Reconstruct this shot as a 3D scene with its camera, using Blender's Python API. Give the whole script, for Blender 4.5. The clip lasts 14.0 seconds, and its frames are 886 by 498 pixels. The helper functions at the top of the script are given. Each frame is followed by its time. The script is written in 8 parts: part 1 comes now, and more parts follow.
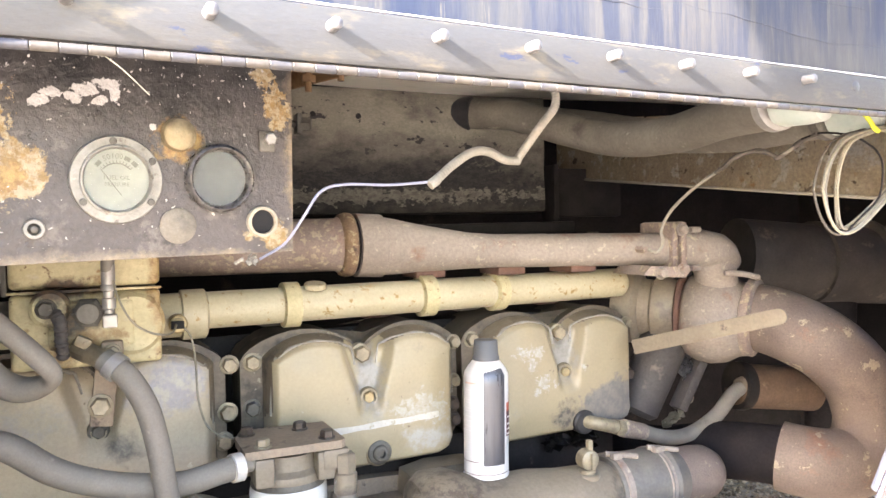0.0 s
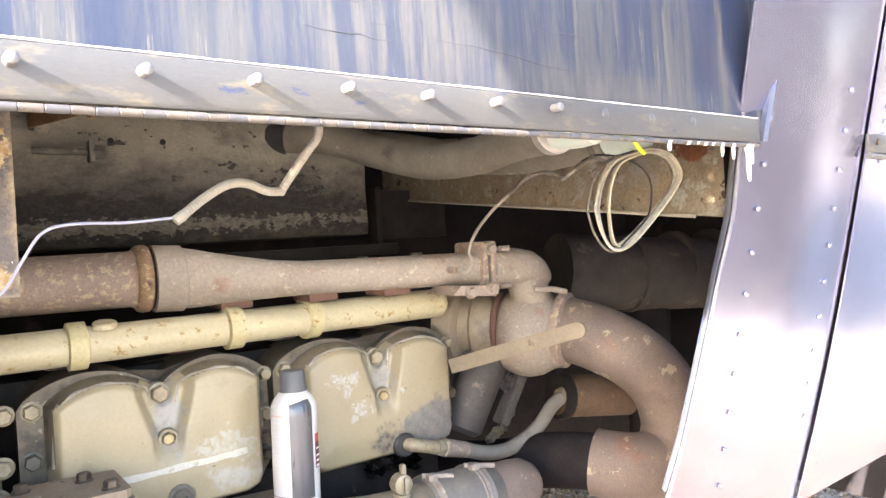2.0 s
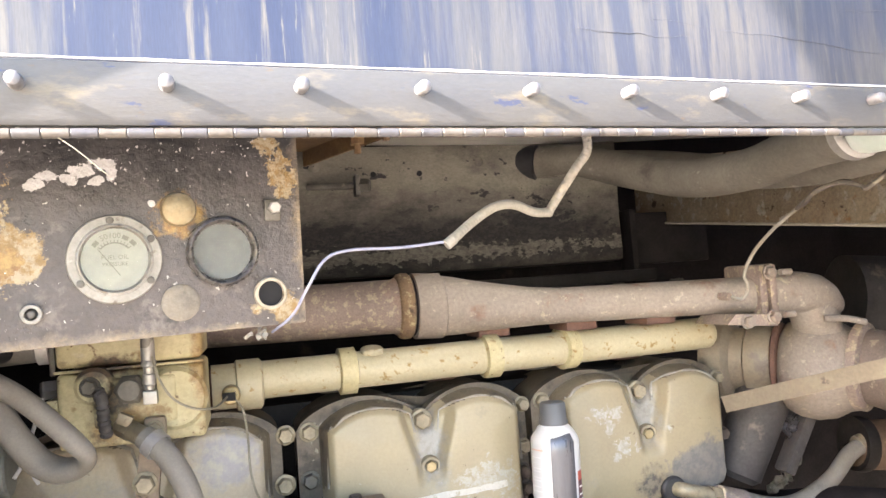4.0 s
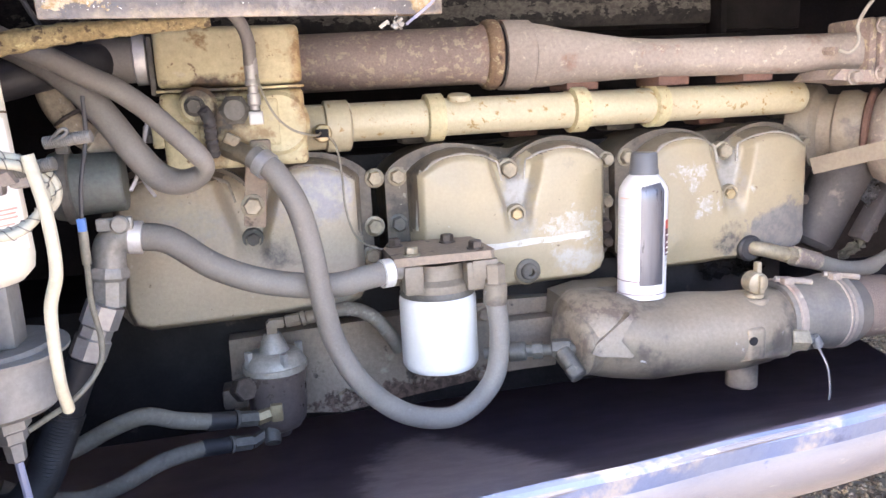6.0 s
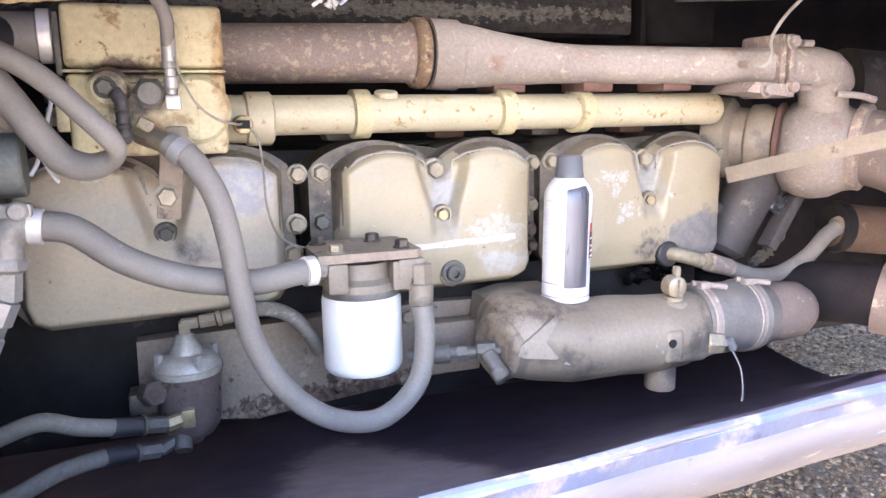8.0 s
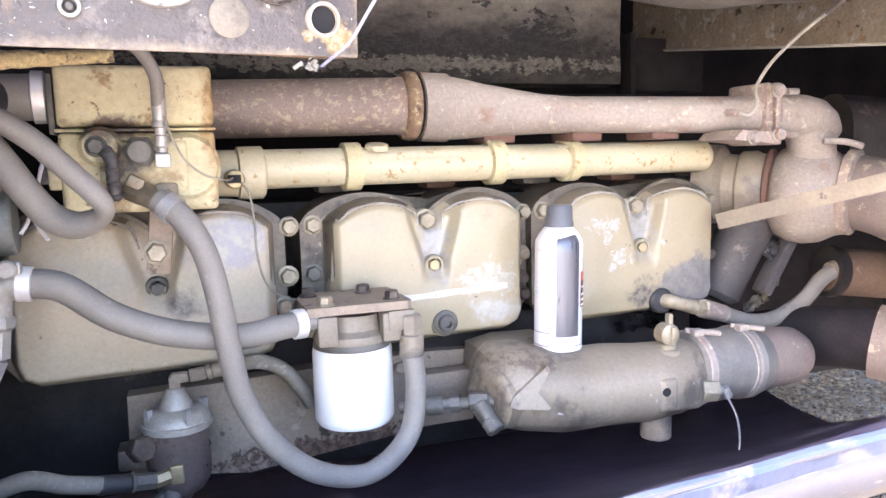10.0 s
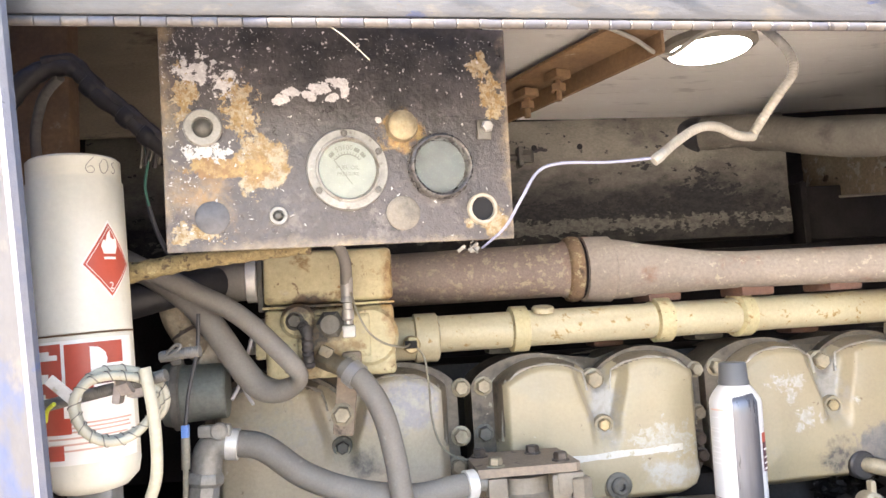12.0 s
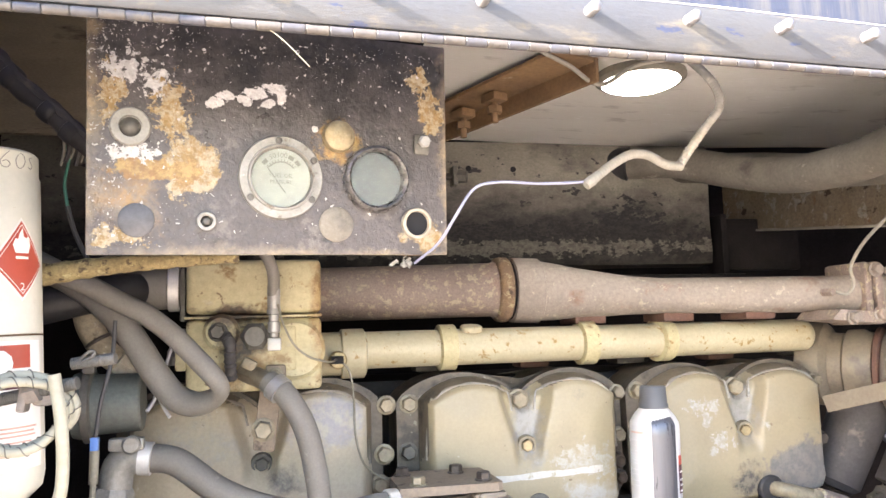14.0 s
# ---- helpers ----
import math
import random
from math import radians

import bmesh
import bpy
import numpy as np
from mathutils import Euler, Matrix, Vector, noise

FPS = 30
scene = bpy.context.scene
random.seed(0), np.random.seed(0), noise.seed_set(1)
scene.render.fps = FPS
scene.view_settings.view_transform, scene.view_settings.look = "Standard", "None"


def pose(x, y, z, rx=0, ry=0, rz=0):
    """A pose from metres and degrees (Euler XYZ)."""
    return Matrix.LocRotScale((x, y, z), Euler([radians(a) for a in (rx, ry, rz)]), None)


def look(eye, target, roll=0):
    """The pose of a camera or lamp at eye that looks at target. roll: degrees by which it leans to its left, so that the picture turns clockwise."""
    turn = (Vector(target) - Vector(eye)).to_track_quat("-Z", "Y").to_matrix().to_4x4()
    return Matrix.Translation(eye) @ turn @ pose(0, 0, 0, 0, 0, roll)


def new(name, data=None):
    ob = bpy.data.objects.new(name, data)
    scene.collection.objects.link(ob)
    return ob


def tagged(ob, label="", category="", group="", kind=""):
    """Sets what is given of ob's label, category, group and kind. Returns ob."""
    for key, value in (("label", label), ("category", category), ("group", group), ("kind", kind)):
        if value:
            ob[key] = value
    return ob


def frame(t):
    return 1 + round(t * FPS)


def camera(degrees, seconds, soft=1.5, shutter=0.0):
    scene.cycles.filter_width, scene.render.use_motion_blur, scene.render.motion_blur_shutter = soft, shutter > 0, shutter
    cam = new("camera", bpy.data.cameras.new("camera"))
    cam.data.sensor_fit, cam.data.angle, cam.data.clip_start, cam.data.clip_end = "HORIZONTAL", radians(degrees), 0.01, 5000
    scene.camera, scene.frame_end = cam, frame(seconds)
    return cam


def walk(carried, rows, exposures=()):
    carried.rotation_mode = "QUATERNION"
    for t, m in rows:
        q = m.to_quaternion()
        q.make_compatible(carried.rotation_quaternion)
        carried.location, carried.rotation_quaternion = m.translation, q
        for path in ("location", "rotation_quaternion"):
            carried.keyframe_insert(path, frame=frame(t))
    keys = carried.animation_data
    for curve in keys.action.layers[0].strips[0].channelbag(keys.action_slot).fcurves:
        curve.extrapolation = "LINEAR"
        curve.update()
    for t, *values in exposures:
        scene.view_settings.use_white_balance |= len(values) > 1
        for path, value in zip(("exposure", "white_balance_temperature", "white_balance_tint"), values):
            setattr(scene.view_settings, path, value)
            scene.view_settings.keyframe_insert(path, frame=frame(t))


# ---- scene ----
cam = camera(61.8, 14.0)
PATH = [
    (0, (0.038, -0.439, 1.045), (0.831, 1.396, 0.993), -1.4),
    (0.5, (0.063, -0.459, 1.052), (0.987, 1.315, 0.999), -0.8),
    (1, (0.093, -0.467, 1.056), (1.114, 1.252, 1.004), -1.6),
    (1.5, (0.119, -0.476, 1.055), (1.178, 1.221, 1.019), -2.7),
    (2, (0.135, -0.48, 1.054), (1.223, 1.198, 1.032), -3.5),
    (2.5, (0.141, -0.466, 1.047), (1.231, 1.211, 1.05), -4.1),
    (3, (0.152, -0.44, 1.045), (1.116, 1.311, 1.11), -4.4),
    (3.5, (0.143, -0.431, 1.046), (0.889, 1.423, 1.145), -4.4),
    (4, (0.126, -0.421, 1.051), (0.646, 1.508, 1.151), -4.2),
    (4.2, (0.119, -0.417, 1.052), (0.561, 1.532, 1.123), -3.9),
    (6.3, (0.022, -0.375, 0.954), (0.457, 1.526, 0.509), -3.0),
    (6.5, (0.017, -0.37, 0.951), (0.483, 1.519, 0.487), -3.0),
    (7, (0.015, -0.365, 0.948), (0.623, 1.496, 0.541), -0.6),
    (9.5, (0.043, -0.36, 0.945), (0.714, 1.495, 0.617), -1.2),
    (10, (0.041, -0.37, 0.955), (0.69, 1.506, 0.703), -1.5),
    (10.5, (0.039, -0.389, 0.962), (0.487, 1.554, 0.82), -3.2),
    (11, (0.044, -0.41, 0.968), (0.275, 1.576, 0.971), -3.9),
    (11.5, (0.045, -0.417, 0.969), (0.26, 1.568, 1.084), -3.6),
    (12, (0.047, -0.421, 0.969), (0.252, 1.56, 1.146), -3.5),
    (12.5, (0.047, -0.42, 0.968), (0.247, 1.56, 1.164), -3.6),
    (13, (0.047, -0.421, 0.968), (0.262, 1.556, 1.18), -3.4),
    (13.5, (0.046, -0.422, 0.968), (0.318, 1.547, 1.194), -2.8),
    (14, (0.045, -0.417, 0.966), (0.439, 1.532, 1.186), -1.7),
]
walk(cam, [(t, look(eye, target, roll)) for t, eye, target, roll in PATH], [(0.0, 3.85, 7200, 17), (4.2, 3.7, 7200, 16), (6.3, 4.05, 6550, 25), (9.6, 4.2, 6400, 26), (10.5, 4.25, 6500, 20), (11.3, 3.88, 7050, 18), (14.0, 3.88, 7050, 18)])

# ---- light ----
SUN = Vector((-0.86, -0.28, 0.43)).normalized()
world = bpy.data.worlds.new("sky")
scene.world = world
world.use_nodes = True
wn = world.node_tree
sky = wn.nodes.new("ShaderNodeTexSky")
sky.sky_type, sky.sun_disc = "NISHITA", False
sky.sun_elevation = math.asin(SUN.z)
sky.sun_rotation = math.atan2(SUN.x, SUN.y) % (2 * math.pi)
back = wn.nodes["Background"]
back.inputs["Strength"].default_value = 0.125
wn.links.new(sky.outputs["Color"], back.inputs["Color"])
sun = new("sun", bpy.data.lights.new("sun", "SUN"))
sun.data.energy, sun.data.angle, sun.data.color = 5.0, radians(0.5), (1.0, 0.95, 0.88)
sun.matrix_world = look(SUN * 20, (0, 0, 0))


# ---- materials ----
def mat(name, c1, c2=None, rough=0.6, metal=0.0, scale=12.0, stretch=(1, 1, 1), patches=(), grain=0.4, bump=0.2, fine=200.0, coat=0.0, spots=(), dim_grime=0.8):
    """A worn surface: two base colours mixed by a broad noise, patches of other colours (colour, noise scale, level,
    softness), stains and painted shade at places of their own (two colours, middle, radii, edge noise scale and amount,
    softness), fine grain and relief; a last factor dims the whole colour, to balance brightness between surfaces.
    """
    m = bpy.data.materials.new(name)
    m.use_nodes = True
    nt = m.node_tree
    n, l = nt.nodes, nt.links
    bsdf = n["Principled BSDF"]
    geo = n.new("ShaderNodeNewGeometry")
    mp = n.new("ShaderNodeMapping")
    mp.inputs["Scale"].default_value = stretch
    l.new(geo.outputs["Position"], mp.inputs["Vector"])

    def noise_node(s, detail=6.0, rough_=0.6, offset=0.0):
        t = n.new("ShaderNodeTexNoise")
        t.inputs["Scale"].default_value, t.inputs["Detail"].default_value, t.inputs["Roughness"].default_value = s, detail, rough_
        v = n.new("ShaderNodeVectorMath")
        v.operation = "ADD"
        v.inputs[1].default_value = (offset, offset * 1.7, -offset)
        l.new(mp.outputs["Vector"], v.inputs[0])
        l.new(v.outputs["Vector"], t.inputs["Vector"])
        return t.outputs["Fac"]

    def ramp(fac, lo, hi):
        r = n.new("ShaderNodeMapRange")
        r.inputs["From Min"].default_value, r.inputs["From Max"].default_value = lo, hi
        l.new(fac, r.inputs["Value"])
        return r.outputs["Result"]

    def mix(fac, a, b, kind="MIX"):
        x = n.new("ShaderNodeMix")
        x.data_type, x.blend_type = "RGBA", kind
        for sock, val in ((x.inputs[0], fac), (x.inputs[6], a), (x.inputs[7], b)):
            if hasattr(val, "links"):
                l.new(val, sock)
            else:
                sock.default_value = val if isinstance(val, float) else (*val, 1.0)
        return x.outputs[2]

    c2 = c2 or tuple(v * 0.7 for v in c1)
    base = mix(ramp(noise_node(scale), 0.35, 0.65), c1, c2)
    rough_out = None
    for i, (col, s, level, soft) in enumerate(patches):
        f = ramp(noise_node(s, 9.0, 0.65, 3.1 * (i + 1)), level, level + soft)
        base = mix(f, base, col)
    for i, (ca, cb, mid, rad, ns, amt, soft) in enumerate(spots):
        rel = n.new("ShaderNodeVectorMath")
        rel.operation = "SUBTRACT"
        l.new(geo.outputs["Position"], rel.inputs[0])
        rel.inputs[1].default_value = mid
        div = n.new("ShaderNodeVectorMath")
        div.operation = "DIVIDE"
        l.new(rel.outputs["Vector"], div.inputs[0])
        div.inputs[1].default_value = rad
        ln = n.new("ShaderNodeVectorMath")
        ln.operation = "LENGTH"
        l.new(div.outputs["Vector"], ln.inputs[0])
        amt *= 2.5
        ad = n.new("ShaderNodeMath")
        ad.operation = "MULTIPLY_ADD"
        l.new(noise_node(ns, 8.0, 0.7, 4.7 * (i + 1)), ad.inputs[0])
        ad.inputs[1].default_value = -amt
        l.new(ln.outputs["Value"], ad.inputs[2])
        f = ramp(ad.outputs["Value"], 1.0 - amt * 0.5, 1.0 - amt * 0.5 - soft)
        base = mix(f, base, mix(ramp(noise_node(ns * 1.7, 6.0, 0.7, 1.3 * i), 0.44, 0.57), ca, cb))
    if grain:
        g = noise_node(fine, 3.0, 0.7, 9.0)
        base = mix(grain, base, mix(ramp(g, 0.3, 0.7), (0.25, 0.25, 0.25), (1.0, 1.0, 1.0)), "MULTIPLY")
    # dims the colour, so surfaces left undimmed look more brightly lit
    if dim_grime < 1.0:
        base = mix(1.0, base, (dim_grime, dim_grime, dim_grime), "MULTIPLY")
    l.new(base, bsdf.inputs["Base Color"])
    rr = n.new("ShaderNodeMapRange")
    rr.inputs["To Min"].default_value, rr.inputs["To Max"].default_value = max(rough - 0.12, 0.03), min(rough + 0.12, 1.0)
    l.new(noise_node(scale * 3, offset=5.0), rr.inputs["Value"])
    l.new(rr.outputs["Result"], bsdf.inputs["Roughness"])
    bsdf.inputs["Metallic"].default_value = metal
    bsdf.inputs["Coat Weight"].default_value = coat
    if bump:
        b = n.new("ShaderNodeBump")
        b.inputs["Strength"].default_value, b.inputs["Distance"].default_value = bump, 0.002
        l.new(noise_node(fine * 0.6, 5.0, 0.65, 2.0), b.inputs["Height"])
        l.new(b.outputs["Normal"], bsdf.inputs["Normal"])
    return m


def plain(name, c, rough=0.5, metal=0.0, emit=0.0, trans=0.0, ior=1.45):
    m = bpy.data.materials.new(name)
    m.use_nodes = True
    b = m.node_tree.nodes["Principled BSDF"]
    b.inputs["Base Color"].default_value = (*c, 1)
    b.inputs["Roughness"].default_value, b.inputs["Metallic"].default_value = rough, metal
    b.inputs["Transmission Weight"].default_value, b.inputs["IOR"].default_value = trans, ior
    if emit:
        b.inputs["Emission Color"].default_value, b.inputs["Emission Strength"].default_value = (*c, 1), emit
    return m


OCHRE, RUSTY, WHITE = ((0.31, 0.20, 0.075), (0.45, 0.38, 0.26)), ((0.29, 0.16, 0.06), (0.44, 0.30, 0.11)), ((0.66, 0.66, 0.66), (0.56, 0.55, 0.54))
# worn places of the gauge panel: its black top, tan edges, then filler and bare patches
PANEL_WEAR = [
    ((0.030, 0.029, 0.030), (0.065, 0.060, 0.060), (0.06, 0.17, 1.175), (0.20, 0.3, 0.050), 22, 0.9, 0.5),
    ((0.25, 0.21, 0.165), (0.36, 0.28, 0.18), (-0.105, 0.15, 1.12), (0.018, 0.3, 0.12), 40, 1, 0.7),
    ((0.24, 0.205, 0.17), (0.33, 0.27, 0.19), (0.03, 0.16, 1.024), (0.20, 0.3, 0.012), 40, 1, 0.7),
    ((0.30, 0.24, 0.18), (0.40, 0.31, 0.20), (0.178, 0.19, 1.10), (0.014, 0.3, 0.12), 40, 1, 0.7),
    ((0.36, 0.23, 0.11), (0.30, 0.24, 0.18), (-0.078, 0.15, 1.065), (0.030, 0.3, 0.030), 36, 1.2, 0.8),
    (*OCHRE, (-0.030, 0.153, 1.093), (0.022, 0.3, 0.021), 62, 0.9, 0.12),
    (*RUSTY, (-0.034, 0.153, 1.090), (0.010, 0.3, 0.010), 62, 1.6, 0.2),
    (*RUSTY, (-0.062, 0.148, 1.089), (0.026, 0.3, 0.009), 62, 1.1, 0.12),
    *[(*WHITE, (x, 0.16, z), (rx, 0.3, rz), 120, 1.7, 0.05) for x, z, rx, rz in ((-0.014, 1.143, 0.006, 0.0045), (-0.006, 1.149, 0.008, 0.0030), (0.008, 1.147, 0.006, 0.0035), (0.017, 1.153, 0.007, 0.0050), (0.030, 1.158, 0.008, 0.0040), (0.036, 1.151, 0.0035, 0.0055), (0.026, 1.145, 0.004, 0.003))],
    (*WHITE, (-0.054, 0.150, 1.153), (0.0075, 0.3, 0.0085), 150, 3.0, 0.05),
    (*OCHRE, (-0.044, 0.151, 1.138), (0.011, 0.3, 0.018), 110, 2.4, 0.08),
    (*OCHRE, (-0.082, 0.145, 1.142), (0.008, 0.3, 0.020), 110, 2.6, 0.08),
    (*OCHRE, (0.158, 0.183, 1.148), (0.010, 0.3, 0.018), 110, 2.0, 0.08),
    (*OCHRE, (0.148, 0.182, 1.174), (0.008, 0.3, 0.009), 110, 2.0, 0.08),
    (*WHITE, (-0.068, 0.147, 1.102), (0.0144, 0.3, 0.0054), 130, 3.0, 0.05),
    (*OCHRE, (-0.078, 0.146, 1.040), (0.018, 0.3, 0.007), 110, 2.0, 0.1),
    (*WHITE, (-0.074, 0.146, 1.165), (0.0120, 0.3, 0.0085), 150, 3.4, 0.05),
    (*OCHRE, (0.150, 0.182, 1.045), (0.018, 0.3, 0.012), 62, 1.3, 0.3),
    (*RUSTY, (0.080, 0.171, 1.118), (0.020, 0.3, 0.016), 62, 1.2, 0.4),
    (*WHITE, (0.062, 0.168, 1.128), (0.0026, 0.3, 0.0026), 62, 2.40, 0.1),
]
M = {
    "cream": mat("cream_engine_paint", (0.445, 0.38, 0.255), (0.395, 0.34, 0.237), 0.38, scale=9, grain=0.14, fine=220,
                 spots=[((0.50, 0.48, 0.43), (0.44, 0.40, 0.31), (0.435, 0.57, 0.782), (0.045, 0.2, 0.020), 75, 2.2, 0.12), ((0.37, 0.36, 0.345), (0.30, 0.285, 0.26), (0.358, 0.58, 0.832), (0.026, 0.2, 0.062), 40, 0.7, 0.5), ((0.50, 0.49, 0.47), (0.45, 0.41, 0.33), (0.445, 0.57, 0.735), (0.05, 0.2, 0.025), 40, 1.3, 0.6), ((0.27, 0.25, 0.22), (0.42, 0.38, 0.29), (0.20, 0.57, 0.78), (0.016, 0.2, 0.10), 50, 1.0, 0.7)],
                 patches=[((0.31, 0.275, 0.21), 14, 0.60, 0.10), ((0.60, 0.56, 0.46), 26, 0.69, 0.03), ((0.20, 0.15, 0.10), 110, 0.66, 0.04)]),
    "cream_grey": mat("cream_paint_gone_grey", (0.59, 0.51, 0.375), (0.53, 0.465, 0.36), 0.45, scale=8, grain=0.2, fine=220,
                      spots=[((0.40, 0.40, 0.43), (0.52, 0.50, 0.44), (0.09, 0.57, 0.86), (0.075, 0.2, 0.045), 30, 1.0, 0.6), ((0.50, 0.47, 0.41), (0.56, 0.50, 0.38), (-0.08, 0.57, 0.83), (0.060, 0.2, 0.04), 26, 1.2, 0.6), ((0.20, 0.185, 0.165), (0.34, 0.31, 0.26), (0.03, 0.58, 0.785), (0.03, 0.2, 0.022), 50, 1.0, 0.7), ((0.22, 0.20, 0.18), (0.38, 0.34, 0.27), (-0.165, 0.57, 0.73), (0.02, 0.2, 0.04), 50, 1.0, 0.7)],
                      patches=[((0.39, 0.375, 0.36), 9, 0.62, 0.08), ((0.66, 0.62, 0.50), 24, 0.63, 0.03), ((0.22, 0.17, 0.11), 110, 0.66, 0.04)]),
    "cream_chip": mat("cream_paint_chipped", (0.375, 0.317, 0.213), (0.335, 0.285, 0.198), 0.38, scale=9, grain=0.14, fine=220,
                      spots=[((0.17, 0.165, 0.165), (0.23, 0.215, 0.20), (0.800, 0.59, 0.745), (0.080, 0.2, 0.046), 40, 0.7, 0.25), *[((0.47, 0.455, 0.43), (0.38, 0.345, 0.28), (x, 0.57, z), (rx, 0.2, rz), 95, 2.6, 0.05) for x, z, rx, rz in ((0.616, 0.848, 0.013, 0.011), (0.640, 0.845, 0.009, 0.010), (0.630, 0.828, 0.007, 0.010), (0.651, 0.795, 0.017, 0.010), (0.640, 0.781, 0.007, 0.008), (0.728, 0.815, 0.005, 0.007))], ((0.33, 0.315, 0.29), (0.26, 0.245, 0.22), (0.702, 0.59, 0.836), (0.024, 0.2, 0.055), 40, 0.7, 0.5), ((0.10, 0.09, 0.085), (0.26, 0.23, 0.18), (0.695, 0.58, 0.735), (0.03, 0.2, 0.03), 50, 1.0, 0.6)],
                      patches=[((0.33, 0.295, 0.23), 12, 0.62, 0.08), ((0.60, 0.58, 0.53), 40, 0.70, 0.015), ((0.20, 0.15, 0.10), 110, 0.66, 0.04)]),
    "cream_pipe": mat("cream_pipe_paint", (0.60, 0.55, 0.39), (0.53, 0.475, 0.33), 0.42, scale=10, grain=0.2,
                      patches=[((0.36, 0.24, 0.09), 70, 0.60, 0.05), ((0.50, 0.44, 0.30), 12, 0.58, 0.10), ((0.42, 0.29, 0.11), 14, 0.66, 0.05)]),
    "yellow_block": mat("yellow_stained_paint", (0.64, 0.575, 0.355), (0.57, 0.50, 0.30), 0.5, scale=12, grain=0.3,
                        patches=[((0.32, 0.22, 0.10), 30, 0.595, 0.07), ((0.20, 0.13, 0.07), 90, 0.63, 0.04), ((0.62, 0.56, 0.40), 18, 0.62, 0.06), ((0.36, 0.22, 0.08), 60, 0.66, 0.04)],
                        spots=[((0.05, 0.035, 0.03), (0.12, 0.08, 0.05), (-0.022, 0.45, 0.990), (0.050, 0.05, 0.014), 40, 0.9, 0.5), ((0.04, 0.035, 0.03), (0.14, 0.10, 0.06), (-0.014, 0.44, 0.958), (0.030, 0.04, 0.030), 50, 0.9, 0.6),
                               ((0.30, 0.17, 0.07), (0.42, 0.28, 0.12), (0.004, 0.44, 0.930), (0.036, 0.04, 0.020), 60, 0.8, 0.7), ((0.28, 0.17, 0.07), (0.45, 0.33, 0.16), (0.072, 0.46, 0.99), (0.012, 0.06, 0.09), 60, 1.0, 0.6), ((0.14, 0.10, 0.06), (0.35, 0.25, 0.12), (-0.03, 0.45, 0.918), (0.020, 0.04, 0.026), 50, 0.9, 0.6)]),
    "greasy": mat("greasy_grey_metal", (0.20, 0.19, 0.17), (0.10, 0.095, 0.085), 0.6, 0.2, scale=25,
                  patches=[((0.38, 0.35, 0.28), 30, 0.60, 0.08)]),
    "greasy_tan": mat("oil_stained_tan", (0.20, 0.165, 0.115), (0.12, 0.10, 0.075), 0.5, scale=14, grain=0.3, patches=[((0.045, 0.038, 0.034), 16, 0.54, 0.10), ((0.36, 0.31, 0.22), 22, 0.62, 0.06)]),
    "dull_grime": mat("dusty_dark_grime", (0.085, 0.078, 0.078), (0.05, 0.046, 0.05), 0.7, scale=16, grain=0.4, bump=0.3, patches=[((0.17, 0.15, 0.125), 22, 0.60, 0.08)]),
    "strap_tan": mat("tan_stained_strap", (0.24, 0.205, 0.155), (0.18, 0.15, 0.115), 0.6, scale=14, grain=0.3, patches=[((0.10, 0.08, 0.065), 30, 0.62, 0.05)]),
    "dim_grime": mat("dark_oily_grime", (0.032, 0.029, 0.030), (0.018, 0.017, 0.018), 0.6, scale=20, patches=[((0.09, 0.078, 0.068), 30, 0.64, 0.08)]),
    "rust_pipe": mat("rusty_exhaust_iron", (0.40, 0.325, 0.285), (0.32, 0.25, 0.225), 0.62, 0.15, scale=12, grain=0.45, fine=320, bump=0.35,
                     patches=[((0.40, 0.27, 0.215), 12, 0.57, 0.14), ((0.54, 0.46, 0.34), 80, 0.53, 0.07), ((0.56, 0.48, 0.36), 40, 0.64, 0.03), ((0.18, 0.13, 0.115), 10, 0.63, 0.10)]),
    "bead_rust": mat("crusty_bead_rust", (0.33, 0.22, 0.13), (0.24, 0.16, 0.11), 0.75, scale=40, grain=0.5, fine=300, bump=0.9, patches=[((0.50, 0.42, 0.26), 70, 0.56, 0.05), ((0.12, 0.08, 0.06), 60, 0.62, 0.05)]),
    "rust_tan": mat("scaly_tan_exhaust", (0.38, 0.33, 0.295), (0.31, 0.265, 0.235), 0.65, 0.1, scale=10, grain=0.35, bump=0.3,
                    patches=[((0.29, 0.17, 0.13), 16, 0.58, 0.12), ((0.50, 0.44, 0.34), 34, 0.64, 0.03), ((0.19, 0.145, 0.125), 9, 0.62, 0.12), ((0.50, 0.445, 0.365), 70, 0.60, 0.05)]),
    "rust_elbow": mat("flaking_brown_exhaust", (0.25, 0.20, 0.175), (0.19, 0.15, 0.135), 0.7, 0.15, scale=12, grain=0.4, fine=320, bump=0.4,
                      patches=[((0.29, 0.17, 0.125), 14, 0.58, 0.12), ((0.42, 0.365, 0.285), 24, 0.605, 0.02), ((0.12, 0.09, 0.085), 9, 0.62, 0.10), ((0.40, 0.34, 0.27), 110, 0.64, 0.05)]),
    "soot": mat("black_soot", (0.030, 0.026, 0.029), (0.020, 0.018, 0.021), 0.9, scale=20, patches=[((0.05, 0.04, 0.032), 12, 0.66, 0.06)]),
    "dark_rust": mat("dark_brown_rust", (0.16, 0.105, 0.07), (0.11, 0.07, 0.05), 0.8, scale=16, bump=0.4, patches=[((0.30, 0.22, 0.15), 18, 0.62, 0.06)]),
    "coupling": mat("dusty_dark_coupling", (0.115, 0.112, 0.112), (0.21, 0.193, 0.168), 0.55, scale=11, grain=0.3, bump=0.2, patches=[((0.36, 0.33, 0.29), 9, 0.58, 0.10), ((0.07, 0.07, 0.085), 10, 0.60, 0.08)]),
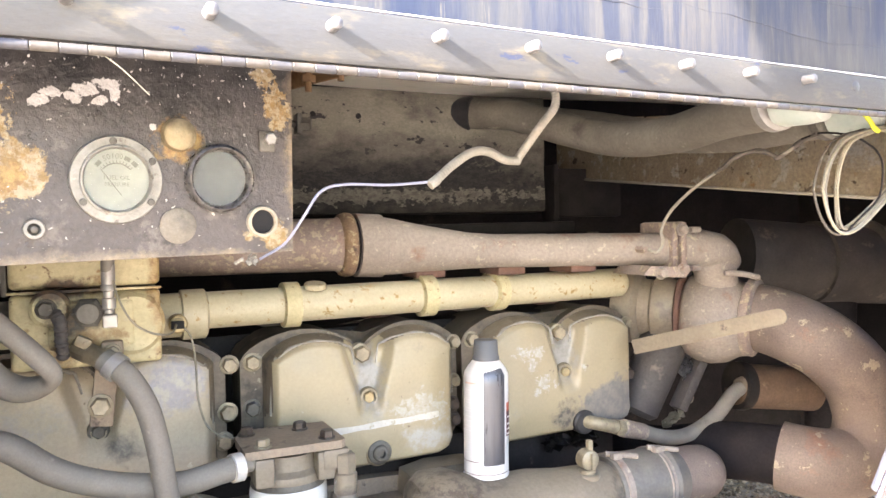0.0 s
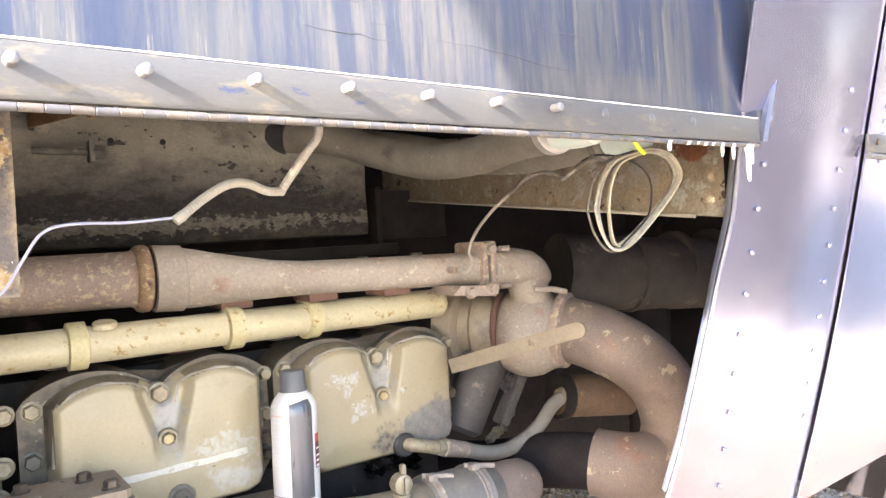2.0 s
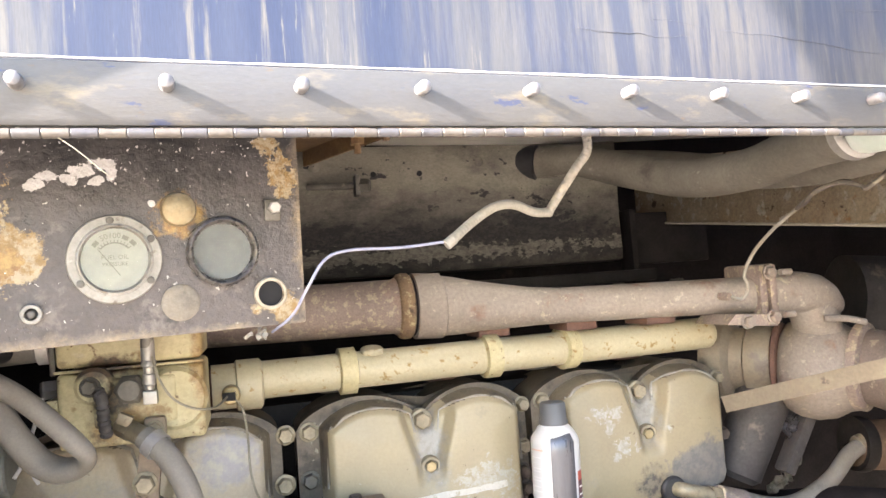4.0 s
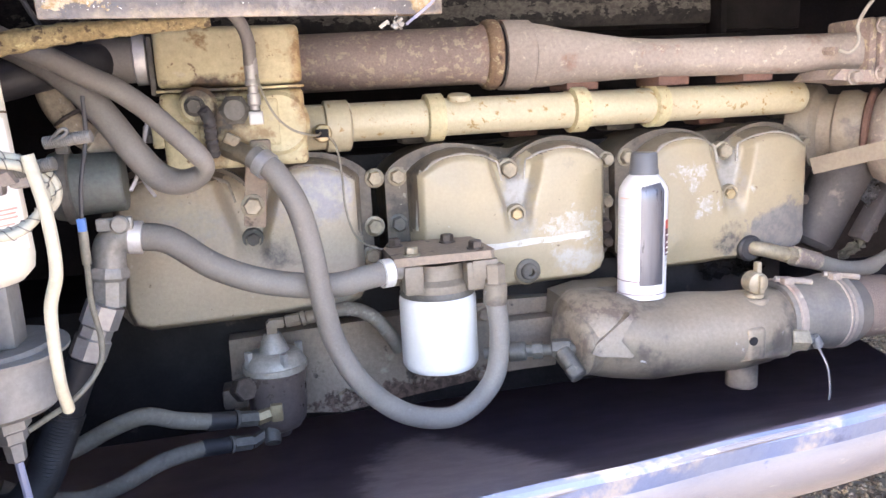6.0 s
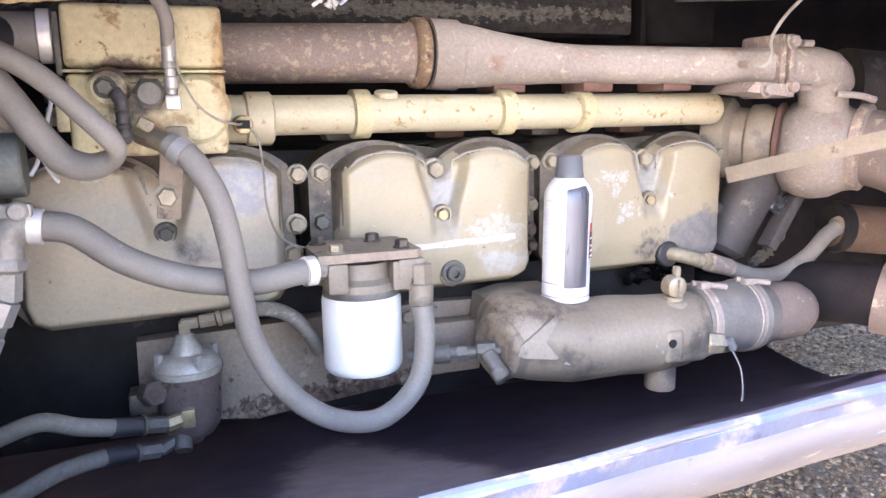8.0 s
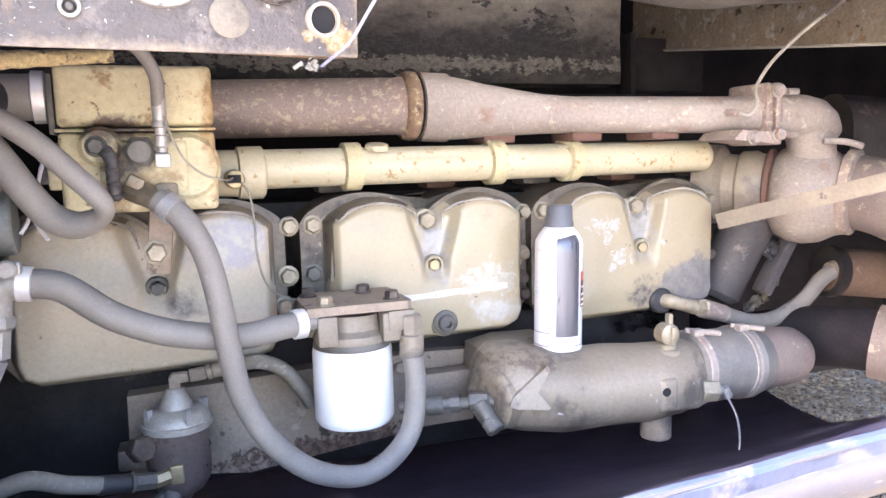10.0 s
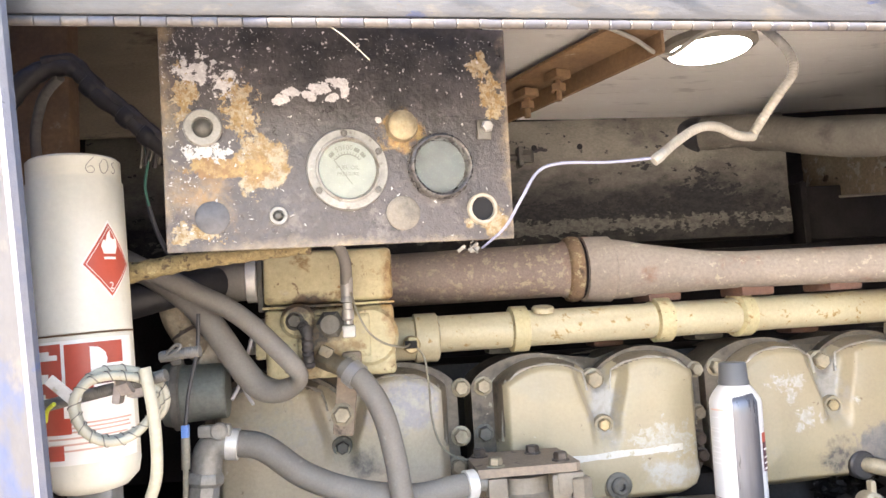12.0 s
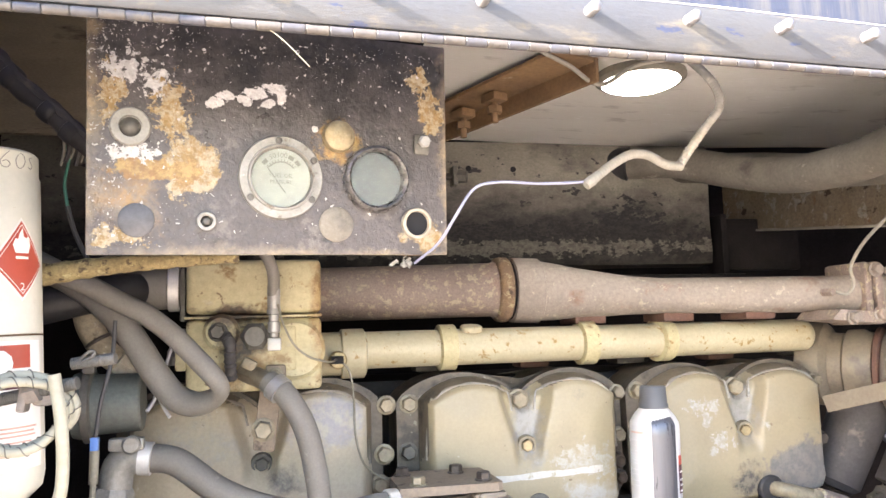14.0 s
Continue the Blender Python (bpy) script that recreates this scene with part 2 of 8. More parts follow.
    "blue_lip": mat("rubbed_blue_lip", (0.055, 0.085, 0.17), (0.085, 0.11, 0.17), 0.35, 0.3, scale=8, grain=0.2, bump=0.2, patches=[((0.17, 0.17, 0.18), 9, 0.54, 0.06), ((0.03, 0.045, 0.10), 16, 0.62, 0.05)]),
    "rust_plate": mat("peeling_rusty_beam", (0.46, 0.40, 0.30), (0.34, 0.275, 0.195), 0.8, scale=14, grain=0.5, bump=0.6,
                      patches=[((0.36, 0.22, 0.11), 20, 0.62, 0.08), ((0.10, 0.07, 0.05), 34, 0.60, 0.04), ((0.52, 0.49, 0.42), 38, 0.57, 0.02)],
                      spots=[((0.42, 0.40, 0.37), (0.36, 0.31, 0.24), (1.0, 0.285, 1.135), (0.3, 0.034, 0.026), 50, 1.0, 0.3), ((0.36, 0.135, 0.065), (0.27, 0.115, 0.06), (1.0, 0.202, 1.170), (0.3, 0.030, 0.028), 45, 0.7, 0.12)]),
    "orange_rust": mat("orange_rust", (0.19, 0.10, 0.075), (0.14, 0.08, 0.065), 0.85, scale=25, bump=0.4),
    "brown_rust": mat("brown_rusted_angle", (0.30, 0.185, 0.095), (0.20, 0.12, 0.065), 0.8, scale=16, bump=0.4,
                      patches=[((0.40, 0.33, 0.25), 20, 0.62, 0.06)]),
    # the first spot paints shade and grime over the lower beam; flakes follow
    "beam": mat("flaking_beam_shaded_below", (0.29, 0.275, 0.23), (0.215, 0.20, 0.17), 0.85, scale=9, grain=0.4, bump=0.35, stretch=(1, 1, 1.6),
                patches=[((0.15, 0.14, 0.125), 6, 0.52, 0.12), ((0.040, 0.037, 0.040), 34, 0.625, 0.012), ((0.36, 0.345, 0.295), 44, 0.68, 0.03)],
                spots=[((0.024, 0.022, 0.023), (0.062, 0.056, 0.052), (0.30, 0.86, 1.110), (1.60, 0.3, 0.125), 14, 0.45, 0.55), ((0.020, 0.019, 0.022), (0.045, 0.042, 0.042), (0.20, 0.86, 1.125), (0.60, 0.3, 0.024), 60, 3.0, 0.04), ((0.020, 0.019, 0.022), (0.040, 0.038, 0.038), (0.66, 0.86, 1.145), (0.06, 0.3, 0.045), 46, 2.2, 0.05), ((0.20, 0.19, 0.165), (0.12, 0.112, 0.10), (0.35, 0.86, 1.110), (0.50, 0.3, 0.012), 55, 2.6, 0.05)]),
    "rubber": mat("dusty_grey_rubber", (0.262, 0.247, 0.222), (0.215, 0.20, 0.178), 0.66, scale=20, grain=0.25, bump=0.15, fine=400,
                  patches=[((0.335, 0.315, 0.285), 50, 0.64, 0.08), ((0.14, 0.13, 0.118), 14, 0.62, 0.10)]),
    "rubber_tan": mat("dusty_tan_rubber", (0.25, 0.232, 0.195), (0.165, 0.15, 0.124), 0.75, scale=10, grain=0.35, bump=0.25,
                      patches=[((0.42, 0.40, 0.35), 16, 0.66, 0.05), ((0.36, 0.34, 0.29), 30, 0.62, 0.06), ((0.10, 0.09, 0.078), 9, 0.60, 0.10)]),
    "black_rubber": mat("black_rubber", (0.035, 0.035, 0.04), (0.02, 0.02, 0.024), 0.55, scale=25, patches=[((0.10, 0.10, 0.10), 30, 0.62, 0.1)]),
    "brown_board": mat("dirty_brown_board", (0.36, 0.31, 0.22), (0.26, 0.215, 0.15), 0.85, scale=5, stretch=(1, 1, 4), grain=0.4, bump=0.3, patches=[((0.10, 0.08, 0.06), 8, 0.58, 0.10)]),
    "dull_zinc": mat("dull_zinc", (0.30, 0.30, 0.295), (0.22, 0.22, 0.215), 0.5, 0.25, scale=30, grain=0.25, patches=[((0.38, 0.36, 0.33), 30, 0.62, 0.06)]),
    "clamp": mat("bright_clamp_band", (0.72, 0.71, 0.69), (0.58, 0.57, 0.55), 0.35, 0.3, scale=60, grain=0.15, bump=0.05, dim_grime=1.0),
    "worn_rim": mat("worn_grey_rim", (0.44, 0.415, 0.375), (0.33, 0.305, 0.27), 0.4, 0.2, scale=30, grain=0.3, patches=[((0.15, 0.13, 0.11), 24, 0.60, 0.08), ((0.56, 0.54, 0.50), 40, 0.62, 0.04)]),
    "steel": mat("dull_zinc_steel", (0.50, 0.49, 0.475), (0.40, 0.39, 0.375), 0.4, 0.45, scale=40, grain=0.2, bump=0.08),
    "stained_rim": mat("oil_darkened_paint", (0.235, 0.195, 0.14), (0.16, 0.132, 0.098), 0.45, scale=18, grain=0.3, patches=[((0.07, 0.06, 0.052), 20, 0.56, 0.10), ((0.36, 0.33, 0.27), 50, 0.63, 0.05)]),
    "flange": mat("worn_tan_flange", (0.18, 0.15, 0.115), (0.11, 0.092, 0.072), 0.5, 0.1, scale=16, patches=[((0.050, 0.042, 0.038), 14, 0.55, 0.09), ((0.40, 0.37, 0.30), 44, 0.64, 0.04), ((0.30, 0.255, 0.18), 12, 0.62, 0.08)]),
    "bolt": mat("worn_cream_bolt", (0.40, 0.35, 0.255), (0.28, 0.24, 0.175), 0.5, 0.25, scale=60, grain=0.3, patches=[((0.20, 0.16, 0.11), 50, 0.62, 0.08)]),
    "dark_bolt": mat("oily_dark_bolt", (0.16, 0.13, 0.11), (0.09, 0.075, 0.07), 0.5, 0.5, scale=60),
    "lamp_cap": mat("corroded_lamp_cap", (0.50, 0.43, 0.29), (0.34, 0.27, 0.16), 0.45, 0.4, scale=80, bump=0.4, patches=[((0.52, 0.47, 0.38), 60, 0.58, 0.06)]),
    "left_skin": mat("chalky_scuffed_body_paint", (0.125, 0.13, 0.142), (0.10, 0.108, 0.127), 0.4, 0.15, scale=7, stretch=(1, 1, 0.4), grain=0.15, bump=0.1,
                     patches=[((0.07, 0.105, 0.22), 6, 0.54, 0.06), ((0.17, 0.167, 0.16), 16, 0.62, 0.05), ((0.20, 0.14, 0.09), 50, 0.70, 0.04)]),
    "scratch": plain("scratched_paint", (0.06, 0.066, 0.085), 0.6),
    "reflected_wall": mat("dark_reflected_boards", (0.013, 0.0125, 0.017), (0.010, 0.010, 0.013), 0.8, scale=6, stretch=(4, 4, 0.5)),
    "greasy_brass": mat("greasy_brass", (0.30, 0.25, 0.17), (0.20, 0.165, 0.115), 0.5, 0.4, scale=50, grain=0.3, patches=[((0.06, 0.05, 0.04), 50, 0.58, 0.06)]),
    "brass": mat("dull_brass", (0.55, 0.45, 0.28), (0.42, 0.34, 0.20), 0.42, 0.6, scale=40),
    "white_paint": mat("white_filter_paint", (0.86, 0.86, 0.85), (0.82, 0.82, 0.80), 0.5, scale=8, grain=0.08, bump=0.03, dim_grime=0.78),
    # black lifted towards blue to paint in haze; the spot is a paler patch
    "pan": mat("hazed_black_sheet_metal", (0.046, 0.044, 0.082), (0.037, 0.036, 0.068), 0.42, 0.0, scale=5, grain=0.15, bump=0.015,
               spots=[((0.18, 0.18, 0.23), (0.22, 0.22, 0.265), (0.205, 0.36, 0.55), (0.115, 0.30, 0.6), 22, 0.40, 0.22)],
               patches=[((0.045, 0.046, 0.075), 2.6, 0.57, 0.12), ((0.6, 0.6, 0.6), 80, 0.745, 0.01)]),
    "skirt": mat("scuffed_skirt_paint", (0.115, 0.122, 0.142), (0.09, 0.098, 0.125), 0.34, 0.35, scale=6, stretch=(1, 1, 4), grain=0.15, bump=0.15,
                 patches=[((0.06, 0.09, 0.19), 4, 0.60, 0.10), ((0.24, 0.235, 0.225), 14, 0.62, 0.04), ((0.04, 0.06, 0.15), 30, 0.68, 0.03)]),
    "lid": mat("streaked_blue_lid_paint", (0.026, 0.036, 0.075), (0.040, 0.050, 0.086), 0.36, 0.1, scale=1.3, stretch=(26, 26, 1.6), grain=0.3, fine=60, bump=0.05,
               patches=[((0.080, 0.083, 0.092), 0.9, 0.50, 0.10), ((0.115, 0.113, 0.108), 2.2, 0.58, 0.06), ((0.024, 0.036, 0.085), 2.6, 0.60, 0.05), ((0.125, 0.122, 0.116), 7.0, 0.63, 0.04), ((0.16, 0.155, 0.145), 3.1, 0.70, 0.03)],
               spots=[((0.105, 0.105, 0.107), (0.050, 0.058, 0.086), (0.47, 0.05, 1.24), (0.26, 1.0, 0.14), 1.6, 0.8, 0.8), ((0.105, 0.105, 0.107), (0.075, 0.078, 0.09), (0.70, 0.06, 1.18), (0.20, 1.0, 0.05), 2.4, 0.9, 0.7)]),
    "knuckle_dust": mat("dusty_hinge_knuckle", (0.115, 0.105, 0.10), (0.15, 0.135, 0.12), 0.5, 0.2, scale=50, grain=0.35, bump=0.2, patches=[((0.06, 0.055, 0.055), 60, 0.60, 0.05)]),
    "knuckle_blue": mat("worn_blue_hinge_knuckle", (0.082, 0.085, 0.105), (0.11, 0.108, 0.112), 0.5, 0.2, scale=40, grain=0.3, bump=0.2, patches=[((0.13, 0.12, 0.11), 50, 0.58, 0.05)]),
    "strip": mat("dusty_silver_blue_strip", (0.088, 0.094, 0.108), (0.105, 0.108, 0.112), 0.42, 0.2, scale=9, stretch=(1, 1, 3), grain=0.15,
                 patches=[((0.17, 0.155, 0.13), 20, 0.56, 0.12), ((0.05, 0.065, 0.13), 24, 0.64, 0.03), ((0.12, 0.10, 0.085), 70, 0.66, 0.04)]),
    "skin": mat("faded_lavender_body_paint", (0.43, 0.448, 0.60), (0.40, 0.417, 0.57), 0.19, 0.92, scale=2.2, grain=0.06, bump=0.02,
                patches=[((0.46, 0.475, 0.62), 6, 0.62, 0.14)]),
    "skin_edge": mat("dented_silver_edge", (0.16, 0.17, 0.20), (0.10, 0.12, 0.18), 0.32, 0.4, scale=18, grain=0.15, bump=0.3,
                     patches=[((0.08, 0.12, 0.27), 12, 0.58, 0.06), ((0.36, 0.31, 0.23), 40, 0.68, 0.04)]),
    "board": mat("dusty_white_ceiling_board", (0.93, 0.92, 0.87), (0.88, 0.86, 0.81), 0.85, scale=5, stretch=(1, 3, 1), grain=0.08, bump=0.25, dim_grime=1.0,
                 patches=[((0.70, 0.68, 0.64), 10, 0.58, 0.08), ((0.98, 0.97, 0.94), 24, 0.62, 0.04), ((0.34, 0.31, 0.27), 9, 0.68, 0.05)]),
    "panel": mat("black_peeling_gauge_panel", (0.115, 0.105, 0.108), (0.085, 0.078, 0.080), 0.31, scale=14, grain=0.35, fine=200, bump=1.0,
                 patches=[((0.17, 0.155, 0.15), 30, 0.58, 0.06), ((0.05, 0.047, 0.048), 24, 0.60, 0.08), ((0.55, 0.53, 0.50), 130, 0.70, 0.02)],
                 spots=PANEL_WEAR),
    # pale gravel bounces light up; shade under the bus is a painted darker ellipse
    "gravel": mat("gravel_darkened_under_bus", (0.62, 0.55, 0.46), (0.50, 0.44, 0.37), 0.9, scale=60, grain=0.4, fine=500, bump=0.6,
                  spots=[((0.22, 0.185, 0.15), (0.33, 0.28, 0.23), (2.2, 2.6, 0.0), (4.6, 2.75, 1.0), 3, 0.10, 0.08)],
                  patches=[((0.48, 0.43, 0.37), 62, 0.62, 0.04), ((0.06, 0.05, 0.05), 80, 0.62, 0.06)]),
    "grey_metal": mat("grey_machined_metal", (0.44, 0.42, 0.385), (0.34, 0.325, 0.295), 0.45, 0.2, scale=25, patches=[((0.42, 0.38, 0.30), 30, 0.62, 0.08)]),
    "pump": mat("tan_cast_pump_paint", (0.29, 0.248, 0.19), (0.235, 0.197, 0.15), 0.5, scale=9, grain=0.3,
                spots=[((0.13, 0.10, 0.075), (0.24, 0.195, 0.145), (0.45, 0.48, 0.695), (0.075, 0.07, 0.022), 40, 1.2, 0.4), ((0.12, 0.10, 0.08), (0.22, 0.18, 0.14), (0.40, 0.49, 0.64), (0.022, 0.08, 0.06), 40, 1.2, 0.5)],
                patches=[((0.11, 0.095, 0.08), 11, 0.56, 0.10), ((0.55, 0.56, 0.58), 24, 0.67, 0.03)]),
    "bowl": mat("brown_stained_bowl", (0.15, 0.115, 0.105), (0.11, 0.09, 0.088), 0.3, scale=20, patches=[((0.20, 0.15, 0.12), 14, 0.56, 0.08), ((0.26, 0.25, 0.25), 25, 0.64, 0.05)]),
    "low_plate": mat("tan_oily_plate", (0.37, 0.295, 0.225), (0.28, 0.22, 0.17), 0.78, scale=12, grain=0.35,
                     spots=[((0.09, 0.055, 0.04), (0.20, 0.13, 0.095), (0.25, 0.62, 0.558), (0.22, 0.1, 0.020), 60, 1.6, 0.3)],
                     patches=[((0.09, 0.07, 0.055), 26, 0.61, 0.05), ((0.48, 0.43, 0.33), 10, 0.64, 0.05)]),
    "wire_grey": mat("dirty_grey_wire", (0.30, 0.285, 0.25), (0.21, 0.195, 0.17), 0.6, scale=30, patches=[((0.10, 0.09, 0.08), 30, 0.58, 0.1)]),
    "wire_dark": mat("grimy_brown_wire", (0.12, 0.105, 0.09), (0.07, 0.062, 0.055), 0.6, scale=30, patches=[((0.28, 0.26, 0.215), 50, 0.60, 0.06)]),
    "wire_white": mat("cream_wire", (0.37, 0.345, 0.275), (0.26, 0.24, 0.185), 0.6, scale=40, patches=[((0.30, 0.27, 0.20), 50, 0.64, 0.08)]),
    "sleeve_cream": mat("dirty_cream_sleeve", (0.50, 0.48, 0.375), (0.42, 0.40, 0.31), 0.5, scale=40, grain=0.2, patches=[((0.30, 0.26, 0.17), 60, 0.63, 0.06)]),
    "conduit": mat("dirty_white_conduit", (0.38, 0.36, 0.32), (0.30, 0.285, 0.25), 0.65, scale=30, grain=0.3),
    "blue_wire": plain("pale_blue_wire", (0.24, 0.255, 0.35), 0.35),
    "blue": plain("blue_connector", (0.10, 0.22, 0.55), 0.4),
    "green_wire": plain("green_wire", (0.03, 0.13, 0.10), 0.4),
    "dark_wire": plain("dark_wire", (0.05, 0.05, 0.055), 0.5),
    "yellow_tie": plain("yellow_tie", (0.50, 0.53, 0.04), 0.4),
    "bottle": mat("white_gas_bottle_paint", (0.80, 0.78, 0.68), (0.74, 0.72, 0.62), 0.38, scale=6, grain=0.1, bump=0.05, dim_grime=0.92,
                  patches=[((0.42, 0.30, 0.16), 70, 0.70, 0.03), ((0.62, 0.56, 0.44), 10, 0.66, 0.10)]),
    "label_red": mat("printed_red", (0.60, 0.105, 0.065), (0.54, 0.095, 0.06), 0.4, scale=20, grain=0.1, bump=0.0, patches=[((0.75, 0.66, 0.58), 60, 0.72, 0.03)]),
    "label_white": plain("printed_white", (0.82, 0.81, 0.77), 0.4),
    "label_dark": plain("printed_dark", (0.10, 0.04, 0.05), 0.5),
    "label_pale": plain("printed_pale_red", (0.62, 0.40, 0.33), 0.5),
    "dial_ink": plain("faded_dial_ink", (0.165, 0.17, 0.145), 0.6),
    "pencil": plain("pencil_mark", (0.30, 0.29, 0.26), 0.6),
    "can_grey": plain("dark_grey_cap", (0.10, 0.105, 0.115), 0.45),
    "can_silver": mat("silver_can_panel", (0.10, 0.105, 0.125), (0.16, 0.165, 0.19), 0.3, 0.5, scale=6, stretch=(6, 6, 0.6), grain=0.05, bump=0.0),
    "can_white": mat("printed_white_can", (0.63, 0.635, 0.65), (0.59, 0.595, 0.615), 0.3, scale=6, grain=0.0, bump=0.0, dim_grime=0.9),
    "dial": mat("cream_dial", (0.35, 0.37, 0.32), (0.30, 0.32, 0.28), 0.5, scale=60, grain=0.1, bump=0.0, dim_grime=0.9),
    "dial_dark": mat("fogged_dark_dial", (0.125, 0.14, 0.138), (0.175, 0.19, 0.182), 0.55, scale=70, grain=0.15, bump=0.0),
    "glass": plain("clear_glass", (1, 1, 1), 0.02, 0, 0, 1.0, 1.15),
    "bezel": mat("pitted_chrome_bezel", (0.40, 0.39, 0.36), (0.31, 0.30, 0.275), 0.5, 0.25, scale=60, grain=0.3, fine=400, bump=0.3, patches=[((0.20, 0.175, 0.15), 90, 0.58, 0.06), ((0.50, 0.48, 0.43), 70, 0.64, 0.04)]),
    "black_bezel": mat("black_bezel", (0.12, 0.115, 0.115), (0.26, 0.25, 0.24), 0.28, 0.5, scale=70, patches=[((0.36, 0.34, 0.31), 90, 0.63, 0.05)]),
    "bulb_glass": mat("milky_green_plastic", (0.46, 0.56, 0.515), (0.56, 0.61, 0.58), 0.3, scale=20, grain=0.1),
    "lamp_lens": plain("lit_white_lamp_lens", (0.9, 0.9, 0.86), 0.3, emit=2.2),
    "drip": plain("dried_white_sealant", (0.50, 0.50, 0.52), 0.5),
    "black": plain("black", (0.02, 0.02, 0.022), 0.6),
    "teal_grey": mat("weathered_teal_casting", (0.16, 0.19, 0.18), (0.20, 0.205, 0.185), 0.6, 0.2, scale=22, patches=[((0.12, 0.12, 0.11), 20, 0.6, 0.1)]),
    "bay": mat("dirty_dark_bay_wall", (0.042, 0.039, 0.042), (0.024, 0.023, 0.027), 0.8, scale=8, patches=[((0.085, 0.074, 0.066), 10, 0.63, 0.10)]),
    "wrap": mat("black_wrapped_harness", (0.06, 0.055, 0.055), (0.04, 0.037, 0.037), 0.55, scale=30, bump=0.5, fine=120),
    "furry": mat("dusty_ochre_lagging", (0.48, 0.38, 0.19), (0.34, 0.26, 0.13), 0.85, scale=60, grain=0.6, bump=1.0, fine=320, patches=[((0.14, 0.10, 0.06), 120, 0.56, 0.05), ((0.66, 0.56, 0.30), 150, 0.60, 0.04)]),
    "chalk": mat("chalky_bare_patch", (0.62, 0.615, 0.60), (0.50, 0.485, 0.46), 0.8, scale=80, grain=0.3, patches=[((0.10, 0.10, 0.10), 120, 0.60, 0.02)]),
    "panel_tan": mat("tan_crust", (0.30, 0.27, 0.22), (0.22, 0.20, 0.17), 0.75, scale=60, bump=0.6),
    "panel_grey": mat("dull_grey_blank", (0.17, 0.17, 0.18), (0.12, 0.12, 0.13), 0.5, scale=60),
    "pale_rim": mat("pale_tan_rim", (0.52, 0.47, 0.38), (0.42, 0.37, 0.29), 0.6, scale=60),
    "can_text": plain("grey_print", (0.62, 0.62, 0.64), 0.5),
    "rubbed": mat("rubbed_white_paint", (0.70, 0.685, 0.65), (0.62, 0.60, 0.55), 0.6, scale=60, grain=0.2, patches=[((0.50, 0.46, 0.36), 70, 0.60, 0.05)]),
    "black_plastic": mat("shiny_black_plastic", (0.03, 0.03, 0.034), (0.018, 0.018, 0.02), 0.12, scale=40, bump=0.3, fine=90),
    "silver_tape": mat("crumpled_foil", (0.6, 0.62, 0.68), (0.3, 0.31, 0.36), 0.3, 0.8, scale=120, bump=0.6),
    "rivet": mat("painted_rivet", (0.24, 0.24, 0.25), (0.18, 0.18, 0.195), 0.45, 0.2, scale=60, bump=0.0),
}

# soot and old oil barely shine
for k in ("soot", "bay", "dim_grime", "black"):
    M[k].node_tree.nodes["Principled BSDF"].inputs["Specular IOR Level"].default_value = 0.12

# stones differ one from another
st = mat("mixed_stone", (0.35, 0.295, 0.235), (0.24, 0.20, 0.16), 0.85, scale=40, grain=0.4, fine=600, bump=0.3)
nt = st.node_tree
gi = nt.nodes.new("ShaderNodeNewGeometry")
ra = nt.nodes.new("ShaderNodeValToRGB")
for pos, col in ((0.0, (0.25, 0.22, 0.20)), (0.35, (0.7, 0.62, 0.52)), (0.7, (1.0, 0.9, 0.76)), (0.92, (1.5, 1.45, 1.35))):
    e = ra.color_ramp.elements.new(pos) if pos > 0 else ra.color_ramp.elements[0]
    e.position, e.color = pos, (*col, 1)
mx = nt.nodes.new("ShaderNodeMix")
mx.data_type, mx.blend_type = "RGBA", "MULTIPLY"
mx.inputs[0].default_value = 1.0
bs = nt.nodes["Principled BSDF"]
old = bs.inputs["Base Color"].links[0].from_socket
nt.links.new(gi.outputs["Random Per Island"], ra.inputs["Fac"])
nt.links.new(old, mx.inputs[6])
nt.links.new(ra.outputs["Color"], mx.inputs[7])
nt.links.new(mx.outputs[2], bs.inputs["Base Color"])
M["stone"] = st


# ---- building helpers ----
ORIGIN = {}


def thing(name, origin, label, category, group="", kind=""):
    """An Empty at the thing's base; its parts are given in world metres."""
    ob = new(name)
    ob.empty_display_size = 0.02
    ob.location = origin
    ORIGIN[ob] = Vector(origin)
    return tagged(ob, label, category, group, kind)


def finish(bm, name, material, smooth=38):
    bmesh.ops.recalc_face_normals(bm, faces=bm.faces)
    me = bpy.data.meshes.new(name)
    bm.to_mesh(me)
    bm.free()
    me.materials.append(material)
    for p in me.polygons:
        p.use_smooth = True
    me.set_sharp_from_angle(angle=radians(smooth))
    return me


def part(name, bm, material, parent=None, label="", smooth=38):
    """Links a bmesh, given in world metres, as one mesh under a thing or a part."""
    if parent is not None:
        bmesh.ops.translate(bm, verts=bm.verts, vec=-ORIGIN[parent])
    ob = new(name, finish(bm, name, material, smooth))
    if parent is not None:
        ob.parent = parent
        ORIGIN[ob] = ORIGIN[parent].copy()
    else:
        ORIGIN[ob] = Vector((0, 0, 0))
    if label:
        ob["label"] = label
    return ob


def single(name, bm, material, label, category, kind="", group="", smooth=38, origin=None):
    """A thing that is one mesh."""
    if origin is None:
        n = max(len(bm.verts), 1)
        lo = min(v.co.z for v in bm.verts)
        origin = Vector((sum(v.co.x for v in bm.verts) / n, sum(v.co.y for v in bm.verts) / n, lo))
    bmesh.ops.translate(bm, verts=bm.verts, vec=-Vector(origin))
    ob = new(name, finish(bm, name, material, smooth))
    ob.location = origin
    ORIGIN[ob] = Vector(origin)
    return tagged(ob, label, category, group, kind)


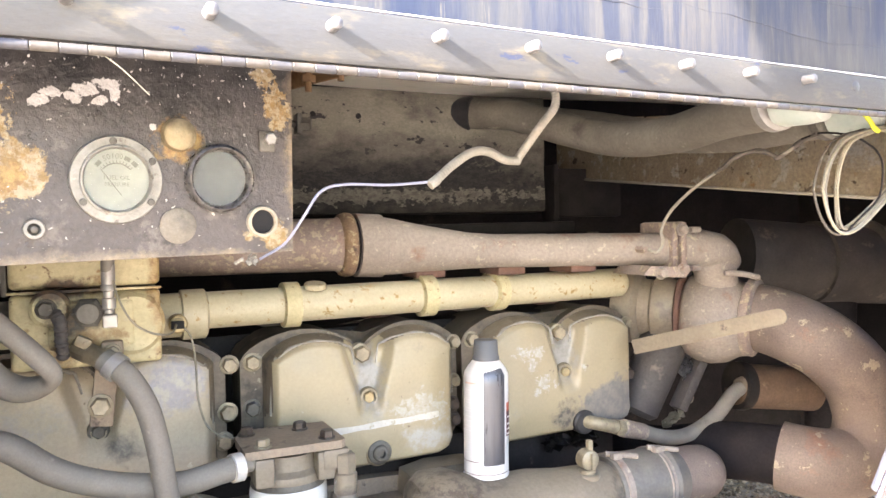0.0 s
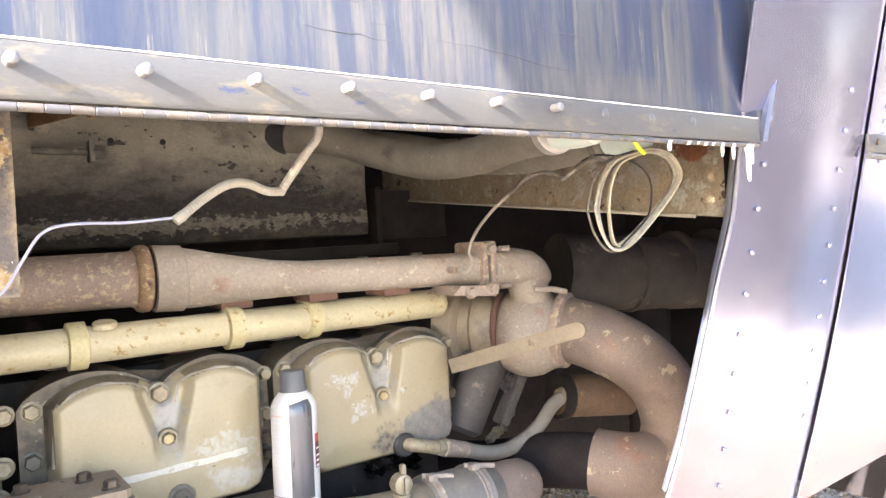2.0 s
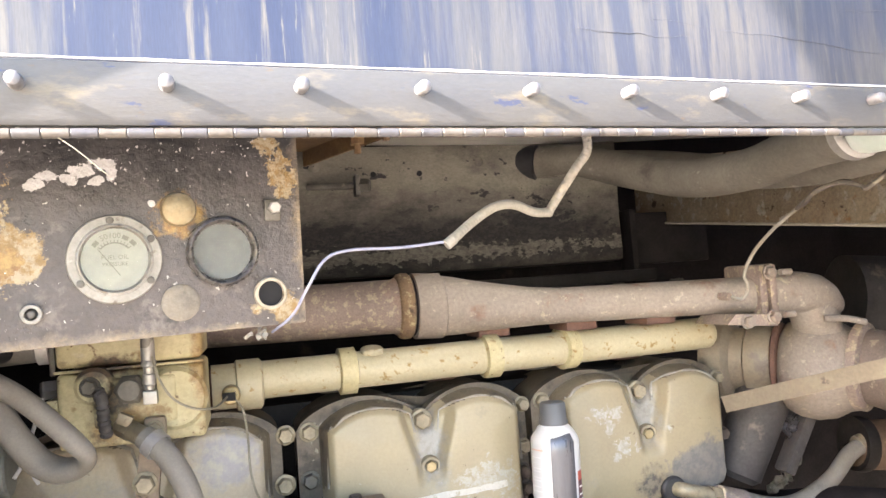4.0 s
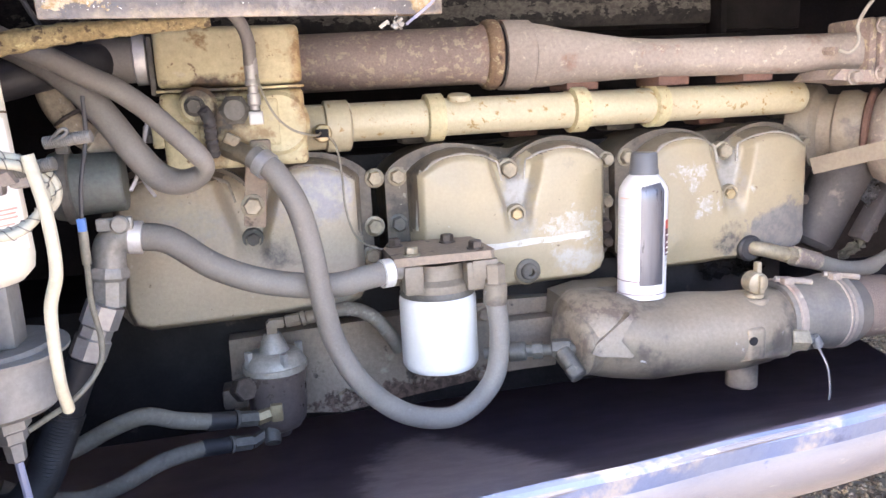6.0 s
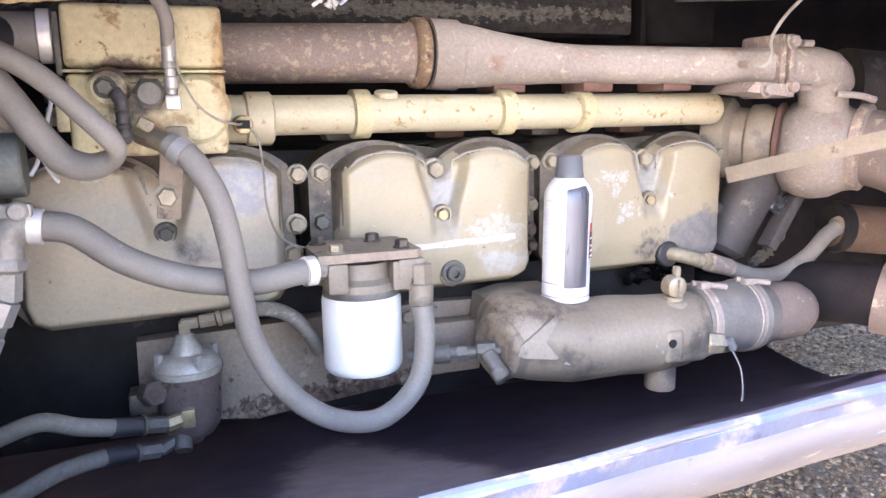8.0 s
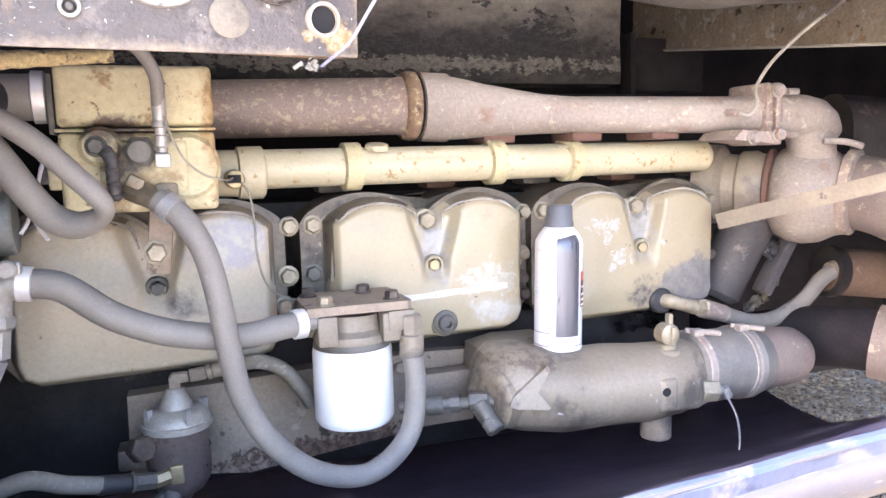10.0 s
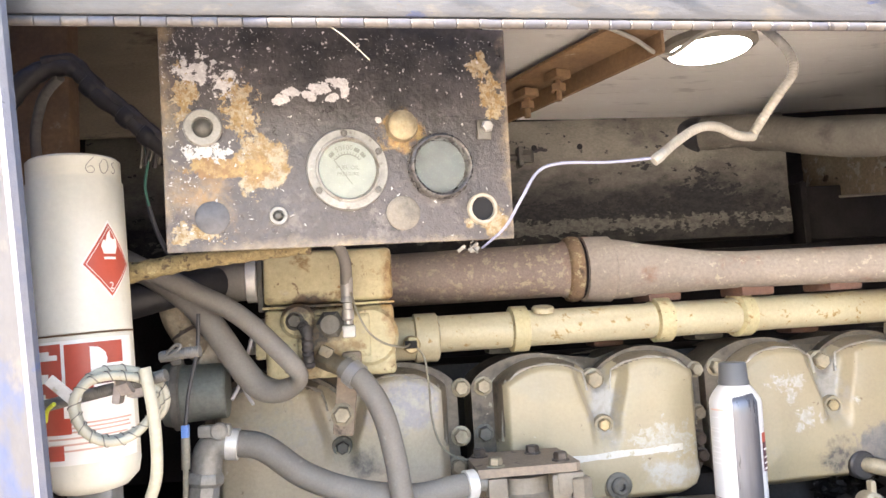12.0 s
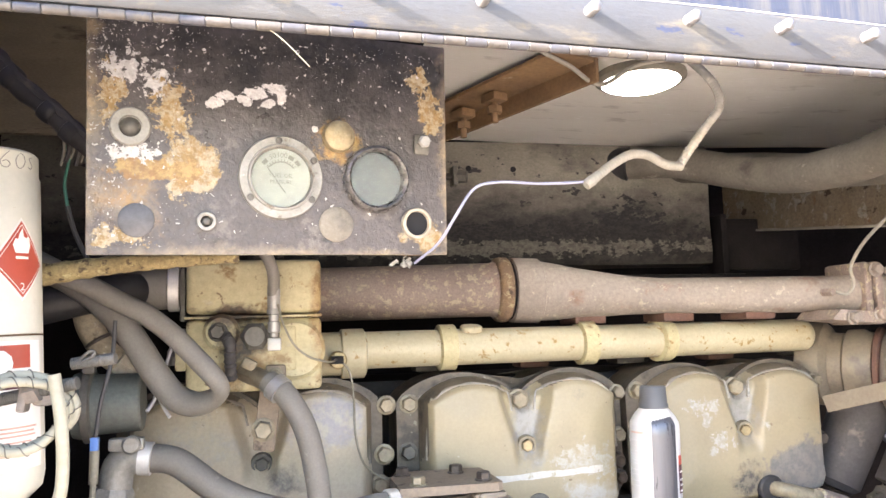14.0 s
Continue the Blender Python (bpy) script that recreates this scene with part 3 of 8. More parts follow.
def axes(d):
    d = Vector(d).normalized()
    u = d.cross(Vector((0, 0, 1)) if abs(d.z) < 0.9 else Vector((1, 0, 0))).normalized()
    return d, u, d.cross(u)


def lathe(bm, p, d, profile, n=24, squash=1.0):
    """Turns (distance along d, radius) pairs round the axis that starts at p."""
    d, u, v = axes(d)
    p = Vector(p)
    rings = []
    for h, r in profile:
        c = p + d * h
        if r < 1e-5:
            rings.append([bm.verts.new(c)])
        else:
            rings.append([bm.verts.new(c + (u * math.cos(a) * squash + v * math.sin(a)) * r) for a in (2 * math.pi * i / n for i in range(n))])
    for a, b in zip(rings, rings[1:]):
        for i in range(n):
            j = (i + 1) % n
            if len(a) == 1 and len(b) == 1:
                continue
            if len(a) == 1:
                bm.faces.new((a[0], b[i], b[j]))
            elif len(b) == 1:
                bm.faces.new((a[i], a[j], b[0]))
            else:
                bm.faces.new((a[i], a[j], b[j], b[i]))
    if len(rings[0]) > 1:
        bm.faces.new(rings[0])
    if len(rings[-1]) > 1:
        bm.faces.new(rings[-1])
    return bm


def cyl(bm, p0, p1, r, r1=None, n=20, bev=0.0):
    p0, p1 = Vector(p0), Vector(p1)
    r1 = r if r1 is None else r1
    h = (p1 - p0).length
    b = min(bev, h * 0.4, r * 0.5, r1 * 0.5)
    prof = [(0, r - b), (b, r), (h - b, r1), (h, r1 - b)] if b > 0 else [(0, r), (h, r1)]
    return lathe(bm, p0, p1 - p0, prof, n)


def curve_points(pts, res=8):
    pts = [Vector(p) for p in pts]
    ext = [pts[0] * 2 - pts[1], *pts, pts[-1] * 2 - pts[-2]]
    out = []
    for a, b, c, d in zip(ext, ext[1:], ext[2:], ext[3:]):
        for i in range(res):
            t = i / res
            out.append(0.5 * ((2 * b) + (c - a) * t + (2 * a - 5 * b + 4 * c - d) * t * t + (3 * b - a - 3 * c + d) * t ** 3))
    out.append(pts[-1])
    return out


def tube(bm, pts, r, n=14, res=8, taper=None, smooth_path=True):
    """A round hose or rod along a smooth path. taper: radius factor as a function of 0..1."""
    path = curve_points(pts, res) if smooth_path else [Vector(p) for p in pts]
    d, u, v = axes(path[1] - path[0])
    rings = []
    m = len(path)
    for i, p in enumerate(path):
        t = (path[min(i + 1, m - 1)] - path[max(i - 1, 0)]).normalized()
        u = (u - t * u.dot(t)).normalized()
        w = t.cross(u)
        k = r * (taper(i / (m - 1)) if taper else 1.0)
        rings.append([bm.verts.new(p + (u * math.cos(a) + w * math.sin(a)) * k) for a in (2 * math.pi * j / n for j in range(n))])
    for a, b in zip(rings, rings[1:]):
        for i in range(n):
            j = (i + 1) % n
            bm.faces.new((a[i], a[j], b[j], b[i]))
    bm.faces.new(rings[0])
    bm.faces.new(rings[-1])
    return bm


def box(bm, c, s, bev=0.0, turn=None, seg=2):
    """A box with centre c, sizes s, rounded edges, turned by a matrix."""
    t = bmesh.new()
    bmesh.ops.create_cube(t, size=1.0)
    for v in t.verts:
        v.co = Vector((v.co.x * s[0], v.co.y * s[1], v.co.z * s[2]))
    if bev > 0:
        bmesh.ops.bevel(t, geom=list(t.edges), offset=min(bev, min(s) * 0.45), segments=seg, affect="EDGES", profile=0.6)
    m = Matrix.Translation(c) @ (turn.to_4x4() if turn else Matrix())
    bmesh.ops.transform(t, matrix=m, verts=t.verts)
    me = bpy.data.meshes.new("tmp")
    t.to_mesh(me)
    t.free()
    bm.from_mesh(me)
    bpy.data.meshes.remove(me)
    return bm


def prism(bm, outline, to3, depth, bev=0.0):
    """Extrudes an outline of (a, b) points; to3(a, b, h) gives the place at height h (0 to depth)."""
    levels = [(0.0, 0.0), (depth, 0.0)]
    rows = [[bm.verts.new(to3(a, b, h)) for a, b in outline] for h, _ in levels]
    n = len(outline)
    for a, b in zip(rows, rows[1:]):
        for i in range(n):
            j = (i + 1) % n
            bm.faces.new((a[i], a[j], b[j], b[i]))
    for r in rows:
        f = bm.faces.new(r)
        bmesh.ops.triangulate(bm, faces=[f])
    return bm


def B():
    return bmesh.new()


HEX = {}


def bolt(parent, p, d=(0, -1, 0), r=0.0095, h=0.008, material="bolt", washer=True, name="bolt"):
    """A hexagon bolt head with a washer, pointing along d; alike ones share a mesh."""
    key = (r, h, material, washer)
    if key not in HEX:
        bm = B()
        if washer:
            lathe(bm, (0, 0, 0), (0, 0, 1), [(0, r * 1.25), (0.0015, r * 1.25), (0.002, r * 1.15)], 18)
        lathe(bm, (0, 0, 0.0015), (0, 0, 1), [(0, r), (h * 0.8, r), (h, r * 0.82), (h, r * 0.5), (h * 0.97, 0)], 6)
        HEX[key] = finish(bm, "bolt", M[material], 30)
    ob = new(name, HEX[key])
    ob.parent = parent
    q = Vector((0, 0, 1)).rotation_difference(Vector(d).normalized()) @ Euler((0, 0, random.uniform(0, 1))).to_quaternion()
    ob.matrix_basis = Matrix.Translation(Vector(p) - ORIGIN[parent]) @ q.to_matrix().to_4x4()
    return ob


def ey(x):
    """The engine stands slightly askew to the x axis."""
    return 0.05 * (x - 0.36)


def skin_y(x, z):
    """The bus's rear skin: leaning in towards the ground, slightly askew."""
    return 0.115 + 0.26 * (1.124 - z) + 0.1 * (x - 1.07)


def lid_y(x):
    return 0.02 + 0.07 * x


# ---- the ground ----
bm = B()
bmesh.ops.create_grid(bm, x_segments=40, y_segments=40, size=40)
single("ground", bm, M["gravel"], "loose brown and grey gravel yard, darkened in colour under the bus", "ground", "structure", origin=Vector((0, 0, 0)))


def loft(bm, rows, thick=0.0):
    """A sheet through rows of points; thick: metres that it goes back in y."""
    def sheet(dy):
        vs = [[bm.verts.new((p[0], p[1] + dy, p[2])) for p in r] for r in rows]
        for a, b in zip(vs, vs[1:]):
            for i in range(len(a) - 1):
                bm.faces.new((a[i], a[i + 1], b[i + 1], b[i]))
        return vs
    f = sheet(0)
    if thick:
        k = sheet(thick)
        rim = lambda vs: [*vs[0], *[r[-1] for r in vs[1:]], *reversed(vs[-1][:-1]), *[r[0] for r in reversed(vs[1:-1])]]
        a, b = rim(f), rim(k)
        for i in range(len(a)):
            j = (i + 1) % len(a)
            bm.faces.new((a[i], a[j], b[j], b[i]))
    return bm


# ---- the bus's rear skin round the engine bay ----
bus = thing("bus_body", (0.4, 0.2, 0.0), "lavender-blue riveted sheet metal rear of an old bus", "bus body", kind="structure")
INNER = [(0.957, 1.19), (0.966, 1.12), (0.973, 1.06), (0.963, 0.976), (0.961, 0.93), (0.953, 0.838), (0.944, 0.76), (0.928, 0.69)]
SEAM = lambda z: 1.318 + 0.03 * math.sin((1.2 - z) * 4.0)


def on_skin(x, z, out=0.0):
    return (x, skin_y(x, z) - out, z)


bm = B()
rows = []
for x, z in [(0.92, 2.4), (0.92, 1.9), (0.94, 1.5), (0.95, 1.3)] + INNER + [(0.915, 0.662), (0.90, 0.64), (0.90, 0.60), (0.90, 0.55)]:
    xs = [x + (SEAM(z) - x) * k / 10 for k in range(11)]
    rows.append([on_skin(q, z, 0.004 * math.sin(k * 0.9 + z * 3) * 0.3) for k, q in enumerate(xs)])
loft(bm, rows, 0.003)
part("side_panel", bm, M["skin"], bus, "lavender painted sheet metal panel with rivets")
bm = B()
loft(bm, [[on_skin(SEAM(z) + 0.004 + k * 0.2, z, 0.006) for k in range(9)] for z in (2.4, 1.8, 1.4, 1.19, 1.1, 1.0, 0.9, 0.8, 0.7, 0.62, 0.555)], 0.003)
part("access_door", bm, M["skin"], bus, "flush painted access door")
bm = B()
loft(bm, [[(-4.1 + 0.502 * k, lid_y(-4.1 + 0.502 * k) + 0.035, z) for k in range(11)] for z in (2.8, 2.2, 1.7, 1.172)], 0.003)
part("upper_panel", bm, M["skin"], bus)
bm = B()
loft(bm, [[on_skin(-4.1 + k * 0.42, z, 0.0) for k in range(9)] + [on_skin(-0.30, z)] + [on_skin(-0.1445 - 0.03 * (1.141 - z), z)] for z in (1.30, 1.141, 1.05, 0.95, 0.85, 0.75, 0.64, 0.55)], 0.003)
part("side_panel", bm, M["left_skin"], bus, "chalky white and blue painted sheet metal panel")
bm = B()
loft(bm, [[on_skin(-4.1 + k * 0.42, z, 0.0) for k in range(9)] for z in (1.72, 1.50, 1.303)], 0.003)
part("side_panel", bm, M["left_skin"], bus, "chalky white and blue painted sheet metal panel")
# rolled skirt under the opening
bm = B()
prof = [(0.0, 0.646), (0.006, 0.645), (0.010, 0.640), (0.011, 0.622), (0.016, 0.615), (0.017, 0.585), (0.012, 0.566), (0.0, 0.556), (-0.02, 0.552)]
skirt_rows = [[on_skin(-0.17 + 1.08 * k / 24, z, o + 0.0015 * math.sin(k * 1.3)) for k in range(25)] for o, z in prof]
loft(bm, skirt_rows[3:], 0.002)
part("skirt", bm, M["skirt"], bus, "silver scuffed skirt")
bm = B()
loft(bm, skirt_rows[:4], 0.002)
part("skirt_lip", bm, M["blue_lip"], bus, "rubbed blue rolled lip")
# rolled edges of the opening
bm = B()
tube(bm, [on_skin(x, z, 0.002) for x, z in INNER + [(0.918, 0.664), (0.90, 0.650)]], 0.0023, 8, 4)
part("edge_roll", bm, M["skin_edge"], bus, "worn bright edge")
bm = B()
tube(bm, [on_skin(-0.1445 - 0.03 * (1.141 - z), z, 0.002) for z in (1.20, 1.1, 1.0, 0.9, 0.8, 0.66)], 0.005, 8, 4)
part("edge_roll", bm, M["skin_edge"], bus, "worn bright edge")
bm = B()
rows = [[(x, skin_y(x, z) + 0.003, z), (x + 0.004, skin_y(x, z) + 0.010, z), (x + 0.010, skin_y(x, z) + 0.016, z)] for x, z in INNER]
loft(bm, rows, 0.003)
part("jamb", bm, M["skin_edge"], bus, "grimy folded jamb")
bm = B()
rows = [[(-0.1465 - 0.03 * (1.141 - z), skin_y(-0.14, z) + 0.003, z), (-0.1535 - 0.03 * (1.141 - z), skin_y(-0.14, z) + 0.02, z)] for z in (1.2, 1.0, 0.8, 0.6)]
loft(bm, rows, 0.003)
part("jamb", bm, M["skin_edge"], bus, "grimy folded jamb")
# rivets
rv = finish(lathe(B(), (0, 0, 0), (0, 0, 1), [(0, 0.0042), (0.0012, 0.0040), (0.0022, 0.0028), (0.0026, 0)], 10), "rivet", M["skin"])


def rivet(x, z, out=0.0):
    ob = new("rivet", rv)
    ob.parent = bus
    d = Vector((0.1, -1, -0.26)).normalized()
    ob.matrix_basis = Matrix.Translation(Vector(on_skin(x, z, out)) - ORIGIN[bus]) @ Vector((0, 0, 1)).rotation_difference(d).to_matrix().to_4x4()


for i in range(10):
    rivet(1.026 + 0.0045 * i, 1.188 - 0.0585 * i, 0.001)
    rivet(1.244 + 0.0075 * i, 1.240 - 0.0577 * i, 0.001)
for i in range(7):
    rivet(1.36 + 0.004 * i, 1.26 - 0.02 * i, 0.007)
bm = B()
box(bm, on_skin(1.36, 1.165, 0.010), (0.075, 0.006, 0.03), 0.002)
cyl(bm, on_skin(1.322, 1.146, 0.012), on_skin(1.42, 1.146, 0.012), 0.005, n=12)
part("door_hinge", bm, M["strip"], bus, "small painted strap hinge")
for dx in (-0.02, 0.02):
    bolt(bus, on_skin(1.36 + dx, 1.168, 0.013), (0.1, -1, -0.26), 0.006, 0.003, "dark_bolt", False, "hinge_screw")

bm = B()
box(bm, (-0.55, 2.42, 1.65), (7.1, 2.25, 2.3), 0.05)
part("hull", bm, M["bay"], bus, "dark underside and body of the bus")

# ---- the raised lid ----
lid = thing("engine_hatch", (0.38, lid_y(0.38), 1.15), "raised blue engine hatch, dusty and streaked, on a piano hinge", "hatch")
LIDR = lambda z: 0.992 + 0.42 * (z - 1.155)
bm = B()
loft(bm, [[(x, lid_y(x) + 0.012 * (z - 1.16) + 0.0015 * math.sin(x * 23) * (z - 1.16) * 4, z) for x in [-0.30 + (LIDR(z) + 0.30) * k / 24 for k in range(25)]] for z in (1.162, 1.20, 1.26, 1.34, 1.45, 1.6, 1.8)], 0.003)
part("lid_sheet", bm, M["lid"], lid, "streaked blue painted sheet")
bm = B()
loft(bm, [[(LIDR(z) - 0.003, lid_y(LIDR(z)) - 0.008 + 0.012 * (z - 1.16), z), (LIDR(z) + 0.004, lid_y(LIDR(z)) - 0.010 + 0.012 * (z - 1.16), z)] for z in (1.155, 1.3, 1.5, 1.8)], 0.012)
part("lid_edge", bm, M["skin_edge"], lid, "worn folded edge")
bm = B()
STOP = lambda x: 1.1915 - 0.008 * x
loft(bm, [[(x, lid_y(x) - 0.006 + o, zz(x)) for x in [-0.30 + 1.286 * k / 30 for k in range(31)]] for o, zz in ((0.003, STOP), (0.0, lambda x: STOP(x) - 0.0015), (0.0, lambda x: 1.157), (0.002, lambda x: 1.154))], 0.005)
part("hinge_leaf", bm, M["strip"], lid, "dusty silver hinge leaf")
bm = B()
tube(bm, [(x, lid_y(x) - 0.0045, STOP(x) + 0.0006) for x in [-0.30 + 1.286 * k / 24 for k in range(25)]], 0.0011, 6, 2, lambda t: 0.7 + 0.3 * math.sin(t * 90))
part("sealant_seam", bm, M["drip"], lid, "thin line of old white sealant")
bm = B()
prof = [(0, 0.0042), (0.0100, 0.0042), (0.0114, 0.0039), (0.0121, 0.0030), (0.0124, 0)]
stud_mesh = finish(lathe(bm, (0, 0, 0), (0, 0, 1), prof, 14), "stud", M["rivet"])
flat_mesh = finish(lathe(B(), (0, 0, 0), (0, 0, 1), [(0, 0.0056), (0.0006, 0.0054), (0.0012, 0.0040), (0.0014, 0)], 14), "flat_rivet", M["strip"])
for i in range(16):
    x = -0.2135 + 0.0757 * i
    if x > 0.91:
        break
    ob = new("stud" if x < 0.68 else "flat_rivet", stud_mesh if x < 0.68 else flat_mesh)
    ob.parent = lid
    ob.matrix_basis = Matrix.Translation(Vector((x, lid_y(x) - 0.0055, 1.1765 - 0.004 * max(x - 0.4, 0) * 2)) - ORIGIN[lid]) @ Vector((0, 0, 1)).rotation_difference(Vector((0.07, -1, 0))).to_matrix().to_4x4()
KNUCKLE = [(0, 0.0024), (0.0005, 0.0029), (0.0137, 0.0029), (0.0142, 0.0024)]
knuckle = finish(lathe(B(), (0, 0, 0), (1, 0.07, 0), KNUCKLE, 12), "knuckle", M["knuckle_dust"])
knuckle_b = finish(lathe(B(), (0, 0, 0), (1, 0.07, 0), KNUCKLE, 12), "knuckle", M["knuckle_blue"])
for i in range(84):
    x = -0.22 + 0.01435 * i
    ob = new("knuckle", knuckle if i % 2 else knuckle_b)
    ob.parent = lid
    ob.location = Vector((x, lid_y(x) - 0.004, 1.1495)) - ORIGIN[lid]
for x, s, w in ((0.800, 0.012, 1.1), (0.835, 0.004, 1.3), (0.853, 0.003, 1.2), (0.868, 0.004, 1.3), (0.883, 0.0035, 1.2), (0.903, 0.016, 0.95), (0.926, 0.019, 1.0), (0.958, 0.046, 1.3), (0.966, 0.024, 1.0)):
    bm = B()
    lathe(bm, (x, lid_y(x) - 0.005, 1.150), (random.uniform(-0.06, 0.06), 0, -1), [(0, 0.0040 * w), (s * 0.25, 0.0021 * w), (s * 0.55, 0.0024 * w), (s * 0.8, 0.0019 * w), (s * 0.95, 0.0015 * w), (s, 0)], 10)
    part("sealant_drip", bm, M["drip"], lid, "dried white sealant drip")
bm = B()
tube(bm, [(0.025, 0.018, 1.152), (0.040, 0.018, 1.141), (0.055, 0.022, 1.127)], 0.0004, 6, 3)
part("cable_tie_tail", bm, M["wire_white"], lid, "stiff white cut tie end")

# scratches in the lid's paint
srnd = random.Random(21)
for x0_, z0_, ln_, dz_ in ((0.30, 1.262, 0.24, -0.030), (0.42, 1.235, 0.26, -0.022), (0.10, 1.285, 0.20, 0.006), (0.60, 1.250, 0.16, 0.004), (0.36, 1.224, 0.10, -0.003), (0.02, 1.245, 0.12, -0.012), (0.66, 1.215, 0.14, 0.003)):
    bm = B()
    pts = [(x0_ + ln_ * k / 12, lid_y(x0_ + ln_ * k / 12) - 0.0003 + 0.012 * (z0_ - 1.16), z0_ + dz_ * k / 12 + srnd.uniform(-0.0012, 0.0012)) for k in range(13)]
    tube(bm, pts, 0.00024, 5, 3, lambda t: 0.3 + 0.7 * math.sin(math.pi * t))
    part("scratch", bm, M["scratch"], lid, "thin dark scratch")

# unseen pointed board on a post, added for slanting shade on hatch and skin
sb = thing("shade_board", (-0.50, -0.64, 0.0), "unseen pointed board on a post, added to shade the hatch and skin", "board")
bm = B()
prism(bm, [(-0.305, 1.640), (-0.272, 1.750), (-0.05, 2.45), (-0.70, 2.48)], lambda a, b, h: Vector((-0.46 - h, a, b)), 0.018)
part("panel", bm, M["low_plate"], sb)
bm = B()
box(bm, (-0.51, -0.64, 1.225), (0.06, 0.06, 2.45), 0.004)
part("post", bm, M["low_plate"], sb)

# unseen dark wall, added so the upper skin has something dim to reflect
bm = B()
for k in range(24):
    box(bm, (3.45, -5.0 + 0.195 * k, 1.3), (0.05, 0.19, 2.6), 0.006)
single("wall_skin_reflection", bm, M["reflected_wall"], "unseen dark boarded wall, added for the skin to reflect", "wall", "structure")

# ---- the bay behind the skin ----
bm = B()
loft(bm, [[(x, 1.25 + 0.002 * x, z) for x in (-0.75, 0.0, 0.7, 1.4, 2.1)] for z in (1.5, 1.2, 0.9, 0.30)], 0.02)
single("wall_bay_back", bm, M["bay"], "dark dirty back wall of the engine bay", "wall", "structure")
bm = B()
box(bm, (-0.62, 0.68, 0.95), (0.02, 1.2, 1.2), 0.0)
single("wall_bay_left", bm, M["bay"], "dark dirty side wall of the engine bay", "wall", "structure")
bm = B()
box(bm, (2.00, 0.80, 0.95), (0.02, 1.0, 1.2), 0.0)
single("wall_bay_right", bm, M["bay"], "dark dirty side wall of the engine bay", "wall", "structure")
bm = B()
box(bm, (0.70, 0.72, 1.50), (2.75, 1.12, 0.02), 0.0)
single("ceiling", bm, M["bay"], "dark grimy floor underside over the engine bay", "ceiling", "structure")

bm = B()
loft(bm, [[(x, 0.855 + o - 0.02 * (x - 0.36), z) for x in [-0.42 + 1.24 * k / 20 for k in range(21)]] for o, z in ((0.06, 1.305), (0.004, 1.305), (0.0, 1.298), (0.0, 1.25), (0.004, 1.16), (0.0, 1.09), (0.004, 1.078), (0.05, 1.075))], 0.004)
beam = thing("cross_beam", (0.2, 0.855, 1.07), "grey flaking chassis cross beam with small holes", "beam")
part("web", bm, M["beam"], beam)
for x, z, r in ((0.353, 1.255, 0.0052), (0.436, 1.254, 0.0052), (0.02, 1.24, 0.0052)):
    bm = B()
    cyl(bm, (x, 0.8535 - 0.02 * (x - 0.36), z), (x, 0.857, z), r, n=14)
    part("hole", bm, M["black"], beam, "open bolt hole")
for x, z in ((0.251, 1.274), (0.547, 1.273), (0.10, 1.274)):
    bm = B()
    lathe(bm, (x, 0.856, z), (0, -1, 0), [(0, 0.0125), (0.002, 0.0122), (0.006, 0.0085), (0.0075, 0.004), (0.0078, 0)], 18)
    part("dome_rivet", bm, M["beam"], beam, "painted dome rivet")
bm = B()
cyl(bm, (0.235, 0.84, 1.235), (0.335, 0.80, 1.228), 0.006, n=12, bev=0.002)
cyl(bm, (0.318, 0.802, 1.229), (0.336, 0.795, 1.228), 0.012, n=6, bev=0.002)
box(bm, (0.315, 0.806, 1.229), (0.008, 0.03, 0.034), 0.002)
part("stud", bm, M["greasy"], beam, "rusty threaded stud with nut")

bm = B()
rows = []
for y in (0.42, 0.55, 0.70, 0.862):
    rows.append([(x, y, 1.306 + 0.004 * math.sin(x * 7) + (0.02 * max(0, x - 0.75)) * (0.9 - y)) for x in [0.20 + 1.1 * k / 16 for k in range(17)]])
loft(bm, rows)
bmesh.ops.solidify(bm, geom=list(bm.faces), thickness=0.012)
single("ceiling_board", bm, M["board"], "dusty white insulation board above the engine", "ceiling board", "structure")
# rusted angle along the board
ang = thing("angle_iron", (0.34, 0.60, 1.26), "brown rusted angle iron under the floor", "angle iron")
a0, a1 = Vector((0.235, 0.85, 1.0)), Vector((0.420, 0.425, 1.0))
dd = (a1 - a0).normalized()
tq = Matrix((dd, Vector((0, 0, 1)).cross(dd), Vector((0, 0, 1)))).transposed()
bm = B()
box(bm, ((a0 + a1) / 2) + Vector((0, 0, 0.287)), ((a1 - a0).length, 0.006, 0.032), 0.002, tq)
box(bm, ((a0 + a1) / 2) + Vector((-0.032, -0.012, 0.30)), ((a1 - a0).length, 0.07, 0.006), 0.002, tq)
part("angle", bm, M["brown_rust"], ang)
for k, dz in ((0.50, 0.0), (0.66, 0.004)):
    p = a0.lerp(a1, k) + Vector((-0.035, -0.01, 0.285 + dz))
    bm = B()
    box(bm, p, (0.03, 0.025, 0.012), 0.002, tq)
    cyl(bm, p + Vector((0, 0, 0.01)), p - Vector((0, 0, 0.035)), 0.005, n=8)
    cyl(bm, p - Vector((0, 0, 0.012)), p - Vector((0, 0, 0.022)), 0.011, n=6)
    part("clamp_bolt", bm, M["brown_rust"], ang)
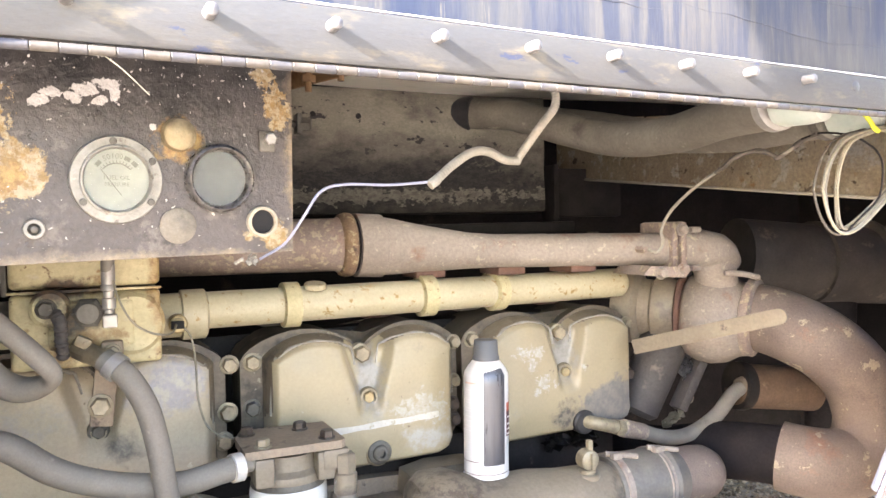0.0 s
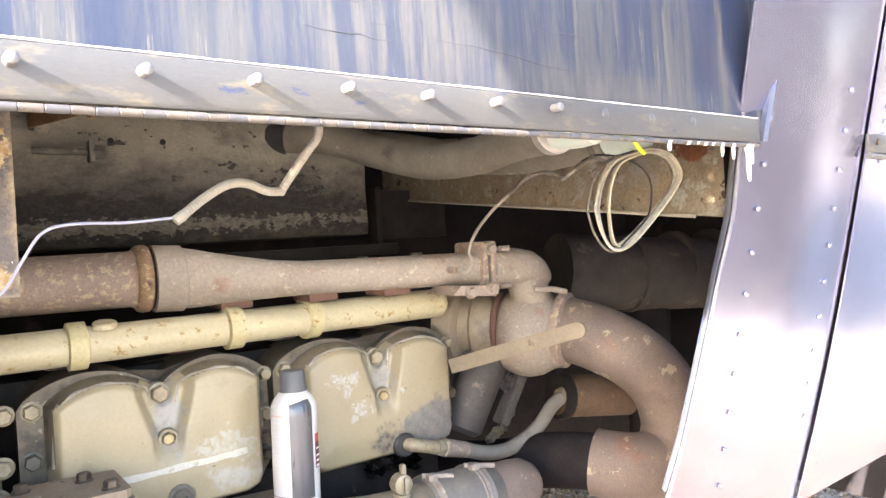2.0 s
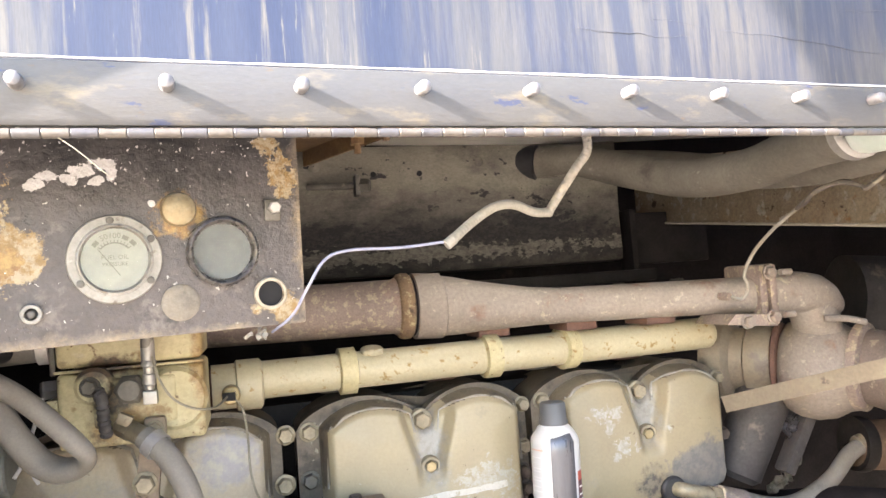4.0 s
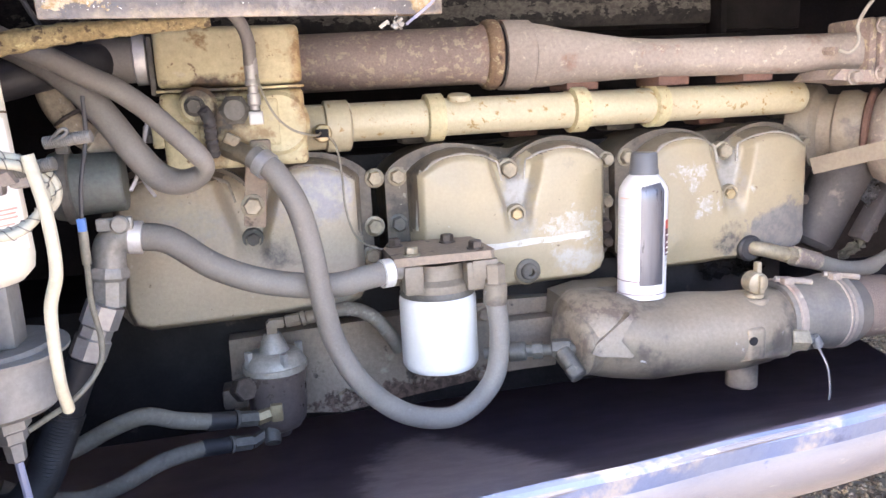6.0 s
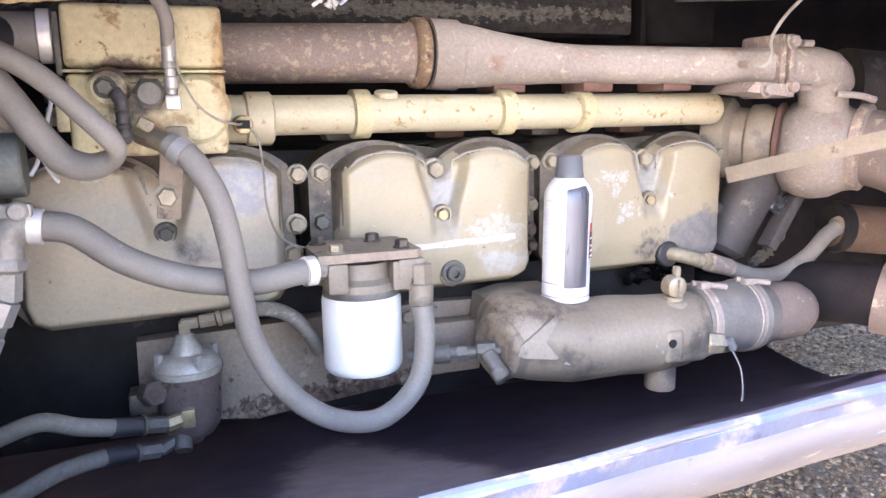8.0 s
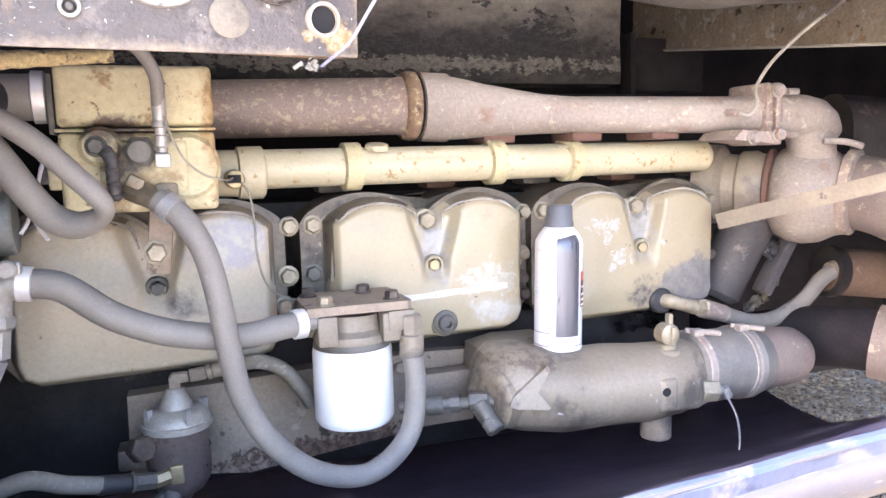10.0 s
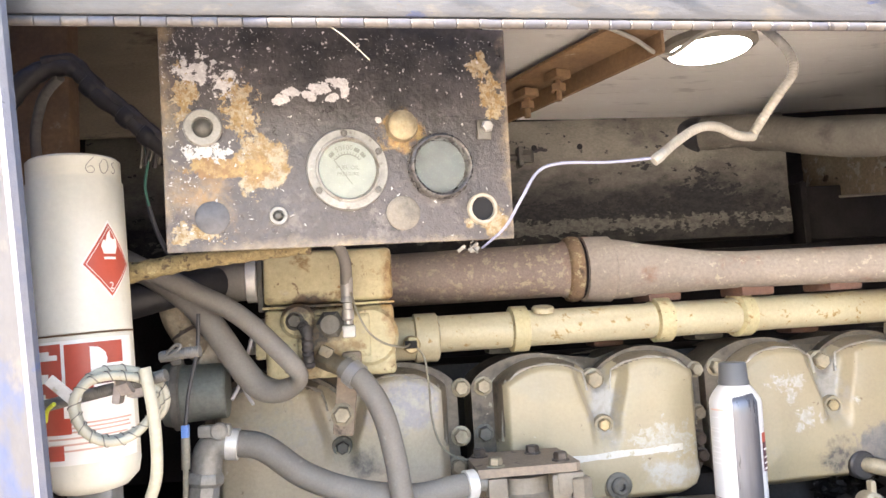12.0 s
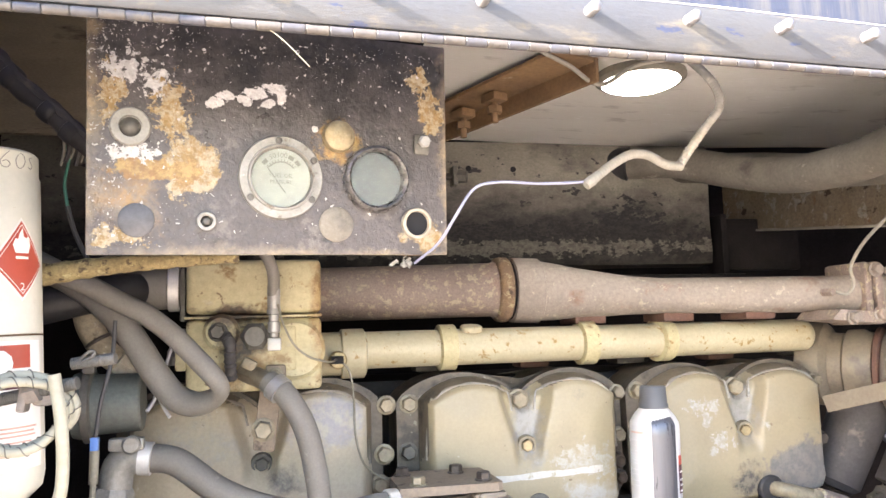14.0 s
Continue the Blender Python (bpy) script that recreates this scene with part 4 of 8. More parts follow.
# round lamp under the board
lamp = thing("ceiling_lamp", (0.508, 0.485, 1.275), "round white engine bay lamp with a dusty rim, lit", "lamp")
bm = B()
lathe(bm, (0.508, 0.485, 1.300), (0, 0, -1), [(-0.008, 0.060), (0.003, 0.061), (0.006, 0.057), (0.007, 0.050)], 36)
part("rim", bm, M["rubber_tan"], lamp, "dusty lamp rim")
bm = B()
lathe(bm, (0.508, 0.485, 1.293), (0, 0, -1), [(0, 0.052), (0.001, 0.051), (0.005, 0.041), (0.0075, 0.022), (0.008, 0)], 36)
part("lens", bm, M["lamp_lens"], lamp, "white domed lens")
bm = B()
tube(bm, [(0.33, 0.40, 1.30), (0.38, 0.42, 1.288), (0.43, 0.44, 1.272), (0.47, 0.41, 1.29), (0.55, 0.40, 1.30)], 0.0028, 8)
part("lead", bm, M["conduit"], lamp, "dusty grey lead")
# side beam
side = thing("side_beam", (0.98, 0.5, 1.06), "rusty peeling side beam with a bright lower lip", "beam")
PX = lambda y: 1.010 - 0.085 * (y - 0.15) / 0.74
PZ = lambda y: 1.062 + 0.085 * (y - 0.15) / 0.74
bm = B()
vs = []
for y in [0.155 + 0.80 * k / 14 for k in range(15)]:
    vs.append([(PX(y) + 0.05, y, PZ(y) - 0.001), (PX(y), y, PZ(y)), (PX(y), y, PZ(y) + 0.085), (PX(y) + 0.004, y, PZ(y) + 0.125), (PX(y) + 0.05, y, PZ(y) + 0.128)])
loft(bm, vs)
bmesh.ops.solidify(bm, geom=list(bm.faces), thickness=0.004)
part("web", bm, M["rust_plate"], side)
bm = B()
tube(bm, [(PX(y) - 0.003, y, PZ(y) - 0.001) for y in (0.20, 0.5, 0.95)], 0.0028, 6, 3)
part("lip", bm, M["conduit"], side, "pale worn lower lip")
for y, z in ((0.172, 1.12), (0.176, 1.09), (0.178, 1.145)):
    bolt(side, (PX(y) - 0.001, y, z), (-1, -0.1, 0), 0.0055, 0.0025, "rust_plate", True)
# black sheet below the engine, sloping inwards
bm = B()
rows = []
for y, z, xr in ((0.145, 0.640, 0.90), (0.30, 0.575, 0.93), (0.45, 0.520, 0.975), (0.62, 0.475, 1.075), (0.80, 0.45, 1.16), (1.15, 0.44, 1.20)):
    rows.append([(-0.60 + (xr + 0.60) * k / 20, y + 0.1 * (-0.60 + (xr + 0.60) * k / 20 - 0.2) * (1 if y < 0.4 else 0.5), z + 0.002 * math.sin(k)) for k in range(21)])
loft(bm, rows)
bmesh.ops.solidify(bm, geom=list(bm.faces), thickness=0.003)
pan = thing("belly_pan", (0.15, 0.5, 0.44), "black glossy belly pan under the engine with a paler patch", "belly pan")
part("sheet", bm, M["pan"], pan)
bm = B()
tube(bm, [(-0.60 + 1.49 * k / 20, 0.147 + 0.1 * (-0.60 + 1.49 * k / 20 - 0.2), 0.641 + 0.002 * math.sin(k)) for k in range(21)], 0.0030, 8, 2)
part("rolled_lip", bm, M["skirt"], pan, "rubbed blue rolled front lip")


# ---- the engine: heads and rocker covers ----
def cover_top(u):
    return 0.870 + 0.038 * abs(math.sin(math.pi * u)) ** 0.62


def smooth01(a):
    a = np.clip(a, 0.0, 1.0)
    return a * a * (3 - 2 * a)


def seg_dist(px, pz, a, b):
    ax, az = a
    bx, bz = b
    dx, dz = bx - ax, bz - az
    t = np.clip(((px - ax) * dx + (pz - az) * dz) / (dx * dx + dz * dz + 1e-12), 0, 1)
    return np.hypot(px - ax - t * dx, pz - az - t * dz)


def inside(px, pz, poly):
    r = np.zeros(px.shape, bool)
    for (x0, z0), (x1, z1) in zip(poly, poly[1:] + poly[:1]):
        r ^= ((z0 > pz) != (z1 > pz)) & (px < (x1 - x0) * (pz - z0) / (z1 - z0 + 1e-12) + x0)
    return r


def rocker_cover(xv, label, bolts, left=0.030, right=0.014, paint="cream"):
    """A cast two-hump rocker cover on its bolted flange, valley at xv."""
    x0, x1, z0 = xv - 0.176, xv + 0.158, 0.700
    y0 = 0.614 + ey(xv)
    t = thing("rocker_cover", (xv, y0, z0), label, "rocker cover", "rocker covers of the engine")
    us = [-1 + 2 * k / 48 for k in range(49)]
    top = [(xv + (u * 0.176 if u < 0 else u * 0.158), cover_top(u)) for u in us]
    out = [(x0 + 0.02, z0 + 0.004), (x0, z0 + 0.03), *top, (x1, z0 + 0.04), (x1 - 0.025, z0 + 0.004)]
    bm = B()
    prism(bm, out, lambda a, b, h: Vector((a, y0 + ey(a) - ey(xv) + h, b)), 0.020)
    part("flange", bm, M["flange"], t, "oily grey bolting flange")
    bm = B()
    skirt = [(xv + (a - xv) * 0.985, 0.80 + (b - 0.80) * 0.97) for a, b in out]
    prism(bm, skirt, lambda a, b, h: Vector((a, y0 + ey(a) - ey(xv) + 0.019 + h, b)), 0.10)
    part("rocker_box", bm, M["greasy_tan"], t, "oil-stained tan rocker box")
    # cast body
    xl, xr = x0 + left, x1 - right
    inner = []
    for u in us:
        c = xv + (u * (xv - xl) if u < 0 else u * (xr - xv))
        inner.append((c, cover_top(u * 0.97) - 0.0055))
    poly = [(xl + 0.030, z0 - 0.004), (xl + 0.008, z0 + 0.006), (xl, z0 + 0.03), *inner, (xr, z0 + 0.05), (xr + 0.002, z0 + 0.03), (xr - 0.008, z0 + 0.008), (xr - 0.03, z0 - 0.002)]
    nx, nz = 150, 104
    gx, gz = np.meshgrid(np.linspace(xl - 0.012, xr + 0.012, nx), np.linspace(z0 - 0.014, 0.912, nz))
    d = np.full(gx.shape, 9.0)
    for a, b in zip(poly, poly[1:] + poly[:1]):
        d = np.minimum(d, seg_dist(gx, gz, a, b))
    d = np.where(inside(gx, gz, poly), d, -d)
    h = smooth01((d + 0.002) / 0.019) ** 0.8 * 0.038 + 0.008 * smooth01(d / 0.06)
    # a broad web sinks between the humps, wide at the valley bolt and running out below the centre bolt
    off = np.abs(gx - xv)
    half = 0.0080 + 0.30 * np.clip(gz - 0.812, 0, 0.06)
    web = (1 - smooth01((off - half) / 0.016)) * smooth01((gz - 0.770) / 0.050)
    h = h * (1 - 0.46 * web)
    # raised rib that runs along the rim
    h += 0.0040 * np.exp(-((d - 0.0085) / 0.0034) ** 2) * smooth01((gz - 0.79) / 0.03) * (1 - 0.8 * web)
    y = y0 + ey(gx) - ey(xv) - h + np.where(d < 0, 0.012, 0.0)
    # the outermost ring of points is drawn on to the outline, for a clean edge
    sz, sx = np.gradient(d, gz[:, 0], gx[0])
    pull = np.where(d < 0, -d, 0.0) / np.maximum(np.hypot(sx, sz), 0.5)
    gx, gz = gx + sx * pull, gz + sz * pull
    rim_width = 0.0095 * smooth01((gz - 0.785) / 0.02) * (1 - smooth01((0.034 - off) / 0.008))
    for name, stained in (("cover_casting", False), ("cover_rim", True)):
        bm = B()
        vs = [[bm.verts.new((gx[j, i], y[j, i], gz[j, i])) for i in range(nx)] for j in range(nz)]
        for j in range(nz - 1):
            for i in range(nx - 1):
                q = d[j:j + 2, i:i + 2]
                if q.max() > -0.006 and (q.mean() < rim_width[j, i]) == stained:
                    bm.faces.new((vs[j][i], vs[j][i + 1], vs[j + 1][i + 1], vs[j + 1][i]))
        bmesh.ops.delete(bm, geom=[q for q in bm.verts if not q.link_faces], context="VERTS")
        part(name, bm, M["stained_rim" if stained else paint], t, "oil-darkened outer rim" if stained else "cream painted casting, worn and stained", 60)
    SURFACE[label] = (gx, gz, y)
    # worn bead along each hump and down into the valley
    for side in (-1, 1):
        line = []
        lo_u, hi_u = 0.14, 0.97
        ends = [(xl + 0.007, 0.795)] if side < 0 else [(xr - 0.006, 0.795)]
        for k in range(25):
            u = side * (hi_u + (lo_u - hi_u) * k / 24)
            c = xv + (u * (xv - xl) if u < 0 else u * (xr - xv))
            c += 0.008 * (-side) * smooth01((abs(u) - 0.75) / 0.22)
            ends.append((c, cover_top(u * 0.97) - 0.0145))
        ends += [(xv + side * 0.0165, 0.853)]
        for c, z in ends:
            near = int(np.argmin((gx - c) ** 2 + (gz - z) ** 2))
            line.append((c, float(y.flat[near]) - 0.0006, z))
        ys = [p[1] for p in line]
        for _ in range(6):
            ys = [ys[0]] + [(ys[i - 1] + 2 * ys[i] + ys[i + 1]) / 4 for i in range(1, len(ys) - 1)] + [ys[-1]]
        line = [(p[0], q, p[2]) for p, q in zip(line, ys)]
        bm = B()
        tube(bm, line, 0.0028, 8, 2, lambda t: 0.75 + 0.25 * math.sin(t * 23 + xv * 40))
        part("rim_bead", bm, M["worn_rim"], t, "worn grey raised rim")
    for x, z, r, m_ in bolts:
        yb = y0 + ey(x) - ey(xv) - 0.001
        if abs(x - xv) < 0.01:
            bm = B()
            lathe(bm, (x, yb, z), (0, -1, 0), [(0, r * 1.25), (0.010, r * 1.22), (0.012, r * 1.1)], 24)
            part("bolt_boss", bm, M[paint], t)
            yb -= 0.012
        bolt(t, (x, yb, z), (0, -1, 0), r, 0.011, m_)
    return t


SURFACE = {}
C1, C2, C3 = 0.002, 0.356, 0.700
cov1 = rocker_cover(C1, "faded cream two-hump rocker cover, grey and stained", [(0.166, 0.868, 0.0105, "bolt"), (0.162, 0.803, 0.011, "bolt"), (0.156, 0.764, 0.0105, "bolt")], 0.012, 0.014, "cream_grey")
cov2 = rocker_cover(C2, "cream two-hump rocker cover with a white rubbed streak", [(0.197, 0.868, 0.0105, "bolt"), (0.195, 0.804, 0.0105, "greasy"), (0.352, 0.867, 0.0122, "bolt"), (0.509, 0.869, 0.0095, "bolt"), (0.507, 0.808, 0.0095, "bolt"), (0.504, 0.772, 0.010, "dark_bolt"), (0.507, 0.748, 0.009, "dark_bolt")])
cov3 = rocker_cover(C3, "cream two-hump rocker cover with chipped paint", [(0.541, 0.870, 0.0105, "bolt"), (0.698, 0.869, 0.0118, "bolt"), (0.852, 0.872, 0.009, "bolt"), (0.853, 0.782, 0.010, "dark_bolt")], 0.030, 0.014, "cream_chip")
for cv, xv in ((cov1, C1), (cov2, C2), (cov3, C3)):
    p = Vector((xv + 0.001, 0.589 + ey(xv), 0.806))
    bm = B()
    lathe(bm, p, (0, -1, 0), [(0, 0.0145), (0.005, 0.0145), (0.008, 0.0128), (0.008, 0.0100), (0.004, 0.0096), (0.003, 0)], 24)
    part("bolt_boss", bm, M["greasy" if xv < 0.1 else "bolt"], cv, "ring boss round the centre bolt")
    bolt(cv, p + Vector((0, -0.003, 0)), (0, -1, 0), 0.0085, 0.006, "brass" if xv > 0.1 else "greasy", False, "centre_bolt")
# rubbed streak and filler plug on the middle cover
sgx, sgz, sgy = SURFACE["cream two-hump rocker cover with a white rubbed streak"]


def cover_y(x, z):
    return float(sgy.flat[int(np.argmin((sgx - x) ** 2 + (sgz - z) ** 2))]) - 0.0007


bm = B()
rows = []
for k in range(13):
    x = 0.279 + 0.184 * k / 12
    z = 0.7655 + 0.005 * k / 12
    rows.append([(x, cover_y(x, zz), zz) for zz in (z - 0.0042 + 0.0007 * math.sin(k * 2.1), z, z + 0.0044 + 0.0009 * math.sin(k * 1.3))])
loft(bm, rows)
part("rubbed_streak", bm, M["rubbed"], cov2, "white rubbed paint streak")
plug = Vector((0.3665, 0.572, 0.7275))
bm = B()
lathe(bm, plug + Vector((0, 0.012, 0)), (0, -1, 0), [(0, 0.021), (0.010, 0.021), (0.014, 0.018)], 28)
part("plug_boss", bm, M["cream"], cov2)
bm = B()
lathe(bm, plug, (0, -1, 0), [(0, 0.0175), (0.006, 0.0172), (0.008, 0.0145), (0.008, 0.012), (0.013, 0.0115), (0.015, 0.009), (0.015, 0.0055), (0.009, 0.005), (0.009, 0)], 24)
part("filler_plug", bm, M["greasy"], cov2, "grey socket-head plug")

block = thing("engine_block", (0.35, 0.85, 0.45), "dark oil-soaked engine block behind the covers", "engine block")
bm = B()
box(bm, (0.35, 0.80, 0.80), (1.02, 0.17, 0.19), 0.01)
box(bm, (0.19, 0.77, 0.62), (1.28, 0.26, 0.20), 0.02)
part("crankcase", bm, M["dim_grime"], block)
for k in range(6):
    bm = B()
    x = 0.02 + 0.165 * k
    cyl(bm, (x, 0.72 + ey(x), 0.915), (x, 0.72 + ey(x), 0.955), 0.012, n=12)
    box(bm, (x + 0.06, 0.72 + ey(x), 0.93), (0.05, 0.05, 0.05), 0.008)
    part("intake_stub", bm, M["greasy" if k % 2 else "orange_rust"], block, "grimy port stub")
# lower side plate with bolts
lowp = thing("side_cover_plate", (0.18, 0.62, 0.55), "oily tan side cover plate bolted low on the engine", "cover plate")
bm = B()
prism(bm, [(-0.045, 0.565), (0.10, 0.543), (0.42, 0.570), (0.425, 0.672), (0.34, 0.676), (-0.043, 0.668)], lambda a, b, h: Vector((a, 0.618 + ey(a) + h, b)), 0.03)
part("plate", bm, M["low_plate"], lowp)
for x, z, r in ((0.209, 0.574, 0.0095), (0.304, 0.569, 0.0085), (0.312, 0.660, 0.0095), (0.29, 0.64, 0.009)):
    bolt(lowp, (x, 0.616 + ey(x), z), (0, -1, 0), r, 0.008, "low_plate")
p = Vector((0.106, 0.612, 0.566))
bm = B()
lathe(bm, p + Vector((0, 0.004, 0)), (0, -1, 0), [(0, 0.021), (0.008, 0.020), (0.011, 0.016)], 24)
part("washer_boss", bm, M["low_plate"], lowp)
bolt(lowp, p + Vector((0, -0.006, 0)), (0, -1, 0), 0.012, 0.010, "low_plate", False)
bm = B()
box(bm, (0.37, 0.60, 0.615), (0.085, 0.03, 0.075), 0.004)
box(bm, (0.37, 0.585, 0.60), (0.085, 0.012, 0.012), 0.003)
part("ledge", bm, M["low_plate"], lowp)

# ---- coolant pipe ----
cool = thing("coolant_pipe", (0.5, 0.64, 0.915), "cream painted coolant pipe with clamp bands and rust specks", "pipe")
CY = lambda x: 0.632 + 0.05 * (x - 0.36)
CZ = 0.9425
bm = B()
lathe(bm, (0.12, CY(0.12), CZ), (1, 0.05, 0), [(0, 0.0255), (0.727, 0.0255), (0.737, 0.0245), (0.742, 0.020), (0.744, 0)], 28)
part("pipe", bm, M["cream_pipe"], cool)
bm = B()
lathe(bm, (0.075, CY(0.075), CZ - 0.004), (1, 0.05, 0), [(0, 0.030), (0.030, 0.030), (0.032, 0.034), (0.062, 0.034), (0.065, 0.030), (0.066, 0.0255)], 28)
part("end_sleeve", bm, M["cream_pipe"], cool)
for x, w, tilt in ((0.243, 0.026, 0), (0.458, 0.026, 0), (0.586, 0.024, 0.12)):
    bm = B()
    lathe(bm, (x, CY(x), CZ), (1, 0.05 + tilt, 0), [(0, 0.0260), (0.002, 0.0325), (w - 0.002, 0.0325), (w, 0.0260)], 28)
    part("clamp_band", bm, M["yellow_block"], cool, "yellowed clamp band")
bm = B()
lathe(bm, (0.292, CY(0.292) - 0.008, CZ + 0.022), (0, -0.2, 1), [(0, 0.016), (0.006, 0.016), (0.008, 0.014), (0.0085, 0)], 22)
part("boss", bm, M["cream_pipe"], cool)
sp = Vector((0.100, 0.566, 0.932))
bm = B()
cyl(bm, sp + Vector((0, 0.035, 0)), sp, 0.012, n=18, bev=0.002)
cyl(bm, sp, sp + Vector((0, -0.008, 0)), 0.009, n=6)
part("sender", bm, M["brass"], cool, "small brass sender")

# ---- exhaust manifold ----
man = thing("exhaust_manifold", (0.45, 0.55, 0.96), "rusty brown exhaust manifold pipe with an expansion collar", "exhaust manifold")
MY = lambda x: 0.640 - 0.20 * (x - 0.485)


def oval(bm, stations, n=28):
    """Rings across x: (x, y, z, half width in y, half height in z, squareness)."""
    rings = []
    for x, y, z, a, b, e in stations:
        ring = []
        for i in range(n):
            t = 2 * math.pi * i / n
            c, s = math.cos(t), math.sin(t)
            ring.append(bm.verts.new((x, y + a * math.copysign(abs(c) ** e, c), z + b * math.copysign(abs(s) ** e, s))))
        rings.append(ring)
    for p, q in zip(rings, rings[1:]):
        for i in range(n):
            j = (i + 1) % n
            bm.faces.new((p[i], p[j], q[j], q[i]))
    bm.faces.new(rings[0])
    bm.faces.new(rings[-1])
    return bm


bm = B()
oval(bm, [(x, MY(x), 1.026, 0.0405, 0.0405, 1) for x in (0.02, 0.10, 0.2, 0.335)] + [(0.341, MY(0.341), 1.0255, 0.0435, 0.0435, 1)])
part("pipe", bm, M["rust_pipe"], man)
bm = B()
oval(bm, [(x, MY(x), 1.0255, r, r, 1) for x, r in ((0.340, 0.043), (0.343, 0.0475), (0.350, 0.0495), (0.358, 0.0490), (0.3605, 0.0465), (0.3615, 0.043))])
part("bead", bm, M["bead_rust"], man, "crusty rusted weld bead")
bm = B()
oval(bm, [(x, MY(x), 1.025, 0.0445, 0.0445, 1) for x in (0.3615, 0.3650)])
part("joint", bm, M["soot"], man, "dark open joint")
bm = B()
oval(bm, [(x, MY(x), z, a_, b_, e_) for x, z, a_, b_, e_ in ((0.3645, 1.025, 0.046, 0.046, 1), (0.3655, 1.0245, 0.0492, 0.0492, 1), (0.404, 1.0225, 0.0490, 0.0490, 1), (0.4060, 1.0222, 0.0452, 0.0452, 1), (0.425, 1.0205, 0.0440, 0.0435, 0.97), (0.457, 1.0175, 0.041, 0.0385, 0.93),
          (0.50, 1.0140, 0.039, 0.0335, 0.88), (0.54, 1.0110, 0.038, 0.0290, 0.84), (0.585, 1.0090, 0.037, 0.0268, 0.8), (0.67, 1.0075, 0.036, 0.0268, 0.75), (0.80, 1.0050, 0.036, 0.0272, 0.7), (0.862, 1.0035, 0.036, 0.0280, 0.7))])
part("pipe", bm, M["rust_tan"], man, "tan scaly tapered section")
for x in (0.45, 0.58, 0.70):
    bm = B()
    box(bm, (x + 0.03, MY(x) + 0.02, 0.980), (0.050, 0.07, 0.020), 0.004)
    part("port_foot", bm, M["orange_rust"], man, "rust-red port foot")
bm = B()
box(bm, (0.868, MY(0.87), 1.003), (0.014, 0.085, 0.092), 0.006)
box(bm, (0.886, MY(0.87), 1.003), (0.014, 0.085, 0.092), 0.006)
part("flange", bm, M["rust_pipe"], man, "bolted rusty flange pair")
bm = B()
prism(bm, [(0.785, 0.966), (0.87, 0.958), (0.87, 0.975), (0.80, 0.98)], lambda a, b, h: Vector((a, 0.50 + h, b)), 0.08)
part("foot", bm, M["rust_pipe"], man)
for x, z in ((0.868, 1.036), (0.862, 0.972), (0.818, 0.968)):
    bolt(man, (x, 0.508 if z > 1 else 0.499, z), (0, -1, 0), 0.0085, 0.009, "rust_tan", True)
for z in (1.035, 0.972):
    bm = B()
    cyl(bm, (0.893, 0.515, z), (0.912, 0.515, z), 0.005, n=10)
    part("stud", bm, M["rust_tan"], man)
bm = B()
cyl(bm, (0.806, 0.545, 1.006), (0.809, 0.522, 1.005), 0.0062, n=6, bev=0.001)
part("probe", bm, M["rust_pipe"], man)

# ---- turbocharger and its outlet elbow ----
turbo = thing("turbocharger", (0.93, 0.53, 0.80), "tan stained turbocharger with an inlet from the manifold", "turbocharger")
T0 = Vector((0.918, 0.695, 0.892))
TD = Vector((0.62, -0.78, -0.05)).normalized()
bm = B()
lathe(bm, T0, TD, [(-0.03, 0.066), (-0.02, 0.068), (0.006, 0.068), (0.012, 0.062), (0.016, 0.053), (0.036, 0.052), (0.040, 0.058), (0.062, 0.060), (0.070, 0.056), (0.082, 0.054)], 40)
part("compressor_backplate", bm, M["pump"], turbo, "tan stepped housing")
bm = B()
lathe(bm, T0 + TD * 0.080, TD, [(0, 0.058), (0.003, 0.063), (0.009, 0.063), (0.012, 0.058)], 40)
part("v_band", bm, M["orange_rust"], turbo, "rusty clamp band")
bm = B()
lathe(bm, T0 + TD * 0.090 + Vector((0, 0, -0.008)), TD, [(0, 0.056), (0.008, 0.070), (0.028, 0.080), (0.052, 0.083), (0.078, 0.078), (0.098, 0.066), (0.115, 0.062)], 44)
part("turbine_volute", bm, M["rust_tan"], turbo, "scaly tan turbine volute")
bm = B()
oval(bm, [(0.892, 0.560, 1.002, 0.036, 0.033, 0.7), (0.915, 0.558, 1.002, 0.036, 0.0325, 0.72), (0.955, 0.556, 1.001, 0.037, 0.0325, 0.78), (0.985, 0.555, 0.996, 0.037, 0.0315, 0.85), (1.005, 0.556, 0.988, 0.034, 0.0275, 0.92), (1.020, 0.558, 0.980, 0.026, 0.020, 1.0), (1.028, 0.560, 0.974, 0.014, 0.010, 1.0)])
tube(bm, [(0.975, 0.558, 0.990), (0.990, 0.562, 0.955), (1.000, 0.57, 0.91)], 0.036, 22, 6)
part("inlet_neck", bm, M["rust_tan"], turbo, "curved inlet neck")
bm = B()
tube(bm, [(0.955, 0.505, 0.962), (0.985, 0.492, 0.959), (1.01, 0.485, 0.952)], 0.005, 8, 4)
part("clamp_screw", bm, M["rust_tan"], turbo)
elbow = thing("exhaust_elbow", (1.12, 0.43, 0.58), "large tan and grey scaly exhaust elbow bending down", "exhaust elbow")
path = [(1.036, 0.540, 0.880), (1.050, 0.515, 0.878), (1.070, 0.475, 0.865), (1.115, 0.440, 0.832), (1.165, 0.425, 0.780), (1.190, 0.42, 0.715), (1.182, 0.42, 0.668), (1.152, 0.424, 0.640), (1.112, 0.434, 0.637), (1.075, 0.455, 0.642), (1.055, 0.485, 0.646)]
bm = B()
tube(bm, path, 0.0585, 34, 7)
